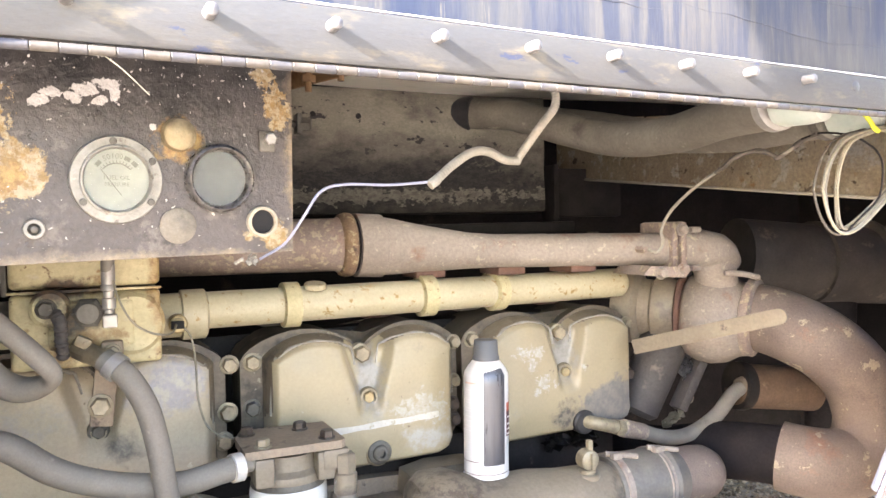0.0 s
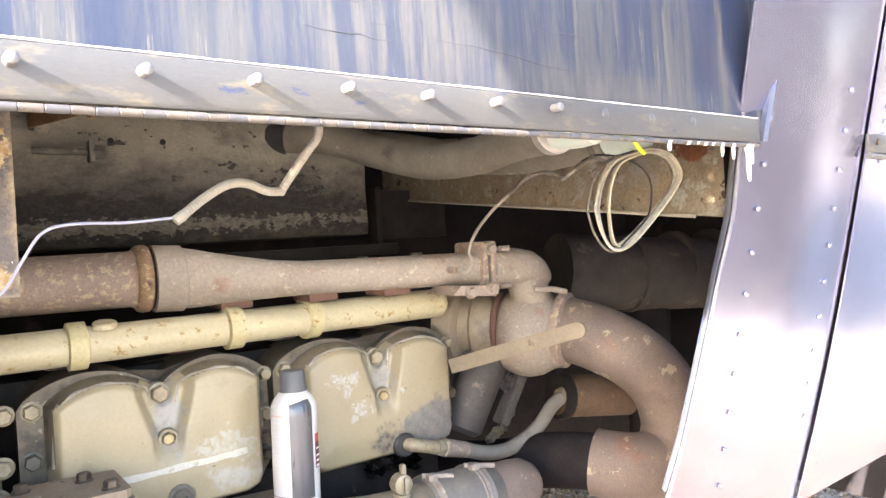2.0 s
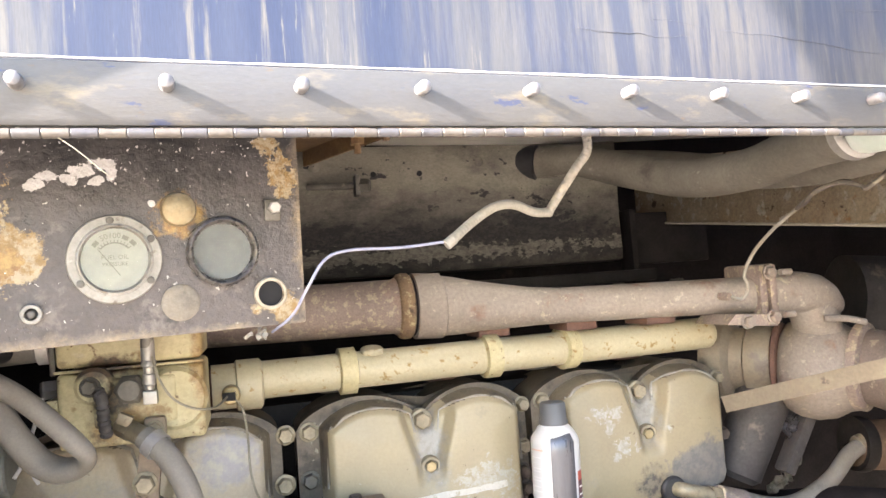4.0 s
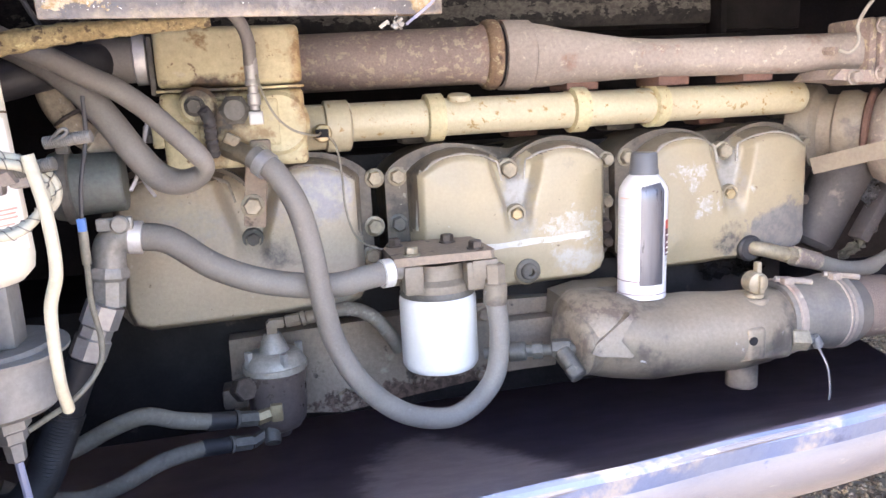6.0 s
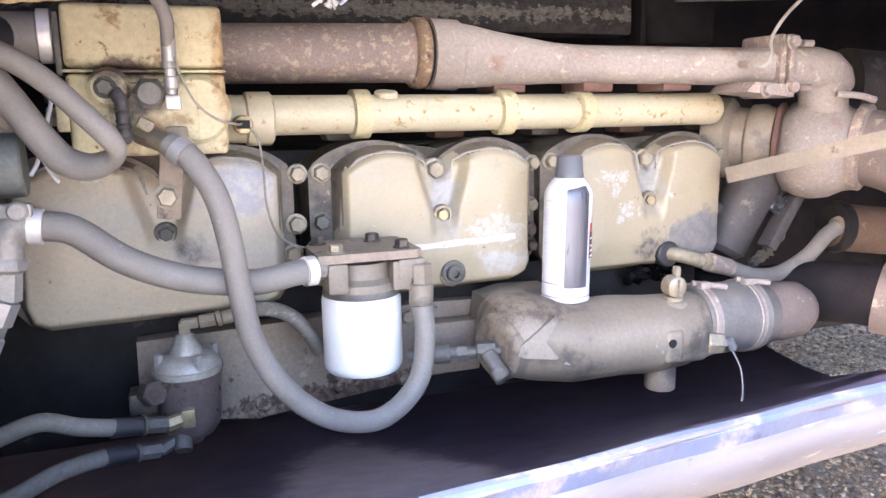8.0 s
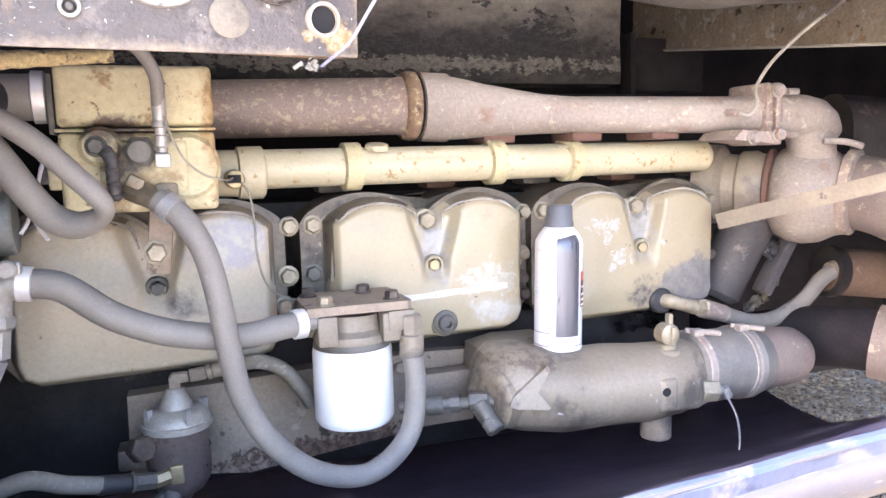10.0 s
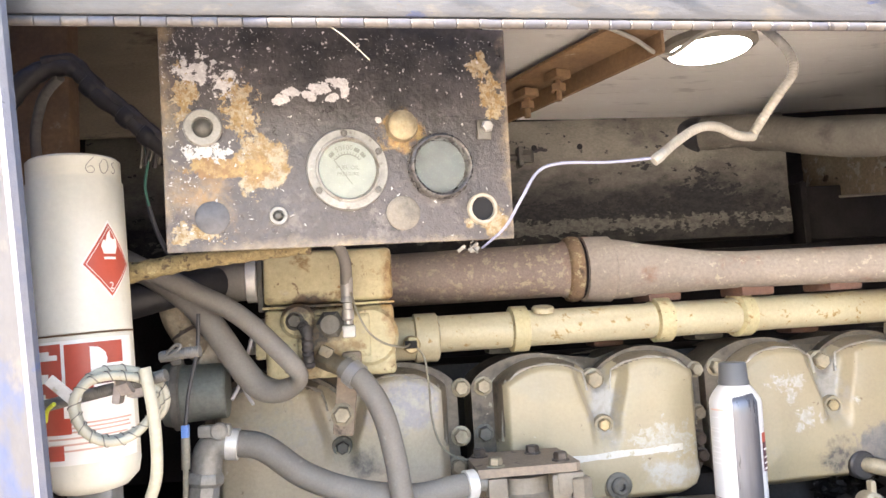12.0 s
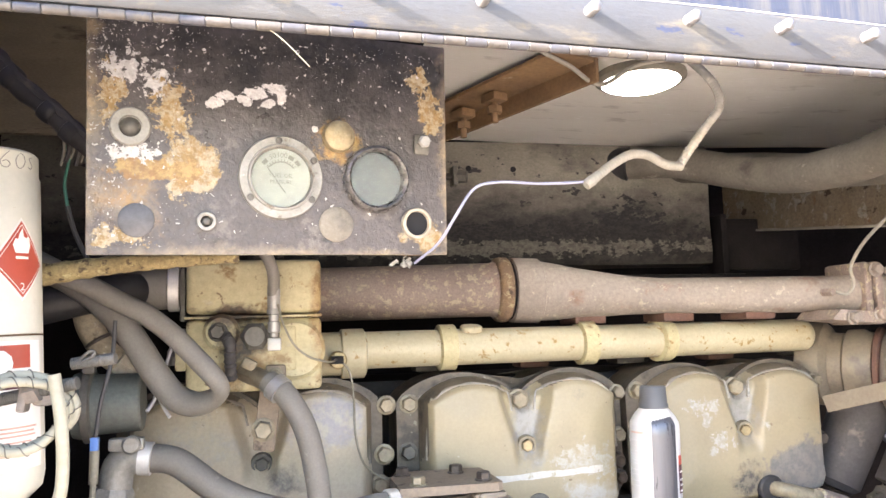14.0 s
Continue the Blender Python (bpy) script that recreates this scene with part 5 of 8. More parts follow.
part("pipe", bm, M["rust_elbow"], elbow)
bm = B()
e0, ed = Vector(path[0]), (Vector(path[1]) - Vector(path[0])).normalized()
lathe(bm, e0 + ed * 0.002, ed, [(0, 0.060), (0.003, 0.068), (0.016, 0.068), (0.020, 0.0600)], 40)
part("clamp_band", bm, M["rust_pipe"], elbow, "rusty band clamp")
bm = B()
tube(bm, [(1.075, 0.455, 0.642), (1.055, 0.485, 0.646), (1.035, 0.525, 0.645), (1.01, 0.59, 0.635), (0.97, 0.68, 0.612), (0.93, 0.80, 0.60)], 0.050, 26, 5)
part("tail_pipe", bm, M["soot"], elbow, "black sooty tail pipe")
strap = thing("strap_bar", (0.87, 0.46, 0.84), "flat grey steel strap bar with a round end", "strap")
s0, s1 = Vector((0.815, 0.565, 0.842)), Vector((0.918, 0.360, 0.906))
sd = (s1 - s0).normalized()
sn = sd.cross(Vector((0, 0, 1))).normalized()
su = sn.cross(sd)
L = (s1 - s0).length
ol = [(0, -0.012), (L, -0.012)] + [(L + 0.012 * math.sin(a), -0.012 * math.cos(a)) for a in (0.5, 1.0, 1.57, 2.1, 2.6)] + [(L, 0.012), (0, 0.012)]
bm = B()
prism(bm, ol, lambda a, b, h: s0 + sd * a + su * b + sn * h, 0.005)
part("bar", bm, M["strap_tan"], strap)

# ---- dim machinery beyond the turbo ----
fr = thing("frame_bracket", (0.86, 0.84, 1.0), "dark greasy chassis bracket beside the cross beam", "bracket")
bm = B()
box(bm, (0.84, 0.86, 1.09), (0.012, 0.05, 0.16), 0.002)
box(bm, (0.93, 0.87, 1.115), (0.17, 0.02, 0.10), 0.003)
part("web", bm, M["dim_grime"], fr)
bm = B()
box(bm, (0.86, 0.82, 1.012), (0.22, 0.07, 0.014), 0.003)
part("ledge", bm, M["dim_grime"], fr)
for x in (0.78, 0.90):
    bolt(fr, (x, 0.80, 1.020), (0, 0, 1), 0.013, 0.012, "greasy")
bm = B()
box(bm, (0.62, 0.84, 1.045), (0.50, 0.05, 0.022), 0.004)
part("lower_rail", bm, M["dim_grime"], fr)
duct = thing("air_duct", (1.45, 0.72, 0.85), "dark ribbed air duct in the shadow of the bay", "air duct")
bm = B()
tube(bm, [(1.25, 0.78, 0.97), (1.40, 0.74, 0.955), (1.60, 0.70, 0.94), (2.00, 0.66, 0.92)], 0.085, 26, 6)
part("duct_body", bm, M["dull_grime"], duct)
for x in (1.42, 1.55, 1.66):
    bm = B()
    lathe(bm, (x, 0.738 - 0.18 * (x - 1.40), 0.954), (1, -0.19, -0.07), [(0, 0.085), (0.002, 0.091), (0.014, 0.091), (0.016, 0.085)], 26)
    part("band", bm, M["dull_grime"], duct)
bm = B()
cyl(bm, (1.50, 0.74, 0.90), (1.50, 0.76, 0.45), 0.05, n=20)
part("down_pipe", bm, M["bay"], duct)
lowd = thing("oil_drain_drum", (1.20, 0.62, 0.68), "brown rusty drum end below the turbo", "drum")
bm = B()
cyl(bm, (1.10, 0.63, 0.735), (1.27, 0.60, 0.715), 0.042, n=26, bev=0.006)
part("drum", bm, M["dark_rust"], lowd)
bm = B()
lathe(bm, (1.10, 0.63, 0.735), (1, -0.17, -0.1), [(0, 0.045), (0.012, 0.047), (0.02, 0.045)], 26)
part("rim", bm, M["dim_grime"], lowd)
stay = thing("mount_bracket", (0.92, 0.66, 0.70), "black greasy engine mount leg", "engine mount")
bm = B()
cyl(bm, (0.965, 0.65, 0.86), (0.885, 0.66, 0.70), 0.045, 0.04, 20, 0.01)
part("leg", bm, M["dull_grime"], stay)
bm = B()
box(bm, (0.985, 0.62, 0.765), (0.02, 0.03, 0.13), 0.004, Euler((0, 0.55, 0)).to_matrix())
part("web", bm, M["dull_grime"], stay)


def crumple(c, sx, sz, seed, turn=0.0, depth=0.012):
    """A crumpled scrap of sheet round c, about sx wide and sz high."""
    rnd = random.Random(seed)
    bm = B()
    nu, nv = 9, 9
    vs = []
    for j in range(nv):
        for i in range(nu):
            u, v = i / (nu - 1) - 0.5, j / (nv - 1) - 0.5
            k = 1.0 - 0.35 * rnd.random() * (abs(u) + abs(v))
            x, z = u * sx * k + rnd.uniform(-1, 1) * sx * 0.03, v * sz * k + rnd.uniform(-1, 1) * sz * 0.03
            vs.append(bm.verts.new((c[0] + x * math.cos(turn) - z * math.sin(turn), c[1] + rnd.uniform(-depth, depth), c[2] + x * math.sin(turn) + z * math.cos(turn))))
    for j in range(nv - 1):
        for i in range(nu - 1):
            q = [vs[j * nu + i], vs[j * nu + i + 1], vs[(j + 1) * nu + i + 1], vs[(j + 1) * nu + i]]
            bm.faces.new(q[:3])
            bm.faces.new((q[0], q[2], q[3]))
    bmesh.ops.solidify(bm, geom=list(bm.faces), thickness=0.0012)
    return bm


for c, sx, sz, seed, turn in (((0.980, 0.625, 0.772), 0.034, 0.052, 3, 0.5), ((0.992, 0.632, 0.792), 0.030, 0.040, 12, 0.9)):
    part("foil", crumple(c, sx, sz, seed, turn), M["silver_tape"], stay, "crumpled bright foil", 20)
for c, sx, sz, seed, turn in (((0.935, 0.620, 0.692), 0.045, 0.022, 5, 0.5), ((0.965, 0.612, 0.728), 0.020, 0.070, 7, -0.5)):
    part("lagging_scrap", crumple(c, sx, sz, seed, turn, 0.008), M["rubber_tan"], stay, "torn dusty lagging scrap", 25)
wrapper = thing("plastic_wrap", (0.72, 0.625, 0.668), "crumpled shiny black plastic wrap under the rocker cover", "plastic wrap")
part("wrap", crumple((0.700, 0.622, 0.694), 0.060, 0.048, 8, 0.1, 0.016), M["black_plastic"], wrapper, "", 20)
part("wrap", crumple((0.752, 0.625, 0.688), 0.050, 0.044, 9, -0.2, 0.016), M["black_plastic"], wrapper, "", 20)
ohose = thing("oil_return_hose", (0.9, 0.60, 0.67), "dark grey hose with a cream brass elbow at the rocker cover", "hose")
bm = B()
tube(bm, [(0.845, 0.585, 0.690), (0.90, 0.59, 0.672), (0.96, 0.60, 0.668), (1.02, 0.60, 0.692), (1.065, 0.605, 0.725), (1.10, 0.61, 0.738)], 0.013, 14)
part("hose", bm, M["rubber"], ohose)
bm = B()
cyl(bm, (0.728, 0.605, 0.722), (0.728, 0.582, 0.722), 0.020, n=20, bev=0.003)
part("grommet", bm, M["black_rubber"], ohose)
bm = B()
tube(bm, [(0.728, 0.60, 0.722), (0.738, 0.575, 0.722), (0.760, 0.572, 0.716), (0.785, 0.574, 0.708)], 0.011, 14, 5)
cyl(bm, (0.780, 0.574, 0.710), (0.797, 0.576, 0.705), 0.014, n=6)
part("elbow_fitting", bm, M["bolt"], ohose, "cream elbow fitting")
bm = B()
cyl(bm, (0.795, 0.576, 0.706), (0.848, 0.585, 0.690), 0.0155, 0.014, 14, 0.002)
part("ferrule", bm, M["rust_pipe"], ohose)
bm = B()
tube(bm, [(1.09, 0.61, 0.738), (1.12, 0.61, 0.745), (1.15, 0.60, 0.742)], 0.015, 12, 4)
part("end_fitting", bm, M["pump"], ohose)

# ---- water pump housing with its rubber coupling ----
pump = thing("water_pump_housing", (0.56, 0.49, 0.57), "tan cast water pump housing bolted low on the engine", "water pump")
PY = 0.495
bm = B()
oval(bm, [(0.392, PY + 0.02, 0.650, 0.028, 0.026, 0.9), (0.398, PY + 0.02, 0.650, 0.048, 0.045, 0.9), (0.415, PY + 0.02, 0.650, 0.062, 0.056, 0.9), (0.45, PY + 0.02, 0.645, 0.070, 0.060, 0.9), (0.50, PY + 0.01, 0.6335, 0.070, 0.0545, 0.95), (0.545, PY + 0.003, 0.635, 0.067, 0.0545, 1), (0.575, PY, 0.636, 0.064, 0.055, 1), (0.62, PY - 0.01, 0.635, 0.060, 0.054, 1),
          (0.67, PY - 0.01, 0.636, 0.056, 0.051, 1), (0.70, PY, 0.638, 0.050, 0.047, 1), (0.715, PY, 0.639, 0.046, 0.044, 1)], 32)
part("casting", bm, M["pump"], pump)
bm = B()
prism(bm, [(0.405, 0.62), (0.41, 0.688), (0.45, 0.696), (0.515, 0.694), (0.515, 0.66), (0.44, 0.62)], lambda a, b, h: Vector((a, 0.560 + h, b)), 0.05)
part("mounting_flange", bm, M["pump"], pump)
bolt(pump, (0.427, 0.558, 0.676), (0, -1, 0), 0.010, 0.008, "bolt")
bm = B()
lathe(bm, (0.402, 0.490, 0.642), (-0.95, -0.30, 0.02), [(-0.02, 0.044), (0.006, 0.044), (0.010, 0.040), (0.012, 0.030)], 26)
part("end_cap", bm, M["pump"], pump)
bm = B()
prism(bm, [(0, 0), (0.006, 0.010), (0.030, 0.027), (0.055, 0.045), (0.058, 0.040), (0.038, 0.014), (0.051, -0.004), (0.049, -0.007), (0.010, -0.004)], lambda a, b, h: Vector((0.405 + a, 0.444 - 0.25 * a + 0.40 * max(b, 0) + h, 0.642 + b)), 0.030)
part("rib", bm, M["pump"], pump, "wedge-shaped casting rib")
bm = B()
cyl(bm, (0.643, 0.478, 0.60), (0.643, 0.478, 0.555), 0.0215, n=22, bev=0.002)
part("drain_spigot", bm, M["pump"], pump)
bm = B()
box(bm, (0.628, 0.434, 0.632), (0.030, 0.02, 0.046), 0.010, None, 3)
box(bm, (0.648, 0.449, 0.627), (0.086, 0.036, 0.048), 0.013, None, 3)
part("boss", bm, M["pump"], pump)
bm = B()
cyl(bm, (0.622, 0.4255, 0.638), (0.622, 0.4235, 0.638), 0.006, n=14)
part("port", bm, M["black"], pump)
bm = B()
cyl(bm, (0.690, 0.445, 0.626), (0.716, 0.443, 0.623), 0.0155, n=6, bev=0.002)
part("hex_plug", bm, M["bolt"], pump)
bm = B()
cyl(bm, (0.716, 0.443, 0.623), (0.730, 0.442, 0.621), 0.006, n=10)
cyl(bm, (0.727, 0.442, 0.626), (0.735, 0.441, 0.612), 0.007, n=10)
tube(bm, [(0.731, 0.442, 0.617), (0.737, 0.440, 0.605), (0.742, 0.430, 0.583), (0.734, 0.415, 0.557), (0.722, 0.405, 0.540)], 0.0016, 8)
part("drain_tube", bm, M["dull_zinc"], pump, "thin translucent drain tube")
bm = B()
lathe(bm, (0.652, 0.468, 0.632), (0, 0, 1), [(0, 0.0225), (0.030, 0.0195), (0.050, 0.0185), (0.052, 0.0165), (0.052, 0)], 24)
part("tap_base", bm, M["pump"], pump)
bm = B()
cyl(bm, (0.652, 0.468, 0.683), (0.652, 0.468, 0.690), 0.013, n=18, bev=0.0015)
lathe(bm, (0.652, 0.456, 0.704), (0, 1, 0), [(0, 0.010), (0.003, 0.0145), (0.021, 0.0145), (0.024, 0.010)], 20)
box(bm, (0.653, 0.454, 0.704), (0.007, 0.006, 0.024), 0.002)
box(bm, (0.656, 0.468, 0.722), (0.008, 0.010, 0.020), 0.003)
part("tap", bm, M["bolt"], pump, "small brass drain tap")
# tee fitting
bm = B()
cyl(bm, (0.285, 0.52, 0.634), (0.400, 0.478, 0.640), 0.008, n=12)
cyl(bm, (0.345, 0.498, 0.637), (0.357, 0.493, 0.638), 0.0115, n=6)
cyl(bm, (0.315, 0.508, 0.635), (0.337, 0.500, 0.637), 0.0125, n=14, bev=0.002)
cyl(bm, (0.368, 0.490, 0.640), (0.392, 0.480, 0.641), 0.0125, n=6, bev=0.002)
cyl(bm, (0.378, 0.478, 0.640), (0.388, 0.456, 0.618), 0.0105, n=12, bev=0.002)
cyl(bm, (0.384, 0.462, 0.622), (0.390, 0.450, 0.611), 0.0120, n=12, bev=0.002)
part("tee_fitting", bm, M["greasy"], pump, "grey metal tee fitting")
coup = thing("rubber_coupling", (0.80, 0.50, 0.59), "grey rubber coupling with worm-drive clamps", "hose coupling")
KD = Vector((1, 0.06, -0.03)).normalized()
K0 = Vector((0.700, PY, 0.642))
bm = B()
lathe(bm, K0, KD, [(0, 0.050), (0.004, 0.052), (0.085, 0.052), (0.092, 0.055), (0.100, 0.052), (0.108, 0.055), (0.118, 0.051), (0.126, 0.050), (0.135, 0.046)], 32)
part("sleeve", bm, M["coupling"], coup)
bm = B()
lathe(bm, K0 + KD * 0.13, KD, [(0, 0.045), (0.05, 0.045), (0.075, 0.043), (0.092, 0.034), (0.100, 0.02), (0.102, 0)], 28)
part("pipe_end", bm, M["rust_elbow"], coup, "tan painted pipe end")
for h in (0.006, 0.088):
    bm = B()
    lathe(bm, K0 + KD * h, KD, [(0, 0.053), (0.001, 0.0545), (0.011, 0.0545), (0.012, 0.053)], 32)
    c = K0 + KD * h + Vector((0.006, -0.015, 0.055))
    band = part("hose_clamp", bm, M["rust_tan"], coup, "tan band clamp")
    bm = B()
    cyl(bm, c + Vector((-0.012, 0.01, 0.002)), c + Vector((0.035, -0.006, -0.004)), 0.0042, n=8)
    box(bm, c, (0.016, 0.012, 0.010), 0.002)
    part("clamp_screw", bm, M["rust_tan"], band)


# ---- gauge panel ----
gp = thing("gauge_panel", (0.035, 0.165, 1.03), "black peeling steel gauge panel with rust and filler patches", "gauge panel")
GU = Vector((1, 0.196, 0)).normalized()
GN = Vector((0.196, -1, -0.072)).normalized()
GW = GN.cross(GU).normalized()
GC = Vector((0.0365, 0.160 + 0.196 * 0.0065, 1.117))


def on_panel(x, z, out=0.0):
    return Vector((x, 0.160 + 0.196 * (x - 0.03) - 0.072 * (z - 1.116), z)) + GN * out


gturn = Matrix((GU, -GN, GW)).transposed()
bm = B()
box(bm, GC + GN * -0.002, (0.277, 0.004, 0.178), 0.0015, gturn @ Euler((0, -0.012, 0)).to_matrix())
part("plate", bm, M["panel"], gp)
bm = B()
for sx in (-1, 1):
    box(bm, GC + GU * (sx * 0.1365) - GN * 0.018, (0.003, 0.030, 0.170), 0.001, gturn)
box(bm, GC - GN * 0.018 - GW * 0.0855, (0.270, 0.030, 0.003), 0.001, gturn)
part("folded_edge", bm, M["brown_rust"], gp, "rusty folded return edge")


# small flakes scattered over the panel, denser to its left and top
bm = B()
frnd = random.Random(5)
for k in range(15000):
    cx, cz = -0.098 + 0.268 * frnd.random(), 1.032 + 0.166 * frnd.random()
    if frnd.random() > max(0.03, (cz - 1.142) * 5) + max(0.0, (-0.03 - cx) * 4):
        continue
    r = 0.00022 + 0.0011 * frnd.random() ** 5
    c = on_panel(cx, cz, 0.0004)
    turn_, slim = frnd.uniform(0, 3.14), frnd.uniform(0.25, 0.8)
    vs = []
    for i in range(8):
        a, q = 2 * math.pi * i / 8, r * frnd.choice((0.35, 0.8, 1.3, 1.7))
        e_, f_ = q * math.cos(a), q * math.sin(a) * slim
        vs.append(bm.verts.new(c + GU * (e_ * math.cos(turn_) - f_ * math.sin(turn_)) + GW * (e_ * math.sin(turn_) + f_ * math.cos(turn_))))
    bm.faces.new(vs)
tagged(part("flaked_paint", bm, M["chalk"], gp, "pale flakes where the paint has lifted"), kind="stuff")


def text_mesh(words, size):
    """Upright lettering in the built-in font, centred, as a bmesh in its own plane (x, y)."""
    cu = bpy.data.curves.new("lettering", "FONT")
    cu.body, cu.size, cu.align_x, cu.align_y, cu.resolution_u = words, size, "CENTER", "CENTER", 2
    ob = bpy.data.objects.new("lettering", cu)
    me = bpy.data.meshes.new_from_object(ob)
    bm = B()
    bm.from_mesh(me)
    bpy.data.meshes.remove(me)
    bpy.data.objects.remove(ob)
    bpy.data.curves.remove(cu)
    return bm


def dial_text(words, size, x, z, parent, turn=0.0):
    bm = text_mesh(words, size)
    up = GW
    m = Matrix((GU, up, GN)).transposed().to_4x4()
    bmesh.ops.transform(bm, matrix=Matrix.Translation(on_panel(x, z, 0.0027)) @ m @ Matrix.Rotation(turn, 4, "Z"), verts=bm.verts)
    part("lettering", bm, M["dial_ink"], parent)


def gauge(x, z, r, bezel_m, dial_m, label, needle):
    """A round instrument: stepped bezel, dial, scale, needle and glass."""
    c = on_panel(x, z)
    up = GW
    flat = r * (0.70 if needle else 0.80)
    bm = B()
    if needle:
        prof = [(0, r), (0.0035, r), (0.005, r * 0.975), (0.0052, r * 0.80), (0.0075, r * 0.78), (0.0078, r * 0.745), (0.005, r * 0.71), (0.002, r * 0.70)]
    else:
        prof = [(0, r * 1.02), (0.006, r * 1.02), (0.010, r * 0.98), (0.0115, r * 0.91), (0.010, r * 0.85), (0.004, r * 0.81), (0.002, r * 0.80)]
    g = part("gauge", lathe(bm, c, GN, prof, 48), M[bezel_m], gp, label)
    bm = B()
    lathe(bm, c + GN * 0.0016, GN, [(0, flat * 0.995), (0.0006, flat * 0.995)], 40)
    part("dial", bm, M[dial_m], g, "printed dial")
    if needle:
        for a0_, a1_, rr, w in ((40, 140, 0.36, 0.03),):
            bm = B()
            k = [a0_ + (a1_ - a0_) * i / 16 for i in range(17)]
            loft(bm, [[c + GN * 0.0026 + (GU * math.cos(radians(a)) + up * math.sin(radians(a))) * r * q for a in k] for q in (rr, rr + w)])
            part("scale_arc", bm, M["dial_ink"], g)
        for i in range(11):
            a = radians(40 + 10 * i)
            bm = B()
            d = GU * math.cos(a) + up * math.sin(a)
            box(bm, c + GN * 0.0026 + d * r * 0.41, (0.0006, 0.0002, 0.0022), 0, gturn @ Euler((0, radians(90) - a, 0)).to_matrix())
            part("scale_mark", bm, M["dial_ink"], g)
        for i, words in enumerate(("50", "100")):
            a = radians(112 - 24 * i)
            dial_text(words, 0.0058, x + r * 0.53 * math.cos(a), z + r * 0.53 * math.sin(a), g, a - radians(90))
        for a in (137, 64, 43):
            bm = B()
            a = radians(a)
            box(bm, c + GN * 0.0026 + (GU * math.cos(a) + up * math.sin(a)) * r * 0.53, (0.0045, 0.0002, 0.0032), 0, gturn @ Euler((0, radians(90) - a, 0)).to_matrix())
            part("number_bar", bm, M["dial_ink"], g)
        dial_text("FUEL OIL", 0.0046, x, z + 0.0015, g)
        dial_text("PRESSURE", 0.0040, x, z - 0.0035, g)
        bm = B()
        d = (GU * math.cos(radians(132)) + up * math.sin(radians(132)))
        box(bm, c + GN * 0.0034 + GU * -0.004 - up * 0.002, (0.0006, 0.0004, r * 0.75), 0, gturn @ Euler((0, radians(-36), 0)).to_matrix())
        part("needle", bm, M["dial_ink"], g, "thin dark needle")
        for a in (95, 215, 325, 30):
            bm = B()
            p = c + GN * 0.0052 + (GU * math.cos(radians(a)) + up * math.sin(radians(a))) * r * 0.88
            lathe(bm, p, GN, [(0, 0.0028), (0.001, 0.0026), (0.0013, 0.0018), (0.0013, 0)], 12)
            box(bm, p + GN * 0.0013, (0.0044, 0.0006, 0.0006), 0, gturn @ Euler((0, a, 0)).to_matrix())
            part("screw", bm, M["greasy"], g)
    bm = B()
    lathe(bm, c + GN * (0.0050 if needle else 0.0075), GN, [(0, r * (0.715 if needle else 0.83)), (0.0008, r * (0.71 if needle else 0.825)), (0.0009, 0)], 40)
    gl = part("glass", bm, M["glass"], g, "dusty glass")
    gl.visible_shadow = False
    return g


gauge(0.035, 1.088, 0.0325, "bezel", "dial", "round pressure gauge with a pitted grey bezel and pale dial", True)
gauge(0.110, 1.0905, 0.0268, "black_bezel", "dial_dark", "round gauge with a black bezel and a fogged dark dial", False)
kc = on_panel(0.080, 1.1235)
bm = B()
lathe(bm, kc, GN, [(0, 0.0132), (0.004, 0.0128), (0.007, 0.0118), (0.0095, 0.008), (0.0105, 0.004), (0.0107, 0)], 26)
part("indicator_lamp", bm, M["lamp_cap"], gp, "corroded brass indicator lamp")
for x, z, r, m_, lab in ((0.078, 1.053, 0.0140, "panel_tan", "painted-over round blank"), (-0.067, 1.052, 0.0125, "panel_grey", "dark round blank")):
    bm = B()
    lathe(bm, on_panel(x, z), GN, [(0, r), (0.0012, r), (0.0022, r * 0.9), (0.0025, 0)], 26)
    part("blank", bm, M[m_], gp, lab)
for x, z, r, h, lab in ((-0.071, 1.1195, 0.0140, 0.0080, "pale ring switch socket"), (-0.0195, 1.0525, 0.0072, 0.0045, "small ring nut"), (0.1445, 1.0555, 0.0130, 0.0102, "empty round hole with a pale rim")):
    bm = B()
    lathe(bm, on_panel(x, z), GN, [(0, r), (0.004, r), (0.005, r * 0.93), (0.005, h), (0.0008, h * 0.97), (0.0008, h * 0.9)], 28)
    g = part("socket", bm, M["bezel" if h < 0.009 else "pale_rim"], gp, lab)
    bm = B()
    lathe(bm, on_panel(x, z, 0.0009), GN, [(0, h * 0.97), (0.0004, h * 0.97)] if h > 0.0085 else [(0, h * 0.9), (0.004, h * 0.5), (0.005, 0)], 22)
    part("bore", bm, M["black" if h > 0.009 else "greasy"], g, "dark bore")
bm = B()
box(bm, on_panel(0.1495, 1.1215, 0.002), (0.013, 0.004, 0.017), 0.002, gturn)
part("toggle_plate", bm, M["greasy"], gp)
bolt(gp, on_panel(0.1505, 1.1235, 0.004), GN, 0.0052, 0.005, "steel", False, "nut")
krnd = random.Random(8)
bm = B()
for k in range(16):
    c = on_panel(0.134 + krnd.gauss(0, 0.0032), 1.0235 + krnd.gauss(0, 0.0018), -0.004 + krnd.gauss(0, 0.002))
    box(bm, c, (krnd.uniform(0.003, 0.009), 0.0008, krnd.uniform(0.0015, 0.004)), 0.0003, Euler((krnd.uniform(-1, 1), krnd.uniform(-1, 1), krnd.uniform(-1, 1))).to_matrix())
part("tape_knot", bm, M["wire_grey"], gp, "crumpled white tape")

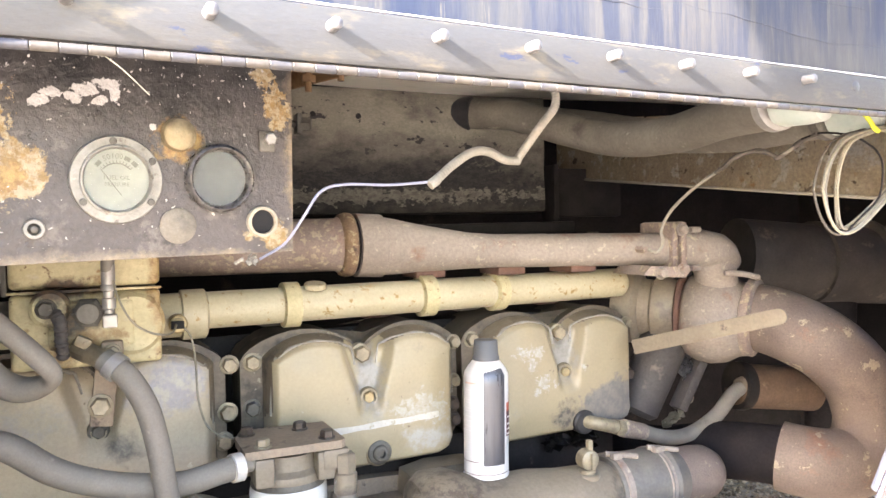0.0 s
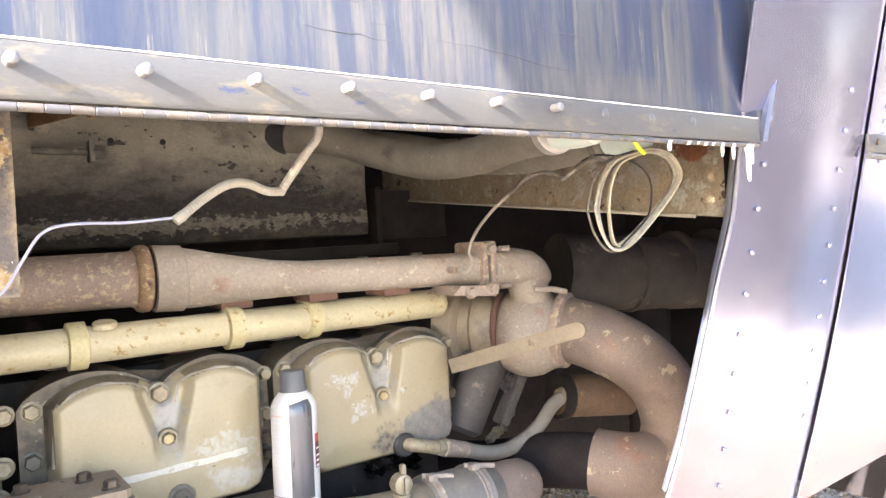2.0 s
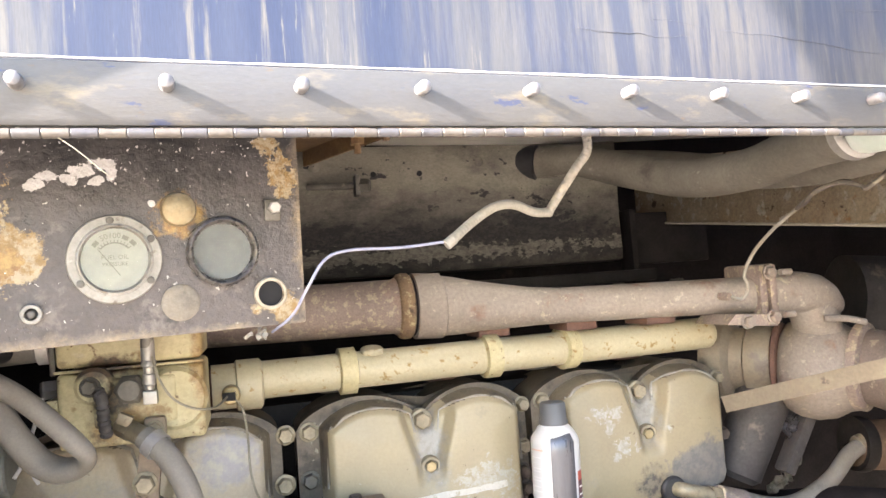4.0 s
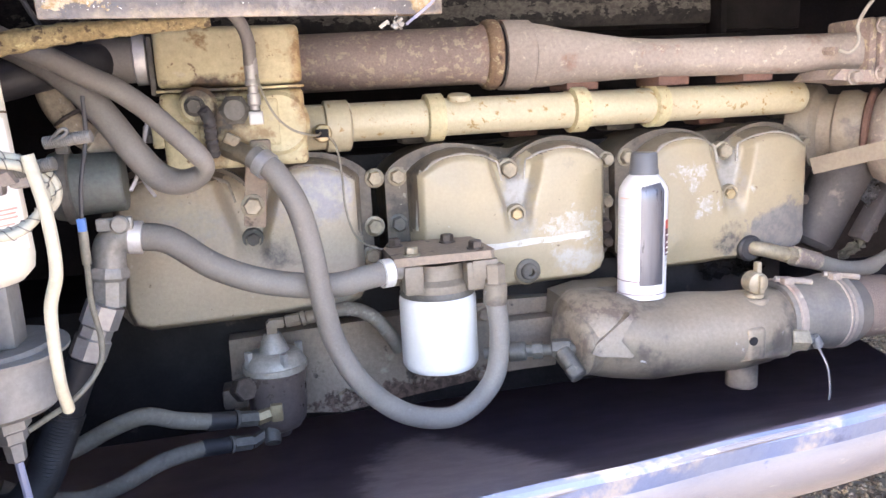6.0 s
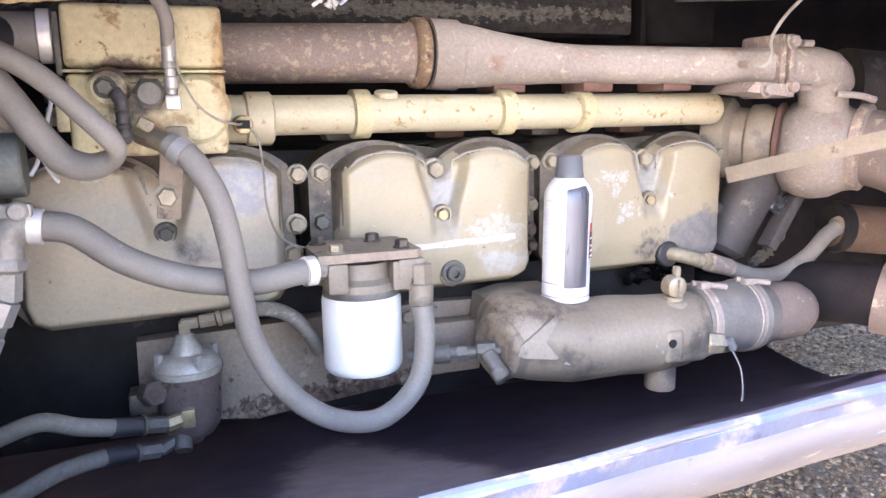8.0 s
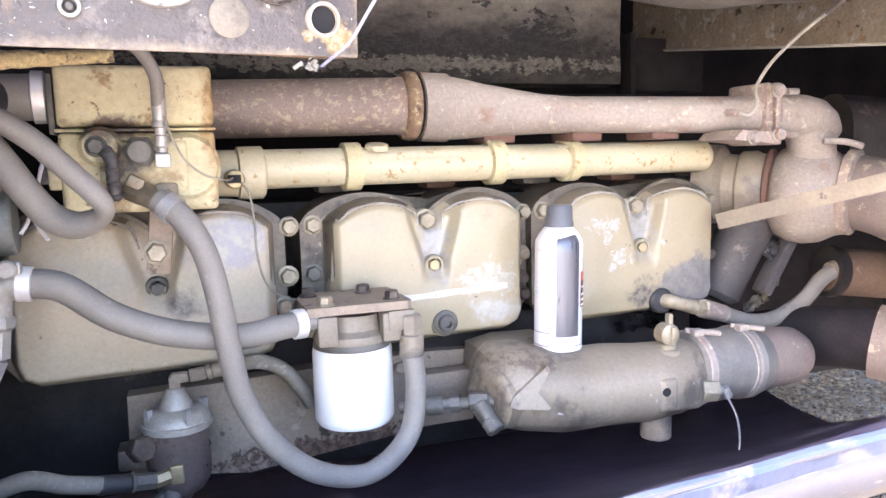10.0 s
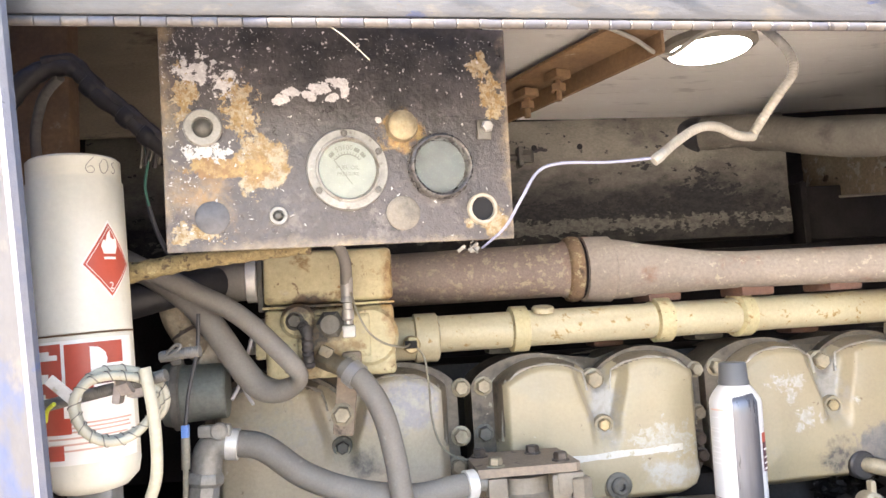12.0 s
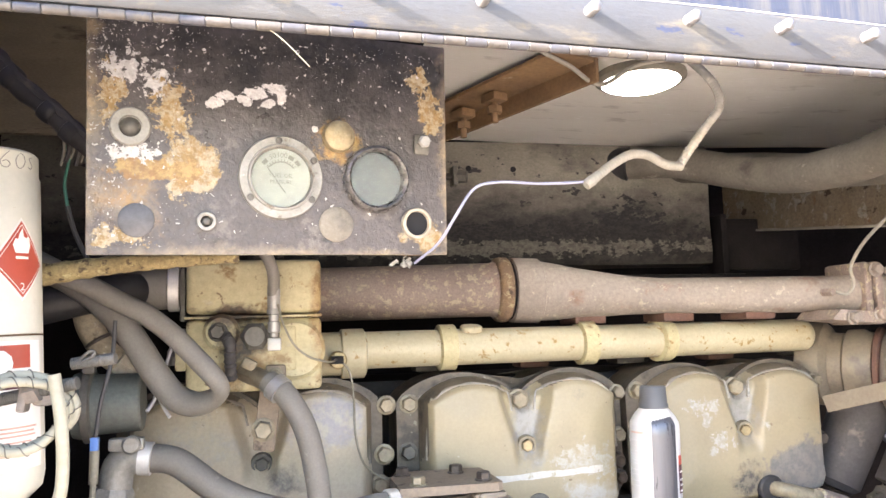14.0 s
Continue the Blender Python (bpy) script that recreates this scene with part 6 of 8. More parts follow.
# ---- starting-fluid bottle in its bracket ----
bot = thing("starting_fluid_bottle", (-0.180, 0.205, 0.845), "white gas bottle with red printed labels, inverted in a bracket", "gas bottle")
B0, B1 = Vector((-0.1775, 0.205, 0.848)), Vector((-0.189, 0.205, 1.112))
BD = (B1 - B0).normalized()
BR = 0.0365
HB = (B1 - B0).length
bm = B()
lathe(bm, B0, BD, [(0, 0.018), (0.002, 0.026), (0.010, 0.0345), (0.020, BR), (HB * 0.462, BR), (HB * 0.464, BR - 0.0012), (HB * 0.468, BR - 0.0012), (HB * 0.470, BR), (HB - 0.020, BR), (HB - 0.018, BR - 0.0012), (HB - 0.015, BR - 0.0012), (HB - 0.002, BR - 0.001), (HB, BR - 0.003), (HB - 0.004, BR - 0.006), (HB - 0.006, 0)], 48)
part("shell", bm, M["bottle"], bot)
BU = Vector((1, 0, 0)) - BD * BD.x
BU.normalize()
BV = BD.cross(BU)
if BV.y > 0:
    BV = -BV


def on_bottle(a, h, out=0.0):
    """a: degrees round from the printed front (to the right positive); h: metres up from the bottom."""
    a += 21.0
    return B0 + BD * h + (BV * math.cos(radians(a)) + BU * math.sin(radians(a))) * (BR + out)


def decal(name, m_, a0_, a1_, h0, h1, label="", out=0.0005, n=8):
    bm = B()
    loft(bm, [[on_bottle(a0_ + (a1_ - a0_) * i / n, h, out) for i in range(n + 1)] for h in (h0, h1)])
    return part(name, bm, M[m_], bot, label)


def decal_poly(name, m_, pts, label="", out=0.0007):
    """A printed shape from (angle, height) points, as a fan round their middle."""
    bm = B()
    ca, ch = sum(p[0] for p in pts) / len(pts), sum(p[1] for p in pts) / len(pts)
    rings = [[bm.verts.new(on_bottle(ca + (a - ca) * k, ch + (h - ch) * k, out)) for a, h in pts] for k in (1.0, 0.66, 0.33)]
    c = bm.verts.new(on_bottle(ca, ch, out))
    for i in range(len(pts)):
        j = (i + 1) % len(pts)
        for p, q in zip(rings, rings[1:]):
            bm.faces.new((p[i], p[j], q[j], q[i]))
        bm.faces.new((rings[-1][i], rings[-1][j], c))
    return part(name, bm, M[m_], bot, label)


def side_points(pts, k=6):
    out = []
    for (a, b), (c, d) in zip(pts, pts[1:] + pts[:1]):
        out += [(a + (c - a) * i / k, b + (d - b) * i / k) for i in range(k)]
    return out


decal_poly("hazard_diamond", "label_white", side_points([(0, 0.176), (35, 0.148), (70, 0.176), (35, 0.211)]), "", 0.0004)
decal_poly("hazard_diamond", "label_red", side_points([(2.5, 0.176), (35, 0.1505), (67.5, 0.176), (35, 0.2085)]), "red flammable hazard diamond", 0.0007)
for (a0_, h0_), (a1_, h1_) in zip(((6, 0.176), (35, 0.1535), (64, 0.176), (35, 0.2055)), ((35, 0.1535), (64, 0.176), (35, 0.2055), (6, 0.176))):
    bm = B()
    loft(bm, [[on_bottle(a0_ + (a1_ - a0_) * i / 10, h0_ + (h1_ - h0_) * i / 10 + o, 0.0010) for i in range(11)] for o in (-0.0004, 0.0004)])
    part("hazard_border", bm, M["label_white"], bot)
flame = [(27, 0.184), (24, 0.190), (27, 0.195), (29, 0.191), (32, 0.199), (36, 0.203), (37, 0.197), (41, 0.195), (44, 0.197), (46, 0.190), (43, 0.184)]
decal_poly("flame_mark", "label_white", flame, "", 0.0011)
decal("flame_base", "label_white", 27, 43, 0.1795, 0.1815, "", 0.0011)
# the lower printed label
decal("label_panel", "label_white", -62, 62, 0.026, 0.119, "", 0.0003, 20)
decal("label_strip", "label_red", -62, -28, 0.060, 0.117, "red strip with white vehicle marks", 0.0006)
for i, h in enumerate((0.105, 0.088, 0.073)):
    w = (26, 22, 12)[i]
    decal("vehicle_mark", "label_white", -58, -58 + w, h, h + 0.004, "", 0.001)
    decal("vehicle_mark", "label_white", -58, -58 + w * 0.6, h + 0.004, h + 0.007, "", 0.001)
decal("logo_block", "label_red", -24, 6, 0.078, 0.116, "red and white printed emblem", 0.0006)
decal("logo_block", "label_red", 6, 44, 0.099, 0.116, "", 0.0006)
decal_poly("logo_round", "label_white", [(4, 0.092), (4, 0.113), (14, 0.112), (21, 0.108), (23, 0.1025), (21, 0.097), (14, 0.093)], "", 0.001)
decal("brand_bar", "label_dark", 8, 60, 0.084, 0.0905, "", 0.0008)
for h0, a0_, a1_, m_ in ((0.0555, -20, 52, "label_pale"), (0.0525, -20, 48, "label_pale"), (0.0495, -50, 50, "label_pale"), (0.045, -50, 44, "label_pale"), (0.0405, -48, 40, "label_pale"), (0.036, -48, 46, "label_pale")):
    decal("text_bar", m_, a0_, a1_, h0, h0 + 0.0014, "", 0.0007)
decal("label_strip", "label_red", -60, -30, 0.030, 0.041, "", 0.0008)
decal("label_strip", "label_red", -58, -20, 0.049, 0.061, "", 0.0008)
# pencilled characters on the upper band
STROKES = (((20, 0.0035), (17, 0.001), (14, -0.0025), (15, -0.0055), (18, -0.006), (20, -0.004), (18, -0.002), (15, -0.003)), ((26, 0.002), (24, -0.001), (25, -0.005), (28, -0.0055), (31, -0.002), (30, 0.002), (27, 0.003)), ((38, 0.002), (35, 0.001), (36, -0.001), (38, -0.003), (36, -0.005), (34, -0.004)))
for st_ in STROKES:
    bm = B()
    tube(bm, [on_bottle(13 + (a - 14) * 1.8, HB - 0.0075 + h * 1.35, -0.0011) for a, h in st_], 0.00035, 5, 5)
    part("pencil_scribble", bm, M["pencil"], bot)
bm = B()
lathe(bm, B0 + BD * (HB * 0.4640), BD, [(0, BR - 0.0010), (0, BR + 0.0003), (0.0011, BR + 0.0003), (0.0011, BR - 0.0010)], 48)
part("seam", bm, M["brown_rust"], bot, "rusty seam line")
bm = text_mesh("2", 0.008)
for v in bm.verts:
    v.co = on_bottle(35 + math.degrees(v.co.x / BR), 0.1585 + v.co.y, 0.001)
part("hazard_number", bm, M["label_white"], bot)
# bracket parts under the bottle
bm = B()
box(bm, (-0.176, 0.205, 0.828), (0.034, 0.03, 0.050), 0.003)
part("post", bm, M["dull_zinc"], bot, "grey hexagonal valve post")
bm = B()
lathe(bm, (-0.178, 0.205, 0.8000), (0.05, -0.05, 1), [(0, 0.010), (0, 0.050), (0.0025, 0.050), (0.0025, 0.010)], 36)
part("flange_disc", bm, M["dull_zinc"], bot, "flat grey flange disc")
bm = B()
lathe(bm, (-0.180, 0.205, 0.802), (0.06, 0, -1), [(0, 0.040), (0.030, 0.040), (0.046, 0.039), (0.050, 0.034), (0.051, 0.012)], 32)
part("valve_cap", bm, M["dull_zinc"], bot, "pale grey valve cap")
bm = B()
lathe(bm, (-0.178, 0.205, 0.752), (0.05, 0, -1), [(0, 0.015), (0.014, 0.015), (0.016, 0.011), (0.024, 0.011), (0.026, 0.008), (0.040, 0.007), (0.042, 0.003)], 6)
part("gland_nut", bm, M["dull_zinc"], bot, "pale grey gland nut")
bm = B()
tube(bm, [(-0.176, 0.205, 0.715), (-0.172, 0.203, 0.67), (-0.170, 0.20, 0.62), (-0.172, 0.20, 0.56)], 0.0032, 8)
part("lead", bm, M["blue_wire"], bot, "pale cable")
# T-bolt clamp in front
tb = thing("clamp_bolt", (-0.14, 0.13, 0.925), "rusty threaded clamp bolt with a wing nut across the bottle", "clamp bolt")
t0, t1 = Vector((-0.205, 0.150, 0.918)), Vector((-0.099, 0.128, 0.9385))
bm = B()
path = [t0.lerp(t1, i / 150) for i in range(151)]
tube(bm, path, 0.0042, 10, 1, lambda t: 1.0 + 0.10 * (int(t * 150) % 2), False)
part("threaded_rod", bm, M["greasy"], tb)
bm = B()
r0, r1 = Vector((-0.110, 0.155, 0.9505)), Vector((-0.080, 0.150, 0.9535))
tube(bm, [r0.lerp(r1, i / 44) for i in range(45)], 0.0040, 10, 1, lambda t: 1.0 + 0.10 * (int(t * 44) % 2), False)
part("threaded_rod", bm, M["greasy"], tb)
bm = B()
box(bm, (-0.133, 0.134, 0.932), (0.006, 0.012, 0.024), 0.002, Euler((0, 0.15, 0)).to_matrix())
cyl(bm, (-0.131, 0.133, 0.933), (-0.123, 0.131, 0.935), 0.0085, n=6)
box(bm, (-0.122, 0.136, 0.929), (0.014, 0.010, 0.011), 0.004)
part("lug", bm, M["rust_tan"], tb, "rusty clamp lug")
bm = B()
tube(bm, [(-0.106, 0.152, 0.951), (-0.102, 0.150, 0.955), (-0.097, 0.149, 0.959), (-0.094, 0.149, 0.958), (-0.096, 0.149, 0.955), (-0.102, 0.150, 0.952)], 0.0013, 8, 5)
part("wing_nut", bm, M["greasy"], tb, "pale wing nut")
coil = thing("coiled_cable", (-0.14, 0.118, 0.88), "coil of dirty white sleeved cable hung on the clamp bolt", "cable")
pts = []
for i in range(44):
    a = -0.6 + 2 * math.pi * i / 20
    k = 1.0 - 0.10 * smooth01(i / 24) + 0.05 * math.sin(i * 0.9)
    pts.append((-0.1315 + 0.0275 * k * math.cos(a), 0.130 - 0.014 * (i / 44) + 0.010 * math.cos(a), 0.9215 + 0.0245 * k * math.sin(a) - 0.003 * (i / 44)))
bm = B()
tube(bm, pts, 0.0032, 12, 4)
part("loop", bm, M["sleeve_cream"], coil, "spiral-wrapped white sleeve")
path = curve_points(pts, 12)
wrap_points = []
for i, p in enumerate(path[:-1]):
    d_, u_, v_ = axes(path[i + 1] - p)
    wrap_points.append(p + (u_ * math.cos(i * 0.45) + v_ * math.sin(i * 0.45)) * 0.0036)
bm = B()
tube(bm, wrap_points, 0.0004, 5, 1, None, False)
part("spiral_wrap", bm, M["rubber_tan"], coil, "dirty spiral wrap edge")
bm = B()
tube(bm, [(-0.111, 0.118, 0.945), (-0.106, 0.120, 0.91), (-0.108, 0.13, 0.87), (-0.118, 0.14, 0.84), (-0.122, 0.15, 0.79), (-0.125, 0.17, 0.76)], 0.0042, 12)
part("tail", bm, M["sleeve_cream"], coil)
bm = B()
box(bm, (-0.163, 0.112, 0.933), (0.026, 0.002, 0.008), 0.0008, Euler((0, 0.75, 0)).to_matrix())
part("tape_flag", bm, M["rubbed"], coil, "white tape flag")
bm = B()
tube(bm, [(-0.180, 0.125, 0.912), (-0.176, 0.118, 0.92), (-0.169, 0.112, 0.925)], 0.0014, 8, 5)
part("core", bm, M["yellow_tie"], coil, "yellow-green core")

# ---- thermostat housing ----
th = thing("thermostat_housing", (0.0, 0.50, 0.905), "yellow stained cast thermostat housing in two halves", "thermostat housing")
bm = B()
box(bm, (0.0, 0.512, 1.0225), (0.150, 0.120, 0.062), 0.008, None, 3)
part("upper_half", bm, M["yellow_block"], th)
bm = B()
box(bm, (0.0, 0.512, 0.9455), (0.150, 0.118, 0.082), 0.007, None, 3)
box(bm, (0.0, 0.4535, 0.9885), (0.152, 0.006, 0.003), 0.001)
part("lower_half", bm, M["yellow_block"], th)
bm = B()
box(bm, (0.005, 0.4485, 0.952), (0.085, 0.012, 0.052), 0.005, None, 3)
cyl(bm, (-0.035, 0.455, 0.972), (-0.035, 0.436, 0.972), 0.020, n=26, bev=0.004)
cyl(bm, (0.045, 0.455, 0.950), (0.045, 0.444, 0.950), 0.034, n=30, bev=0.004)
part("front_pad", bm, M["yellow_block"], th)
bolt(th, (-0.038, 0.435, 0.972), (0, -1, 0), 0.0085, 0.010, "greasy", True)
bm = B()
tube(bm, [(-0.030, 0.430, 0.968), (-0.024, 0.418, 0.958), (-0.024, 0.422, 0.940), (-0.023, 0.430, 0.920)], 0.0062, 12, 8, lambda t: 0.85 + 0.3 * math.sin(t * 31) ** 2)
part("spring_lever", bm, M["dull_grime"], th, "dark greasy lever")
bm = B()
cyl(bm, (0.002, 0.442, 0.966), (0.002, 0.424, 0.966), 0.0165, n=6, bev=0.003)
cyl(bm, (0.002, 0.424, 0.966), (0.002, 0.418, 0.966), 0.0125, n=20, bev=0.002)
box(bm, (0.018, 0.43, 0.966), (0.020, 0.010, 0.012), 0.002)
part("sender", bm, M["greasy"], th, "greasy hexagonal sender")
bm = B()
cyl(bm, (-0.012, 0.440, 0.929), (0.004, 0.424, 0.922), 0.0110, n=6, bev=0.002)
cyl(bm, (0.002, 0.426, 0.923), (0.022, 0.409, 0.914), 0.0105, n=16, bev=0.001)
box(bm, (-0.004, 0.424, 0.936), (0.016, 0.010, 0.012), 0.003, Euler((0, 0.5, 0)).to_matrix())
part("outlet_nut", bm, M["greasy_brass"], th, "greasy brass outlet fitting")
bm = B()
box(bm, (0.024, 0.440, 0.920), (0.022, 0.014, 0.028), 0.004)
box(bm, (0.015, 0.450, 0.882), (0.024, 0.010, 0.086), 0.003, Euler((0, 0.12, 0)).to_matrix())
part("bracket", bm, M["low_plate"], th, "tan bolted bracket")
bolt(th, (0.010, 0.444, 0.863), (0, -1, 0), 0.0105, 0.009, "bolt")
bolt(th, (0.024, 0.432, 0.922), (0, -1, 0), 0.0075, 0.006, "bolt")
for z in (0.945, 0.968):
    bm = B()
    cyl(bm, (-0.075, 0.50, z), (-0.098, 0.49, z), 0.011, n=6, bev=0.002)
    part("side_plug", bm, M["steel"], th)
bm = B()
box(bm, (-0.080, 0.47, 0.945), (0.012, 0.03, 0.03), 0.003)
part("lug", bm, M["yellow_block"], th)
# vent line above it
vl = thing("vent_line", (0.022, 0.41, 0.955), "grey flexible line with crimped steel fittings", "hose")
bm = B()
tube(bm, [(0.022, 0.418, 1.010), (0.022, 0.415, 1.035), (0.014, 0.41, 1.055), (0.000, 0.40, 1.070)], 0.0066, 12)
part("hose", bm, M["rubber"], vl)
bm = B()
lathe(bm, (0.0225, 0.420, 0.965), (0, -0.03, 1), [(0, 0.0048), (0.004, 0.0048), (0.006, 0.0070), (0.016, 0.0070), (0.017, 0.0056), (0.024, 0.0056), (0.025, 0.0078), (0.030, 0.0078), (0.031, 0.0070), (0.052, 0.0072), (0.053, 0.0062)], 14)
part("ferrule", bm, M["steel"], vl, "crimped steel ferrule")
bm = B()
box(bm, (0.023, 0.420, 0.957), (0.0145, 0.012, 0.014), 0.002)
part("elbow", bm, M["steel"], vl)

# ---- hoses round the thermostat ----
def hose(name, label, pts, r, material, n=16, ends=(), category="hose"):
    t = thing(name, pts[len(pts) // 2], label, category)
    bm = B()
    tube(bm, pts, r, n, 10)
    part("hose", bm, M[material], t)
    for p, d, m_ in ends:
        p, d = Vector(p), Vector(d).normalized()
        bm = B()
        lathe(bm, p, d, [(0, r + 0.0005), (0.0005, r + 0.0026), (0.0125, r + 0.0026), (0.013, r + 0.0005)], 24)
        k = p + d * 0.006 + axes(d)[1] * -(r + 0.004)
        band = part("hose_clamp", bm, M[m_], t, "bright worm-drive clamp")
        bm = B()
        box(bm, k, (0.010, 0.010, 0.009), 0.002)
        cyl(bm, k + Vector((-0.009, 0, 0)), k + Vector((0.006, 0, 0)), 0.0036, n=8)
        part("clamp_screw", bm, M["steel"], band, "worm screw housing")
    return t


heater = thing("heater_hose", (-0.06, 0.36, 0.90), "dusty grey rubber hose doubled back in a kinked bend", "hose")
bm = B()
tube(bm, [(-0.26, 0.36, 1.062), (-0.19, 0.345, 1.039), (-0.146, 0.34, 1.018), (-0.122, 0.34, 1.004), (-0.096, 0.34, 0.990), (-0.073, 0.34, 0.972), (-0.049, 0.34, 0.947), (-0.034, 0.341, 0.930), (-0.0265, 0.347, 0.917), (-0.033, 0.364, 0.907), (-0.053, 0.378, 0.900),
          (-0.074, 0.385, 0.907), (-0.092, 0.385, 0.929), (-0.108, 0.385, 0.955), (-0.122, 0.385, 0.976), (-0.140, 0.385, 0.998), (-0.17, 0.395, 1.022), (-0.22, 0.41, 1.05)], 0.0100, 18, 8, lambda t: 1.0 + 0.36 * float(smooth01((t - 0.50) / 0.14)) - 0.16 * math.exp(-((t - 0.485) / 0.05) ** 2))
part("hose", bm, M["rubber"], heater)

hose("filter_feed_hose", "dusty grey rubber hose hanging in a loop to the fuel filter", [(0.016, 0.412, 0.918), (0.036, 0.398, 0.902), (0.055, 0.392, 0.868), (0.066, 0.395, 0.82), (0.073, 0.40, 0.766), (0.084, 0.405, 0.71), (0.112, 0.408, 0.655), (0.160, 0.412, 0.612), (0.220, 0.42, 0.598), (0.270, 0.435, 0.628), (0.286, 0.45, 0.68), (0.285, 0.46, 0.725)],
     0.0124, "rubber", 18, [((0.022, 0.408, 0.914), (0.72, -0.42, -0.62), "steel")])
hose("fuel_hose", "thick dusty grey fuel hose with bright clamps", [(-0.112, 0.405, 0.846), (-0.076, 0.405, 0.840), (-0.032, 0.41, 0.806), (0.020, 0.42, 0.782), (0.085, 0.43, 0.769), (0.131, 0.445, 0.771), (0.158, 0.46, 0.771)],
     0.0142, "rubber", 18, [((-0.112, 0.405, 0.846), (1, 0, -0.1), "clamp"), ((0.146, 0.452, 0.771), (1, 0.3, 0), "clamp")])
# elbow fitting at the left end of the fuel hose
ef = thing("pipe_elbow", (-0.125, 0.41, 0.80), "grey cast pipe elbow with a small bleed screw", "pipe fitting")
bm = B()
tube(bm, [(-0.108, 0.405, 0.846), (-0.122, 0.405, 0.846), (-0.132, 0.405, 0.836), (-0.135, 0.405, 0.812)], 0.0165, 16, 6)
part("elbow", bm, M["grey_metal"], ef)
bm = B()
lathe(bm, (-0.135, 0.405, 0.818), (-0.12, -0.05, -1), [(0, 0.018), (0.004, 0.020), (0.010, 0.020), (0.014, 0.0165), (0.040, 0.0165)], 8)
part("union_nut", bm, M["grey_metal"], ef)
bm = B()
cyl(bm, (-0.116, 0.395, 0.862), (-0.116, 0.382, 0.862), 0.009, n=14, bev=0.002)
box(bm, (-0.122, 0.395, 0.862), (0.034, 0.012, 0.013), 0.003)
part("bleed_screw", bm, M["grey_metal"], ef)
bm = B()
lathe(bm, (-0.141, 0.395, 0.782), (-0.45, -0.10, -1), [(0, 0.019), (0.022, 0.019), (0.024, 0.016), (0.034, 0.016), (0.036, 0.018), (0.056, 0.018), (0.058, 0.016)], 8)
part("swivel_fitting", bm, M["steel"], ef, "zinc swivel fitting")
bm = B()
tube(bm, [(-0.166, 0.388, 0.730), (-0.180, 0.385, 0.700), (-0.192, 0.382, 0.670)], 0.0165, 16, 6)
part("braided_hose", bm, M["black_rubber"], ef, "oily black hose")
bm = B()
seg = curve_points([(-0.188, 0.382, 0.68), (-0.203, 0.38, 0.648), (-0.220, 0.38, 0.612), (-0.245, 0.38, 0.585), (-0.28, 0.385, 0.58)], 30)
tube(bm, seg, 0.018, 16, 1, lambda t: 1.0 + 0.07 * math.sin(t * 2 * math.pi * 40), False)
part("corrugated_sleeve", bm, M["black_rubber"], ef, "black corrugated sleeve")
# shut-off solenoid canister
sol = thing("solenoid", (-0.135, 0.44, 0.865), "weathered grey-green round solenoid canister", "solenoid")
bm = B()
lathe(bm, (-0.180, 0.42, 0.900), (1, 0.06, 0.02), [(0, 0.020), (0.002, 0.033), (0.010, 0.035), (0.014, 0.036), (0.020, 0.033), (0.022, 0.031), (0.066, 0.030), (0.068, 0.028), (0.068, 0.01)], 32)
part("canister", bm, M["teal_grey"], sol)
bm = B()
lathe(bm, (-0.168, 0.42, 0.9), (1, 0.06, 0.02), [(0, 0.036), (0.001, 0.0385), (0.008, 0.0385), (0.009, 0.036)], 32)
box(bm, (-0.160, 0.40, 0.940), (0.012, 0.012, 0.014), 0.003)
part("band", bm, M["greasy"], sol)
bm = B()
tube(bm, [(-0.122, 0.335, 0.985), (-0.124, 0.335, 0.95), (-0.132, 0.33, 0.91), (-0.136, 0.33, 0.878)], 0.0020, 8)
part("lead", bm, M["dark_wire"], sol)
bm = B()
box(bm, (-0.1365, 0.33, 0.872), (0.007, 0.007, 0.012), 0.001)
part("connector", bm, M["blue"], sol, "blue crimp connector")
bm = B()
cyl(bm, (-0.1365, 0.33, 0.866), (-0.137, 0.33, 0.836), 0.0042, n=10)
tube(bm, [(-0.137, 0.33, 0.838), (-0.138, 0.33, 0.80), (-0.134, 0.328, 0.765), (-0.137, 0.32, 0.742), (-0.155, 0.30, 0.722), (-0.185, 0.26, 0.712)], 0.0027, 8)
part("lead", bm, M["wire_white"], sol, "cream wire")
ru = thing("rusty_pipe_bend", (-0.13, 0.45, 0.95), "rust-streaked tan pipe bend", "pipe")
bm = B()
tube(bm, [(-0.135, 0.455, 1.022), (-0.153, 0.448, 1.023), (-0.168, 0.442, 1.017), (-0.174, 0.44, 1.000), (-0.170, 0.44, 0.980), (-0.156, 0.44, 0.957), (-0.137, 0.44, 0.940), (-0.118, 0.445, 0.928)], 0.0138, 16)
part("bend", bm, M["rust_plate"], ru)
bm = B()
lathe(bm, (-0.1625, 0.44, 0.968), (0.5, 0, -0.85), [(0, 0.0140), (0.001, 0.0152), (0.003, 0.0152), (0.004, 0.0140)], 20)
part("ring", bm, M["dark_bolt"], ru, "dark joint ring")
bm = B()
cyl(bm, (-0.142, 0.44, 0.9445), (-0.122, 0.444, 0.930), 0.0165, n=8, bev=0.002)
part("union_nut", bm, M["pale_rim"], ru, "tan union nut")
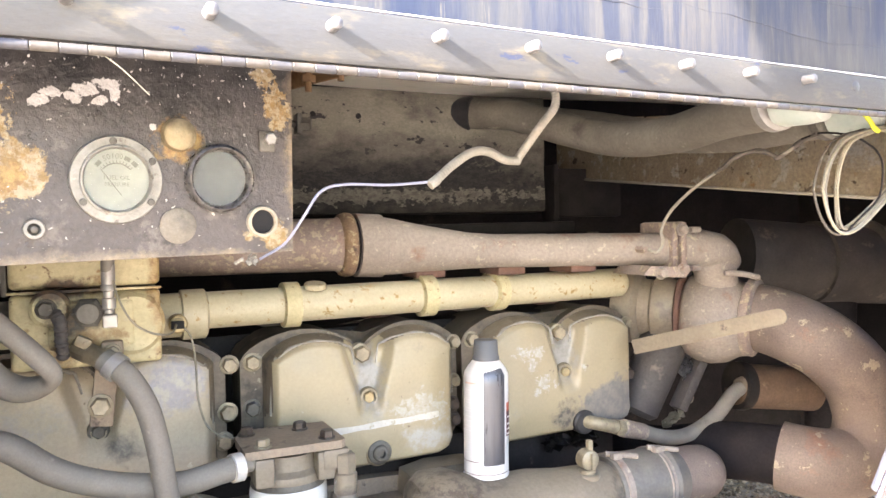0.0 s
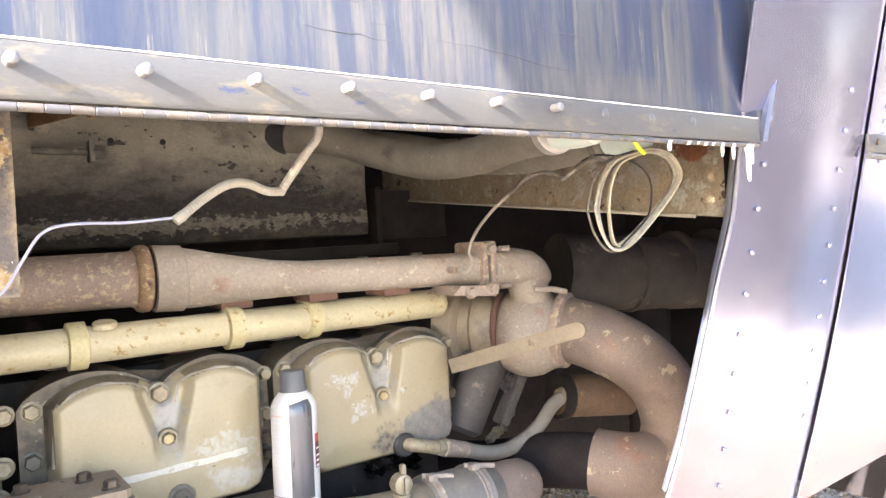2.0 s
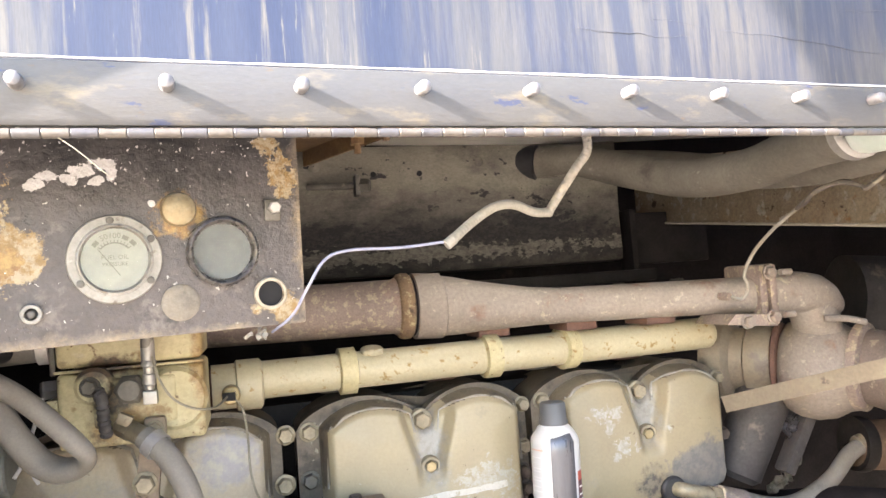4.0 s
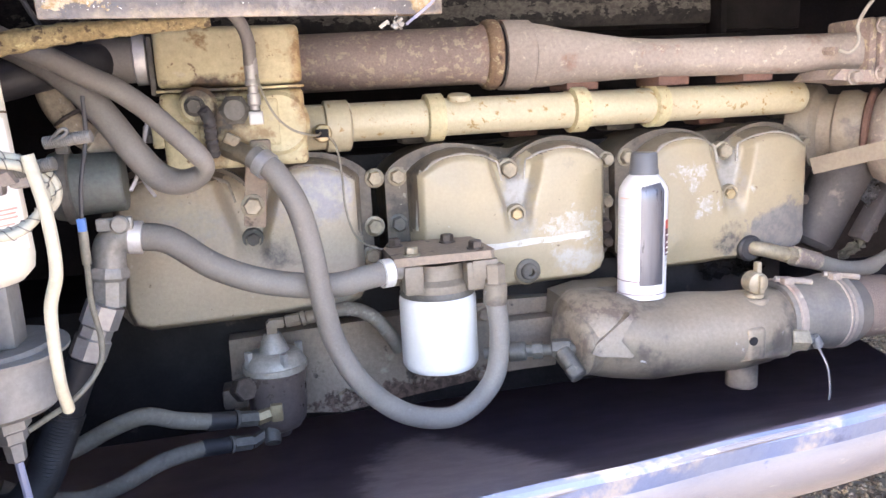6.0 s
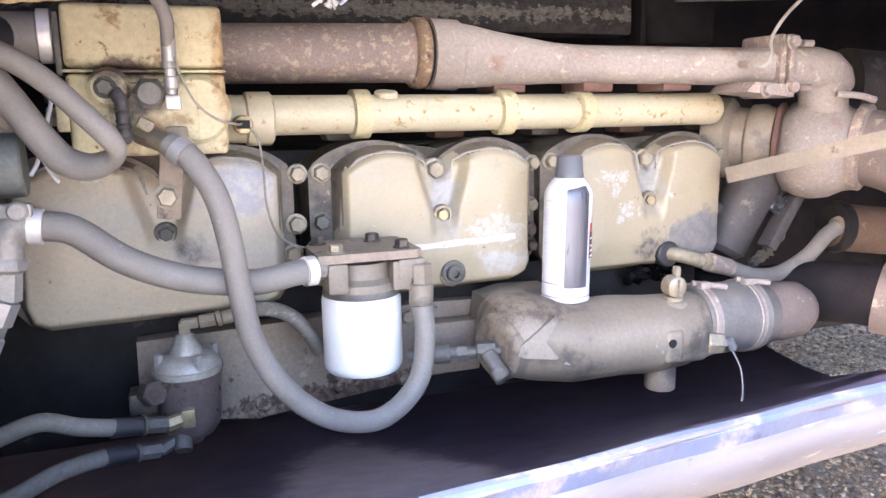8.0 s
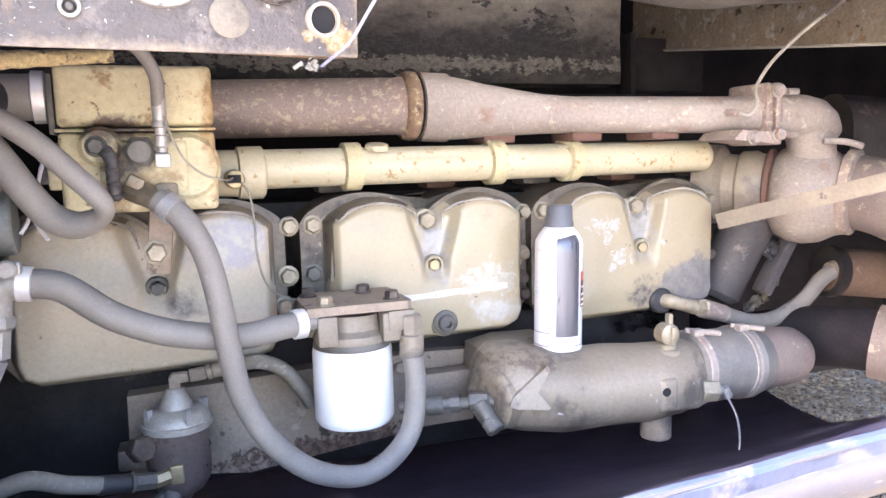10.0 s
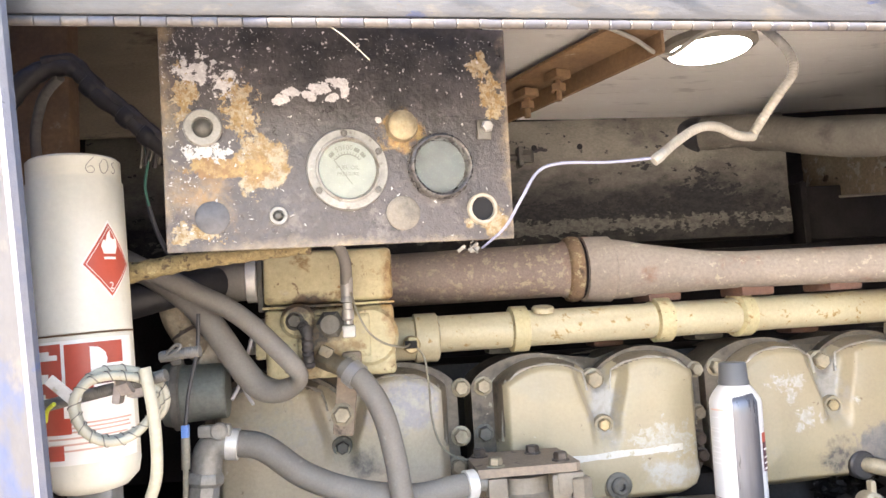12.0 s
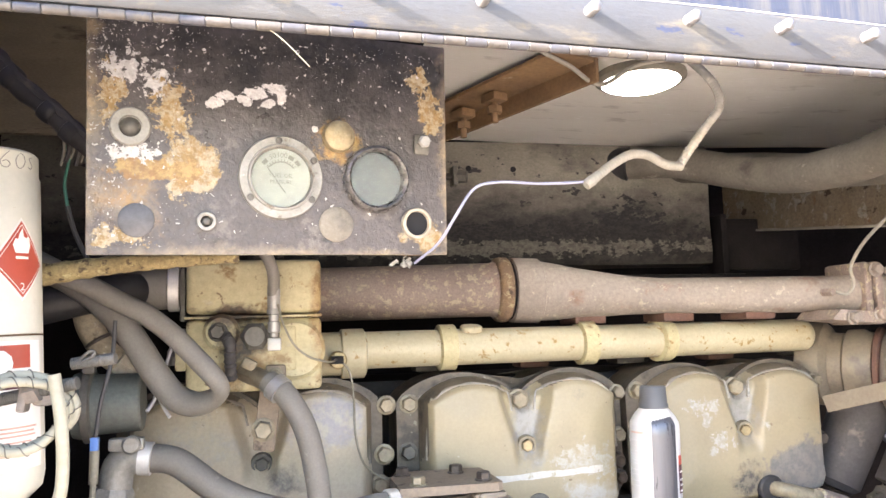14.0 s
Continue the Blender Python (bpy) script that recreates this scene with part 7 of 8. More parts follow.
# grey sleeve at the left of the housing
sl = thing("hose_joint", (-0.11, 0.48, 1.0), "grey rubber joint with a steel band beside the housing", "hose coupling")
bm = B()
cyl(bm, (-0.145, 0.48, 1.022), (-0.083, 0.485, 1.024), 0.0235, n=24, bev=0.003)
part("sleeve", bm, M["rubber"], sl)
bm = B()
lathe(bm, (-0.098, 0.484, 1.0235), (1, 0.08, 0), [(0, 0.024), (0.001, 0.0265), (0.012, 0.0265), (0.013, 0.024)], 24)
part("band", bm, M["clamp"], sl)
bm = B()
box(bm, (-0.079, 0.485, 1.015), (0.006, 0.05, 0.06), 0.002)
part("flange", bm, M["greasy"], sl)
pr = hose("printed_hose", "black rubber hose with faded pale print", [(-0.30, 0.38, 0.985), (-0.22, 0.40, 1.000), (-0.16, 0.43, 1.016), (-0.13, 0.47, 1.022)], 0.019, "black_rubber", 18)
for i in range(6):
    bm = B()
    t = i / 6
    box(bm, Vector((-0.232, 0.3795, 1.000)).lerp(Vector((-0.165, 0.412, 1.017)), t), (0.0045, 0.0012, 0.0065), 0.0, Euler((0, -0.2, 0.35)).to_matrix())
    part("print_bar", bm, M["label_white"], pr)
lag = thing("lagged_pipe", (-0.09, 0.27, 1.02), "thin pipe covered with dusty ochre lagging", "pipe")
bm = B()
tube(bm, [(-0.165, 0.255, 1.022), (-0.113, 0.26, 1.030), (-0.064, 0.265, 1.034), (-0.004, 0.27, 1.038)], 0.0085, 14, 10, lambda t: (1.1 - 0.5 * t) * (1 + 0.08 * math.sin(t * 60)))
part("lagging", bm, M["furry"], lag)
# loose thin wires
wr = thing("sender_wire", (0.1, 0.5, 0.85), "thin dirty wire looping down from a brass sender", "wire")
bm = B()
tube(bm, [(0.027, 0.412, 1.000), (0.033, 0.408, 0.978), (0.044, 0.412, 0.956), (0.060, 0.424, 0.942), (0.077, 0.436, 0.936), (0.088, 0.47, 0.934), (0.096, 0.545, 0.934)], 0.0013, 6)
part("strand", bm, M["wire_white"], wr)
bm = B()
tube(bm, [(0.103, 0.553, 0.932), (0.114, 0.548, 0.915), (0.118, 0.545, 0.88), (0.119, 0.54, 0.84), (0.128, 0.54, 0.805), (0.148, 0.545, 0.786), (0.166, 0.55, 0.780)], 0.0014, 6)
part("strand", bm, M["wire_white"], wr)
bm = B()
box(bm, (0.098, 0.550, 0.933), (0.016, 0.006, 0.010), 0.001)
part("terminal", bm, M["black"], wr)
ww = thing("white_wire_ends", (-0.09, 0.40, 0.90), "two stiff white wire ends behind the hose", "wire")
for pts in ([(-0.085, 0.44, 0.965), (-0.092, 0.43, 0.935), (-0.10, 0.42, 0.905), (-0.106, 0.41, 0.892)], [(-0.098, 0.42, 0.915), (-0.092, 0.41, 0.900), (-0.082, 0.40, 0.886)]):
    bm = B()
    tube(bm, pts, 0.002, 6)
    part("strand", bm, M["drip"], ww)

# ---- fuel filter ----
ff = thing("fuel_filter", (0.222, 0.50, 0.625), "white spin-on fuel filter under a tan bolted head", "fuel filter")
FX, FY = 0.2225, 0.505
bm = B()
lathe(bm, (FX, FY, 0.630), (0, 0, 1), [(0, 0.0), (0.000, 0.036), (0.003, 0.0450), (0.008, 0.0482), (0.012, 0.0487), (0.092, 0.0487), (0.096, 0.0478), (0.098, 0.046)], 44)
part("canister", bm, M["white_paint"], ff, "plain white canister")
bm = B()
lathe(bm, (FX, FY, 0.728), (0, 0, 1), [(0, 0.047), (0.004, 0.0475), (0.008, 0.046)], 40)
part("gasket", bm, M["greasy"], ff)
bm = B()
lathe(bm, (FX, FY, 0.735), (0, 0, 1), [(0, 0.046), (0.006, 0.047), (0.010, 0.046), (0.016, 0.038), (0.034, 0.036)], 40)
box(bm, (FX - 0.037, FY - 0.038, 0.757), (0.024, 0.024, 0.036), 0.005)
box(bm, (FX + 0.040, FY - 0.034, 0.755), (0.024, 0.024, 0.036), 0.005)
box(bm, (FX, FY + 0.03, 0.757), (0.11, 0.05, 0.036), 0.005)
part("head", bm, M["pump"], ff, "cast filter head")
bm = B()
prism(bm, [(-0.060, -0.050), (0.058, -0.050), (0.064, -0.044), (0.060, 0.052), (-0.050, 0.058), (-0.062, 0.02)], lambda a, b, h: Vector((FX + a, FY + b, 0.776 + h)), 0.010)
part("top_plate", bm, M["low_plate"], ff, "tan bracket plate")
for dx, dy in ((-0.036, -0.034), (0.044, -0.030), (0.022, 0.026), (-0.046, 0.030)):
    bolt(ff, (FX + dx, FY + dy, 0.786), (0, 0, 1), 0.0085, 0.009, "dark_bolt" if dy > -0.031 else "bolt")
bm = B()
cyl(bm, (0.155, 0.462, 0.771), (0.190, 0.478, 0.769), 0.011, n=16, bev=0.002)
cyl(bm, (0.176, 0.470, 0.770), (0.186, 0.475, 0.7695), 0.016, n=6)
part("inlet", bm, M["grey_metal"], ff)
bm = B()
box(bm, (0.274, 0.472, 0.762), (0.034, 0.030, 0.026), 0.005)
cyl(bm, (0.286, 0.462, 0.768), (0.286, 0.461, 0.742), 0.0132, n=6, bev=0.002)
cyl(bm, (0.286, 0.461, 0.744), (0.285, 0.460, 0.716), 0.0148, n=18, bev=0.002)
part("outlet_elbow", bm, M["pump"], ff)

# ---- water separator ----
ws = thing("water_separator", (0.014, 0.53, 0.556), "round water separator with a grey domed head and brown bowl", "water separator")
WX, WY = 0.015, 0.535
bm = B()
lathe(bm, (WX, WY, 0.556), (0, 0, 1), [(0, 0), (0, 0.012), (0.006, 0.014), (0.012, 0.026), (0.022, 0.033), (0.040, 0.036), (0.085, 0.0375), (0.088, 0.038)], 36)
part("bowl", bm, M["bowl"], ws, "brown stained bowl")
bm = B()
lathe(bm, (WX, WY, 0.643), (0, 0, 1), [(0, 0.0370), (0.002, 0.0405), (0.009, 0.0405), (0.010, 0.0385), (0.013, 0.0375), (0.020, 0.0335), (0.024, 0.0285), (0.0255, 0.0195), (0.030, 0.0175), (0.046, 0.0110), (0.048, 0.009)], 36)
part("head", bm, M["grey_metal"], ws, "grey domed head")
for a in (200, 290, 20, 110):
    bm = B()
    cyl(bm, (WX + 0.033 * math.cos(radians(a)), WY + 0.033 * math.sin(radians(a)), 0.652), (WX + 0.033 * math.cos(radians(a)), WY + 0.033 * math.sin(radians(a)), 0.672), 0.0055, n=6)
    part("bolt", bm, M["steel"], ws)
bm = B()
box(bm, (WX, WY, 0.697), (0.013, 0.013, 0.018), 0.003)
box(bm, (WX + 0.006, WY - 0.001, 0.703), (0.020, 0.012, 0.012), 0.003)
cyl(bm, (WX + 0.017, WY - 0.002, 0.704), (WX + 0.036, WY - 0.003, 0.706), 0.0082, n=6, bev=0.001)
cyl(bm, (WX + 0.037, WY - 0.004, 0.706), (WX + 0.042, WY - 0.004, 0.707), 0.0095, n=14)
cyl(bm, (WX + 0.042, WY - 0.005, 0.707), (WX + 0.072, WY - 0.006, 0.711), 0.0085, n=14, bev=0.002)
part("outlet_elbow", bm, M["pump"], ws, "tan elbow fitting")
bm = B()
tube(bm, [(WX + 0.070, WY - 0.006, 0.712), (0.115, 0.53, 0.712), (0.142, 0.535, 0.697), (0.163, 0.54, 0.670), (0.176, 0.55, 0.645)], 0.0092, 12)
part("outlet_hose", bm, M["rubber_tan"], ws, "tan rubber hose")
bm = B()
box(bm, (-0.036, 0.53, 0.618), (0.030, 0.035, 0.026), 0.005)
cyl(bm, (-0.030, 0.515, 0.630), (-0.020, 0.50, 0.634), 0.0155, n=6, bev=0.002)
part("side_valve", bm, M["dark_bolt"], ws)
bm = B()
cyl(bm, (0.010, 0.502, 0.600), (-0.012, 0.492, 0.598), 0.0085, n=6)
box(bm, (0.012, 0.498, 0.601), (0.015, 0.014, 0.022), 0.003)
part("brass_elbow", bm, M["brass"], ws, "dull brass elbow")
bm = B()
cyl(bm, (0.000, 0.515, 0.570), (-0.022, 0.50, 0.564), 0.0075, n=6)
cyl(bm, (0.004, 0.512, 0.573), (0.004, 0.500, 0.560), 0.010, n=12)
part("drain_elbow", bm, M["greasy"], ws)
for nm, pts, f0, f1 in (("supply_hose", [(-0.24, 0.44, 0.605), (-0.205, 0.445, 0.612), (-0.165, 0.45, 0.628), (-0.130, 0.455, 0.635), (-0.098, 0.462, 0.622), (-0.064, 0.47, 0.612)], (-0.068, 0.47, 0.612), (-0.012, 0.492, 0.599)),
                        ("return_hose", [(-0.275, 0.42, 0.59), (-0.245, 0.43, 0.568), (-0.205, 0.44, 0.554), (-0.165, 0.447, 0.560), (-0.120, 0.46, 0.575), (-0.075, 0.475, 0.578)], (-0.078, 0.475, 0.578), (-0.022, 0.50, 0.566))):
    h = thing(nm, pts[2], "dusty grey braided hose with a dark crimp fitting", "hose", "hoses of the water separator")
    bm = B()
    tube(bm, pts, 0.0098, 12)
    part("hose", bm, M["rubber_tan"], h)
    f0, f1 = Vector(f0), Vector(f1)
    bm = B()
    cyl(bm, f0, f0.lerp(f1, 0.55), 0.0108, 0.0104, 14, 0.001)
    part("ferrule", bm, M["black_rubber"], h)
    bm = B()
    cyl(bm, f0.lerp(f1, 0.56), f0.lerp(f1, 0.62), 0.0112, n=14)
    cyl(bm, f0.lerp(f1, 0.64), f1, 0.0095, n=6)
    part("swivel_nut", bm, M["greasy"], h)

# ---- spray can standing on the pump ----
can = thing("spray_can", (0.513, 0.520, 0.6875), "white spray can with a dark silver panel and grey cap", "spray can")
CX, CYc, CB = 0.5125, 0.520, 0.6875
bm = B()
lathe(bm, (CX, CYc, CB), (0.02, 0, 1), [(0, 0.0), (0, 0.0290), (0.0015, 0.0325), (0.004, 0.0335), (0.007, 0.0325), (0.145, 0.0325), (0.150, 0.0315), (0.158, 0.027), (0.166, 0.0205), (0.168, 0.0185)], 44)
part("body", bm, M["can_white"], can, "white printed body")
bm = B()
lathe(bm, (CX + 0.0033, CYc, CB + 0.167), (0.02, 0, 1), [(0, 0.0180), (0.001, 0.0195), (0.006, 0.0195), (0.008, 0.0182), (0.028, 0.0172), (0.030, 0.0155), (0.0305, 0)], 36)
part("cap", bm, M["can_grey"], can, "dark grey plastic cap")


def on_can(a, h, out=0.0006):
    r = 0.0325 + out
    if h > 0.148:
        r -= (h - 0.148) * 0.62
    return Vector((CX + 0.02 * h + r * math.sin(radians(a)), CYc - r * math.cos(radians(a)), CB + h))


def can_decal(name, m_, a0_, a1_, hs, label="", out=0.0006):
    bm = B()
    loft(bm, [[on_can(a0_ + (a1_ - a0_) * i / 10, h, out) for i in range(11)] for h in hs])
    part(name, bm, M[m_], can, label)


can_decal("front_panel", "can_silver", -33, 26, (0.022, 0.05, 0.09, 0.135, 0.148, 0.158), "tall dark silver panel")
can_decal("side_mark", "label_dark", 34, 56, (0.060, 0.096))
can_decal("side_mark", "label_red", 34, 56, (0.096, 0.108))
for h in (0.062, 0.069, 0.076, 0.086):
    can_decal("text_bar", "label_white", 37, 53, (h, h + 0.0025), "", 0.001)
for i, h in enumerate((0.128, 0.114, 0.110, 0.102, 0.098, 0.090, 0.084, 0.076, 0.070)):
    can_decal("text_bar", "can_text", -98, -44 - (i % 3) * 9, (h, h + 0.0016))
can_decal("text_bar", "label_pale", -90, -52, (0.1375, 0.1395))
can_decal("band", "label_dark", -105, -34, (0.0265, 0.0275))
can_decal("band", "label_dark", -105, 60, (0.0085, 0.0095))

# ---- conduit and wires in the upper bay ----
con = thing("lamp_conduit", (0.33, 0.15, 1.08), "dirty white corrugated conduit with a pale blue wire", "conduit")
CP = [(0.291, 0.160, 1.088), (0.314, 0.170, 1.104), (0.336, 0.178, 1.1155), (0.356, 0.185, 1.1175), (0.378, 0.193, 1.111), (0.396, 0.198, 1.1105)]
CP2 = [(0.393, 0.199, 1.109), (0.404, 0.194, 1.126), (0.417, 0.186, 1.146), (0.429, 0.182, 1.163), (0.430, 0.186, 1.182), (0.424, 0.200, 1.205), (0.430, 0.26, 1.25), (0.44, 0.34, 1.295)]
for cp in (CP, CP2):
    bm = B()
    tube(bm, curve_points(cp, 40), 0.0041, 12, 1, lambda t: 1.0 + 0.05 * math.sin(t * 2 * math.pi * 45), False)
    part("sleeve", bm, M["conduit"], con)
bm = B()
lathe(bm, (0.285, 0.158, 1.084), (0.8, 0, 0.55), [(0, 0.0044), (0.008, 0.0047), (0.009, 0.0043)], 12)
part("end_sleeve", bm, M["conduit"], con)
bm = B()
tube(bm, [(0.291, 0.160, 1.0875), (0.247, 0.154, 1.084), (0.206, 0.15, 1.084), (0.186, 0.15, 1.078), (0.172, 0.152, 1.058), (0.160, 0.17, 1.037), (0.145, 0.20, 1.024)], 0.0012, 8)
part("wire", bm, M["blue_wire"], con, "pale blue wire")
tw = thing("thermocouple_wire", (0.80, 0.35, 1.08), "grey braided wire taped to dark leads above the manifold", "wire")
bm = B()
tube(bm, [(0.809, 0.517, 1.005), (0.815, 0.505, 1.001), (0.822, 0.500, 1.010), (0.820, 0.495, 1.022), (0.813, 0.490, 1.038), (0.817, 0.470, 1.067), (0.808, 0.42, 1.092), (0.802, 0.38, 1.108), (0.790, 0.333, 1.121)], 0.0024, 8)
part("braid", bm, M["conduit"], tw)
bm = B()
tube(bm, [(0.796, 0.355, 1.115), (0.789, 0.33, 1.122), (0.791, 0.32, 1.130), (0.800, 0.31, 1.136), (0.812, 0.295, 1.139), (0.823, 0.28, 1.132), (0.826, 0.275, 1.129), (0.834, 0.26, 1.139), (0.837, 0.245, 1.148), (0.832, 0.22, 1.153)], 0.0030, 8, 8, lambda t: 0.85 + 0.35 * math.sin(t * 17) ** 2)
part("taped_joint", bm, M["wire_dark"], tw, "frayed grey tape over the joint")
bm = B()
tube(bm, [(0.834, 0.245, 1.149), (0.833, 0.215, 1.153), (0.846, 0.185, 1.146), (0.868, 0.175, 1.133), (0.878, 0.17, 1.117), (0.880, 0.17, 1.097), (0.866, 0.165, 1.071), (0.838, 0.165, 1.050), (0.815, 0.165, 1.034)], 0.0013, 8, 6)
part("dark_lead", bm, M["dim_grime"], tw, "thin black lead")
cc = thing("cable_coil", (0.83, 0.165, 1.03), "hanging coil of dirty cream cable tied with a yellow tie", "cable")
COIL = [(0.777, 1.080), (0.784, 1.055), (0.797, 1.036), (0.813, 1.030), (0.838, 1.039), (0.878, 1.068), (0.916, 1.101), (0.929, 1.123), (0.914, 1.146), (0.881, 1.156), (0.847, 1.150), (0.814, 1.139), (0.789, 1.112)]
crnd = random.Random(4)
for k, (slack, material) in enumerate(((0.0, "wire_white"), (0.022, "wire_white"), (0.003, "wire_grey"), (0.010, "wire_grey"), (0.026, "wire_white"), (-0.003, "wire_dark"))):
    bm = B()
    pts = []
    ph = crnd.uniform(0, 6.28)
    for i, (x, z) in enumerate(COIL + COIL[:1]):
        a = 2 * math.pi * i / len(COIL)
        wide = 1 - slack / 0.075 * (0.5 + 0.5 * math.cos(a)) ** 2 - 0.02 * math.sin(a + ph)
        x, z = 0.862 + (x - 0.862) * wide, 1.098 + (z - 1.098) * (1 - 0.25 * slack / 0.075) + 0.0014 * math.sin(2 * a + ph)
        pts.append((x, 0.166 + 0.0022 * k + 0.004 * math.sin(a + ph), z))
    tube(bm, pts, 0.0016, 7, 4)
    part("turn", bm, M[material], cc)
bm = B()
tube(bm, [(0.833, 0.166, 1.178), (0.838, 0.163, 1.170), (0.846, 0.161, 1.161), (0.852, 0.160, 1.153), (0.862, 0.162, 1.149)], 0.0030, 8)
part("tie", bm, M["yellow_tie"], cc, "bright yellow tie")
# large coolant hoses
bh = thing("large_hose", (0.75, 0.6, 1.20), "large dusty tan rubber hose sagging along the bay", "hose", "large hoses in the bay")
HP = [(0.655, 0.862, 1.268), (0.667, 0.85, 1.266), (0.718, 0.78, 1.255), (0.758, 0.68, 1.218), (0.785, 0.56, 1.186), (0.797, 0.44, 1.179), (0.790, 0.33, 1.187), (0.778, 0.238, 1.186)]
bm = B()
tube(bm, HP, 0.0285, 22, 8)
part("hose", bm, M["rubber_tan"], bh)
bm = B()
lathe(bm, (0.655, 0.862, 1.268), (0.7, -0.6, -0.1), [(-0.02, 0.034), (0.012, 0.034), (0.014, 0.029)], 24)
part("collar", bm, M["black_rubber"], bh)
bm = B()
lathe(bm, HP[-1], (-0.15, -1, 0.05), [(-0.004, 0.029), (-0.003, 0.031), (0.010, 0.031), (0.011, 0.029)], 26)
part("hose_clamp", bm, M["steel"], bh, "steel worm clamp")
bm = B()
lathe(bm, Vector(HP[-1]) + Vector((0, -0.006, 0)), (0.25, -1, 0.05), [(0, 0.025), (0.01, 0.027), (0.035, 0.029), (0.055, 0.028), (0.06, 0.02)], 24)
part("plastic_end", bm, M["bulb_glass"], bh, "milky green plastic pipe end")
bh2 = thing("large_hose", (0.85, 0.6, 1.18), "second large tan hose behind the first, with a milky end", "hose", "large hoses in the bay")
bm = B()
tube(bm, [(0.76, 0.86, 1.262), (0.83, 0.72, 1.232), (0.868, 0.58, 1.198), (0.880, 0.42, 1.178), (0.876, 0.30, 1.178), (0.868, 0.235, 1.178)], 0.0275, 20, 7)
part("hose", bm, M["rubber_tan"], bh2)
bm = B()
lathe(bm, (0.868, 0.24, 1.178), (-0.1, -1, 0.02), [(0, 0.028), (0.001, 0.031), (0.014, 0.031), (0.015, 0.028)], 24)
part("hose_clamp", bm, M["greasy"], bh2)
bm = B()
lathe(bm, (0.867, 0.225, 1.178), (0.2, -1, 0.03), [(0, 0.026), (0.015, 0.028), (0.05, 0.028), (0.055, 0.02)], 24)
part("plastic_end", bm, M["bulb_glass"], bh2, "milky green plastic pipe end")
# harness and post in the dark corner
hb = thing("wiring_harness", (-0.19, 0.27, 1.13), "black taped wiring harness sagging behind the panel", "harness")
bm = B()
HARNESS = [(-0.285, 0.25, 1.12), (-0.268, 0.255, 1.168), (-0.252, 0.258, 1.196), (-0.235, 0.26, 1.210), (-0.212, 0.26, 1.213), (-0.199, 0.26, 1.203), (-0.187, 0.26, 1.187), (-0.161, 0.26, 1.164), (-0.135, 0.26, 1.139), (-0.10, 0.26, 1.11)]
tube(bm, HARNESS, 0.0088, 12, 10, lambda t: 1 + 0.07 * math.sin(t * 31) + 0.05 * math.sin(t * 83))
part("main_branch", bm, M["wrap"], hb)
bm = B()
tube(bm, [(p[0] + 0.002, p[1] - 0.006, p[2] + 0.0065) for p in HARNESS[3:]], 0.0038, 8, 8, lambda t: 1 + 0.15 * math.sin(t * 45))
part("upper_strand", bm, M["dull_grime"], hb, "dusty strand along the top")
for k, (x, z) in enumerate(((-0.197, 1.198), (-0.166, 1.169), (-0.148, 1.151))):
    bm = B()
    lathe(bm, (x, 0.26, z), (0.66, 0, -0.62), [(0, 0.0090), (0.001, 0.0106), (0.007, 0.0110), (0.012, 0.0100), (0.013, 0.0090)], 14)
    part("tape_turn", bm, M["black_rubber"], hb, "loose turn of black tape")
bm = B()
tube(bm, [(-0.222, 0.265, 1.205), (-0.236, 0.275, 1.197), (-0.245, 0.28, 1.185), (-0.250, 0.28, 1.159), (-0.249, 0.28, 1.136), (-0.245, 0.28, 1.10)], 0.0045, 10)
part("branch", bm, M["rubber"], hb)
bm = B()
tube(bm, [(-0.150, 0.27, 1.138), (-0.151, 0.28, 1.127), (-0.154, 0.28, 1.105), (-0.151, 0.28, 1.085)], 0.0014, 6)
part("wire", bm, M["green_wire"], hb, "green wire")
bm = B()
tube(bm, [(-0.151, 0.28, 1.085), (-0.147, 0.28, 1.070), (-0.143, 0.28, 1.058), (-0.13, 0.28, 1.03)], 0.0022, 6)
part("wire", bm, M["dark_wire"], hb, "dark taped wire")
for k in range(5):
    bm = B()
    x = -0.152 + 0.004 * k
    tube(bm, [(x, 0.262, 1.146 - 0.002 * k), (x + 0.002, 0.262, 1.132), (x - 0.001, 0.264, 1.118 + 0.003 * (k % 3))], 0.0012 + 0.0006 * (k % 2), 6)
    part("frayed_end", bm, M["dull_grime" if k % 2 else "rubber_tan"], hb, "frayed wire end")
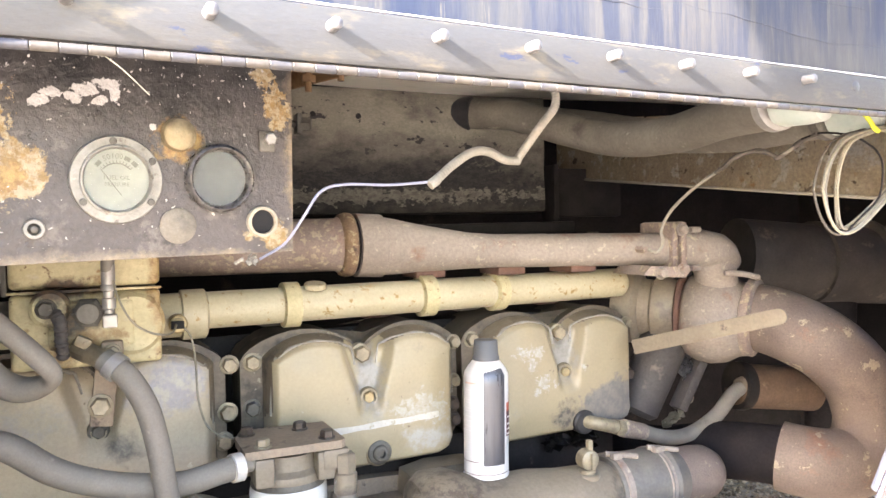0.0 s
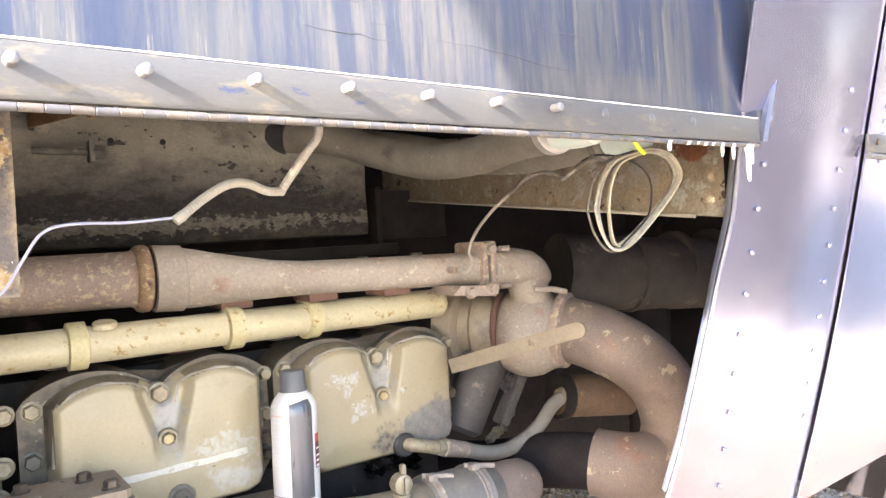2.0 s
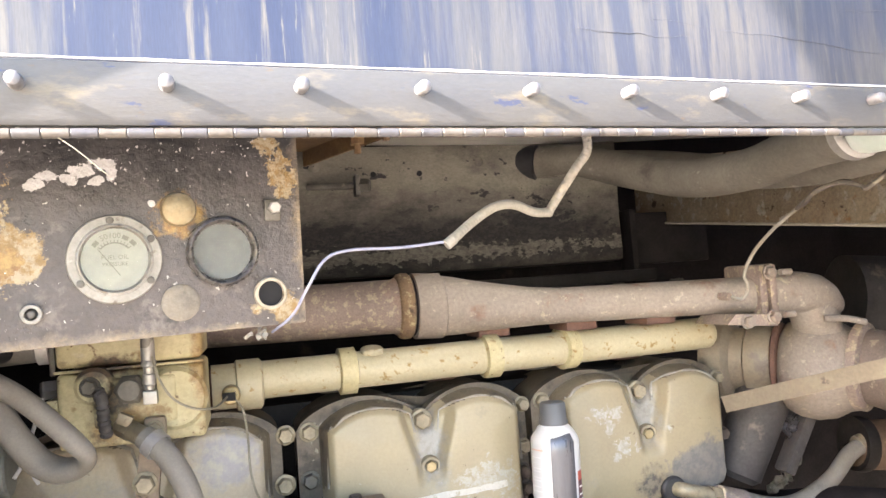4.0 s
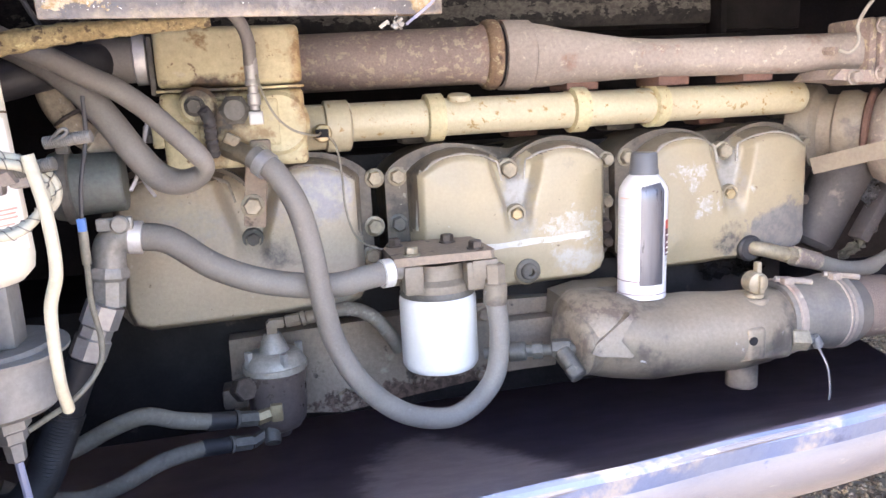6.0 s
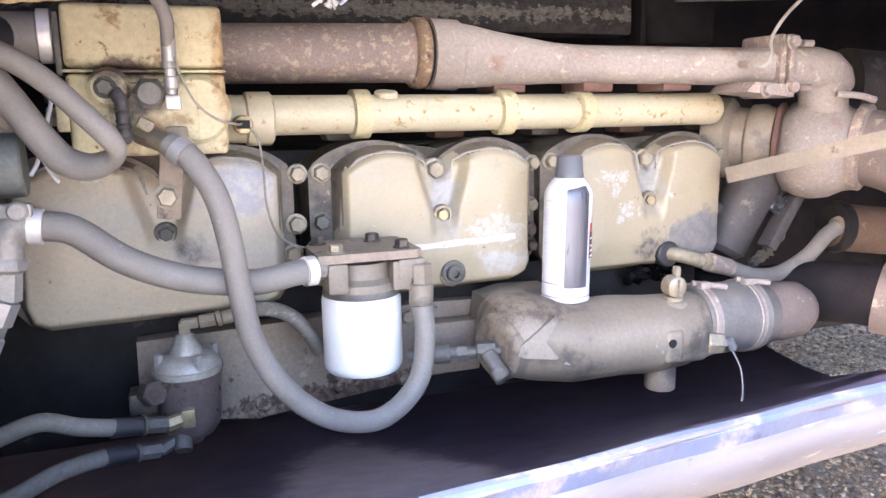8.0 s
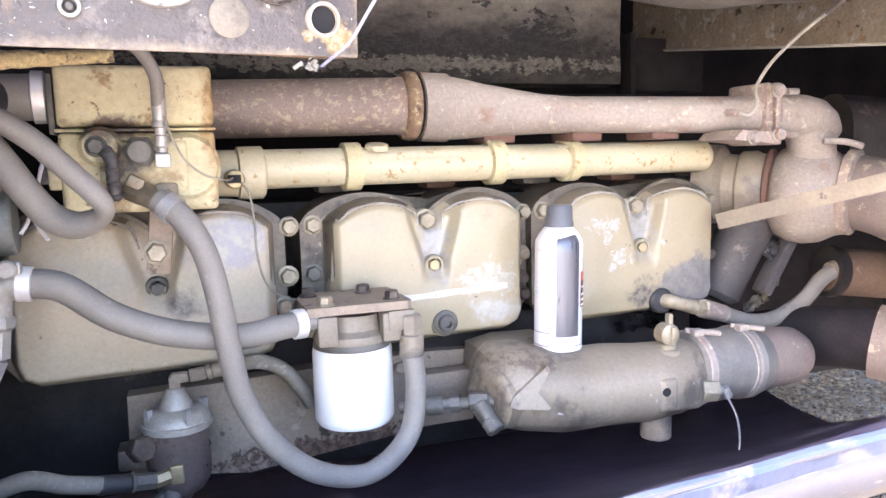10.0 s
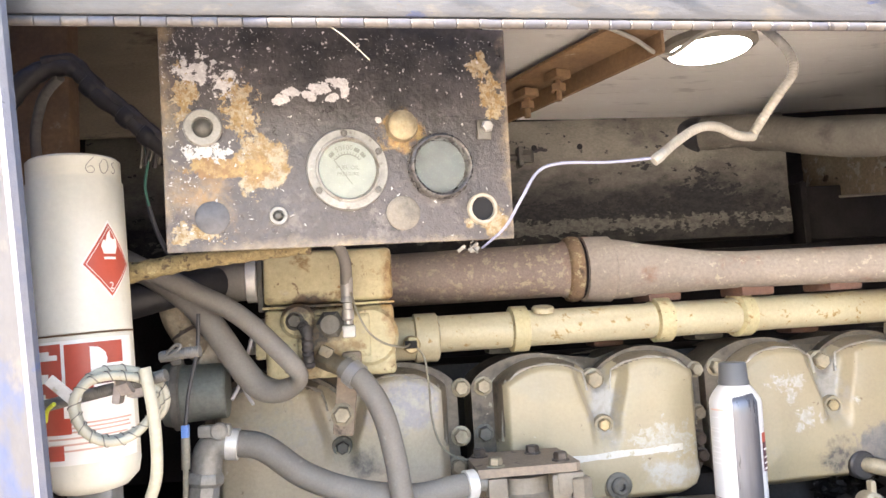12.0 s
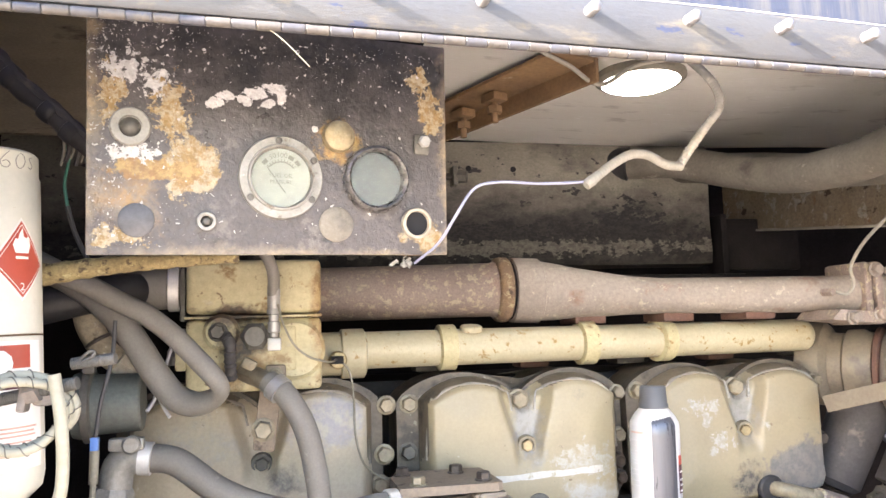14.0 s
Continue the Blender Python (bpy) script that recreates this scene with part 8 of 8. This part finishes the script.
single("bay_post", box(B(), (-0.290, 0.40, 1.10), (0.06, 0.03, 0.56), 0.003), M["brown_rust"], "brown rusted upright post in the bay corner", "post")
single("bay_board", box(B(), (-0.30, 0.72, 1.36), (0.55, 0.01, 0.19), 0.002), M["brown_board"], "dirty brown board high in the bay corner", "board")


# ---- loose stones of the gravel ----
def stones(name, x0, x1, y0, y1, count, lo, hi, label):
    rnd = random.Random(11)
    ico = [(0, 0, 1), (0.89, 0, 0.45), (0.28, 0.85, 0.45), (-0.72, 0.53, 0.45), (-0.72, -0.53, 0.45), (0.28, -0.85, 0.45), (0.72, 0.53, -0.45), (-0.28, 0.85, -0.45), (-0.89, 0, -0.45), (-0.28, -0.85, -0.45), (0.72, -0.53, -0.45), (0, 0, -1)]
    tri = [(0, 1, 2), (0, 2, 3), (0, 3, 4), (0, 4, 5), (0, 5, 1), (1, 6, 2), (2, 7, 3), (3, 8, 4), (4, 9, 5), (5, 10, 1), (6, 7, 2), (7, 8, 3), (8, 9, 4), (9, 10, 5), (10, 6, 1), (11, 7, 6), (11, 8, 7), (11, 9, 8), (11, 10, 9), (11, 6, 10)]
    vs, fs = [], []
    for _ in range(count):
        s = lo + (hi - lo) * rnd.random() ** 2.5
        c = (rnd.uniform(x0, x1), rnd.uniform(y0, y1))
        a = rnd.uniform(0, 6.28)
        sx, sy, sz = s * rnd.uniform(0.8, 1.3), s * rnd.uniform(0.7, 1.1), s * rnd.uniform(0.45, 0.8)
        b = len(vs)
        for x, y, z in ico:
            k = rnd.uniform(0.78, 1.15)
            x, y = x * sx * k, y * sy * k
            vs.append((c[0] + x * math.cos(a) - y * math.sin(a), c[1] + x * math.sin(a) + y * math.cos(a), z * sz * k + sz * 0.45))
        fs += [(p + b, q + b, r + b) for p, q, r in tri]
    me = bpy.data.meshes.new(name)
    me.from_pydata(vs, [], fs)
    me.materials.append(M["stone"])
    return tagged(new(name, me), label, "gravel", kind="stuff")


stones("gravel_stones", 0.45, 3.3, -0.5, 2.5, 84000, 0.0028, 0.0105, "loose brown, grey and pale gravel stones on the ground")
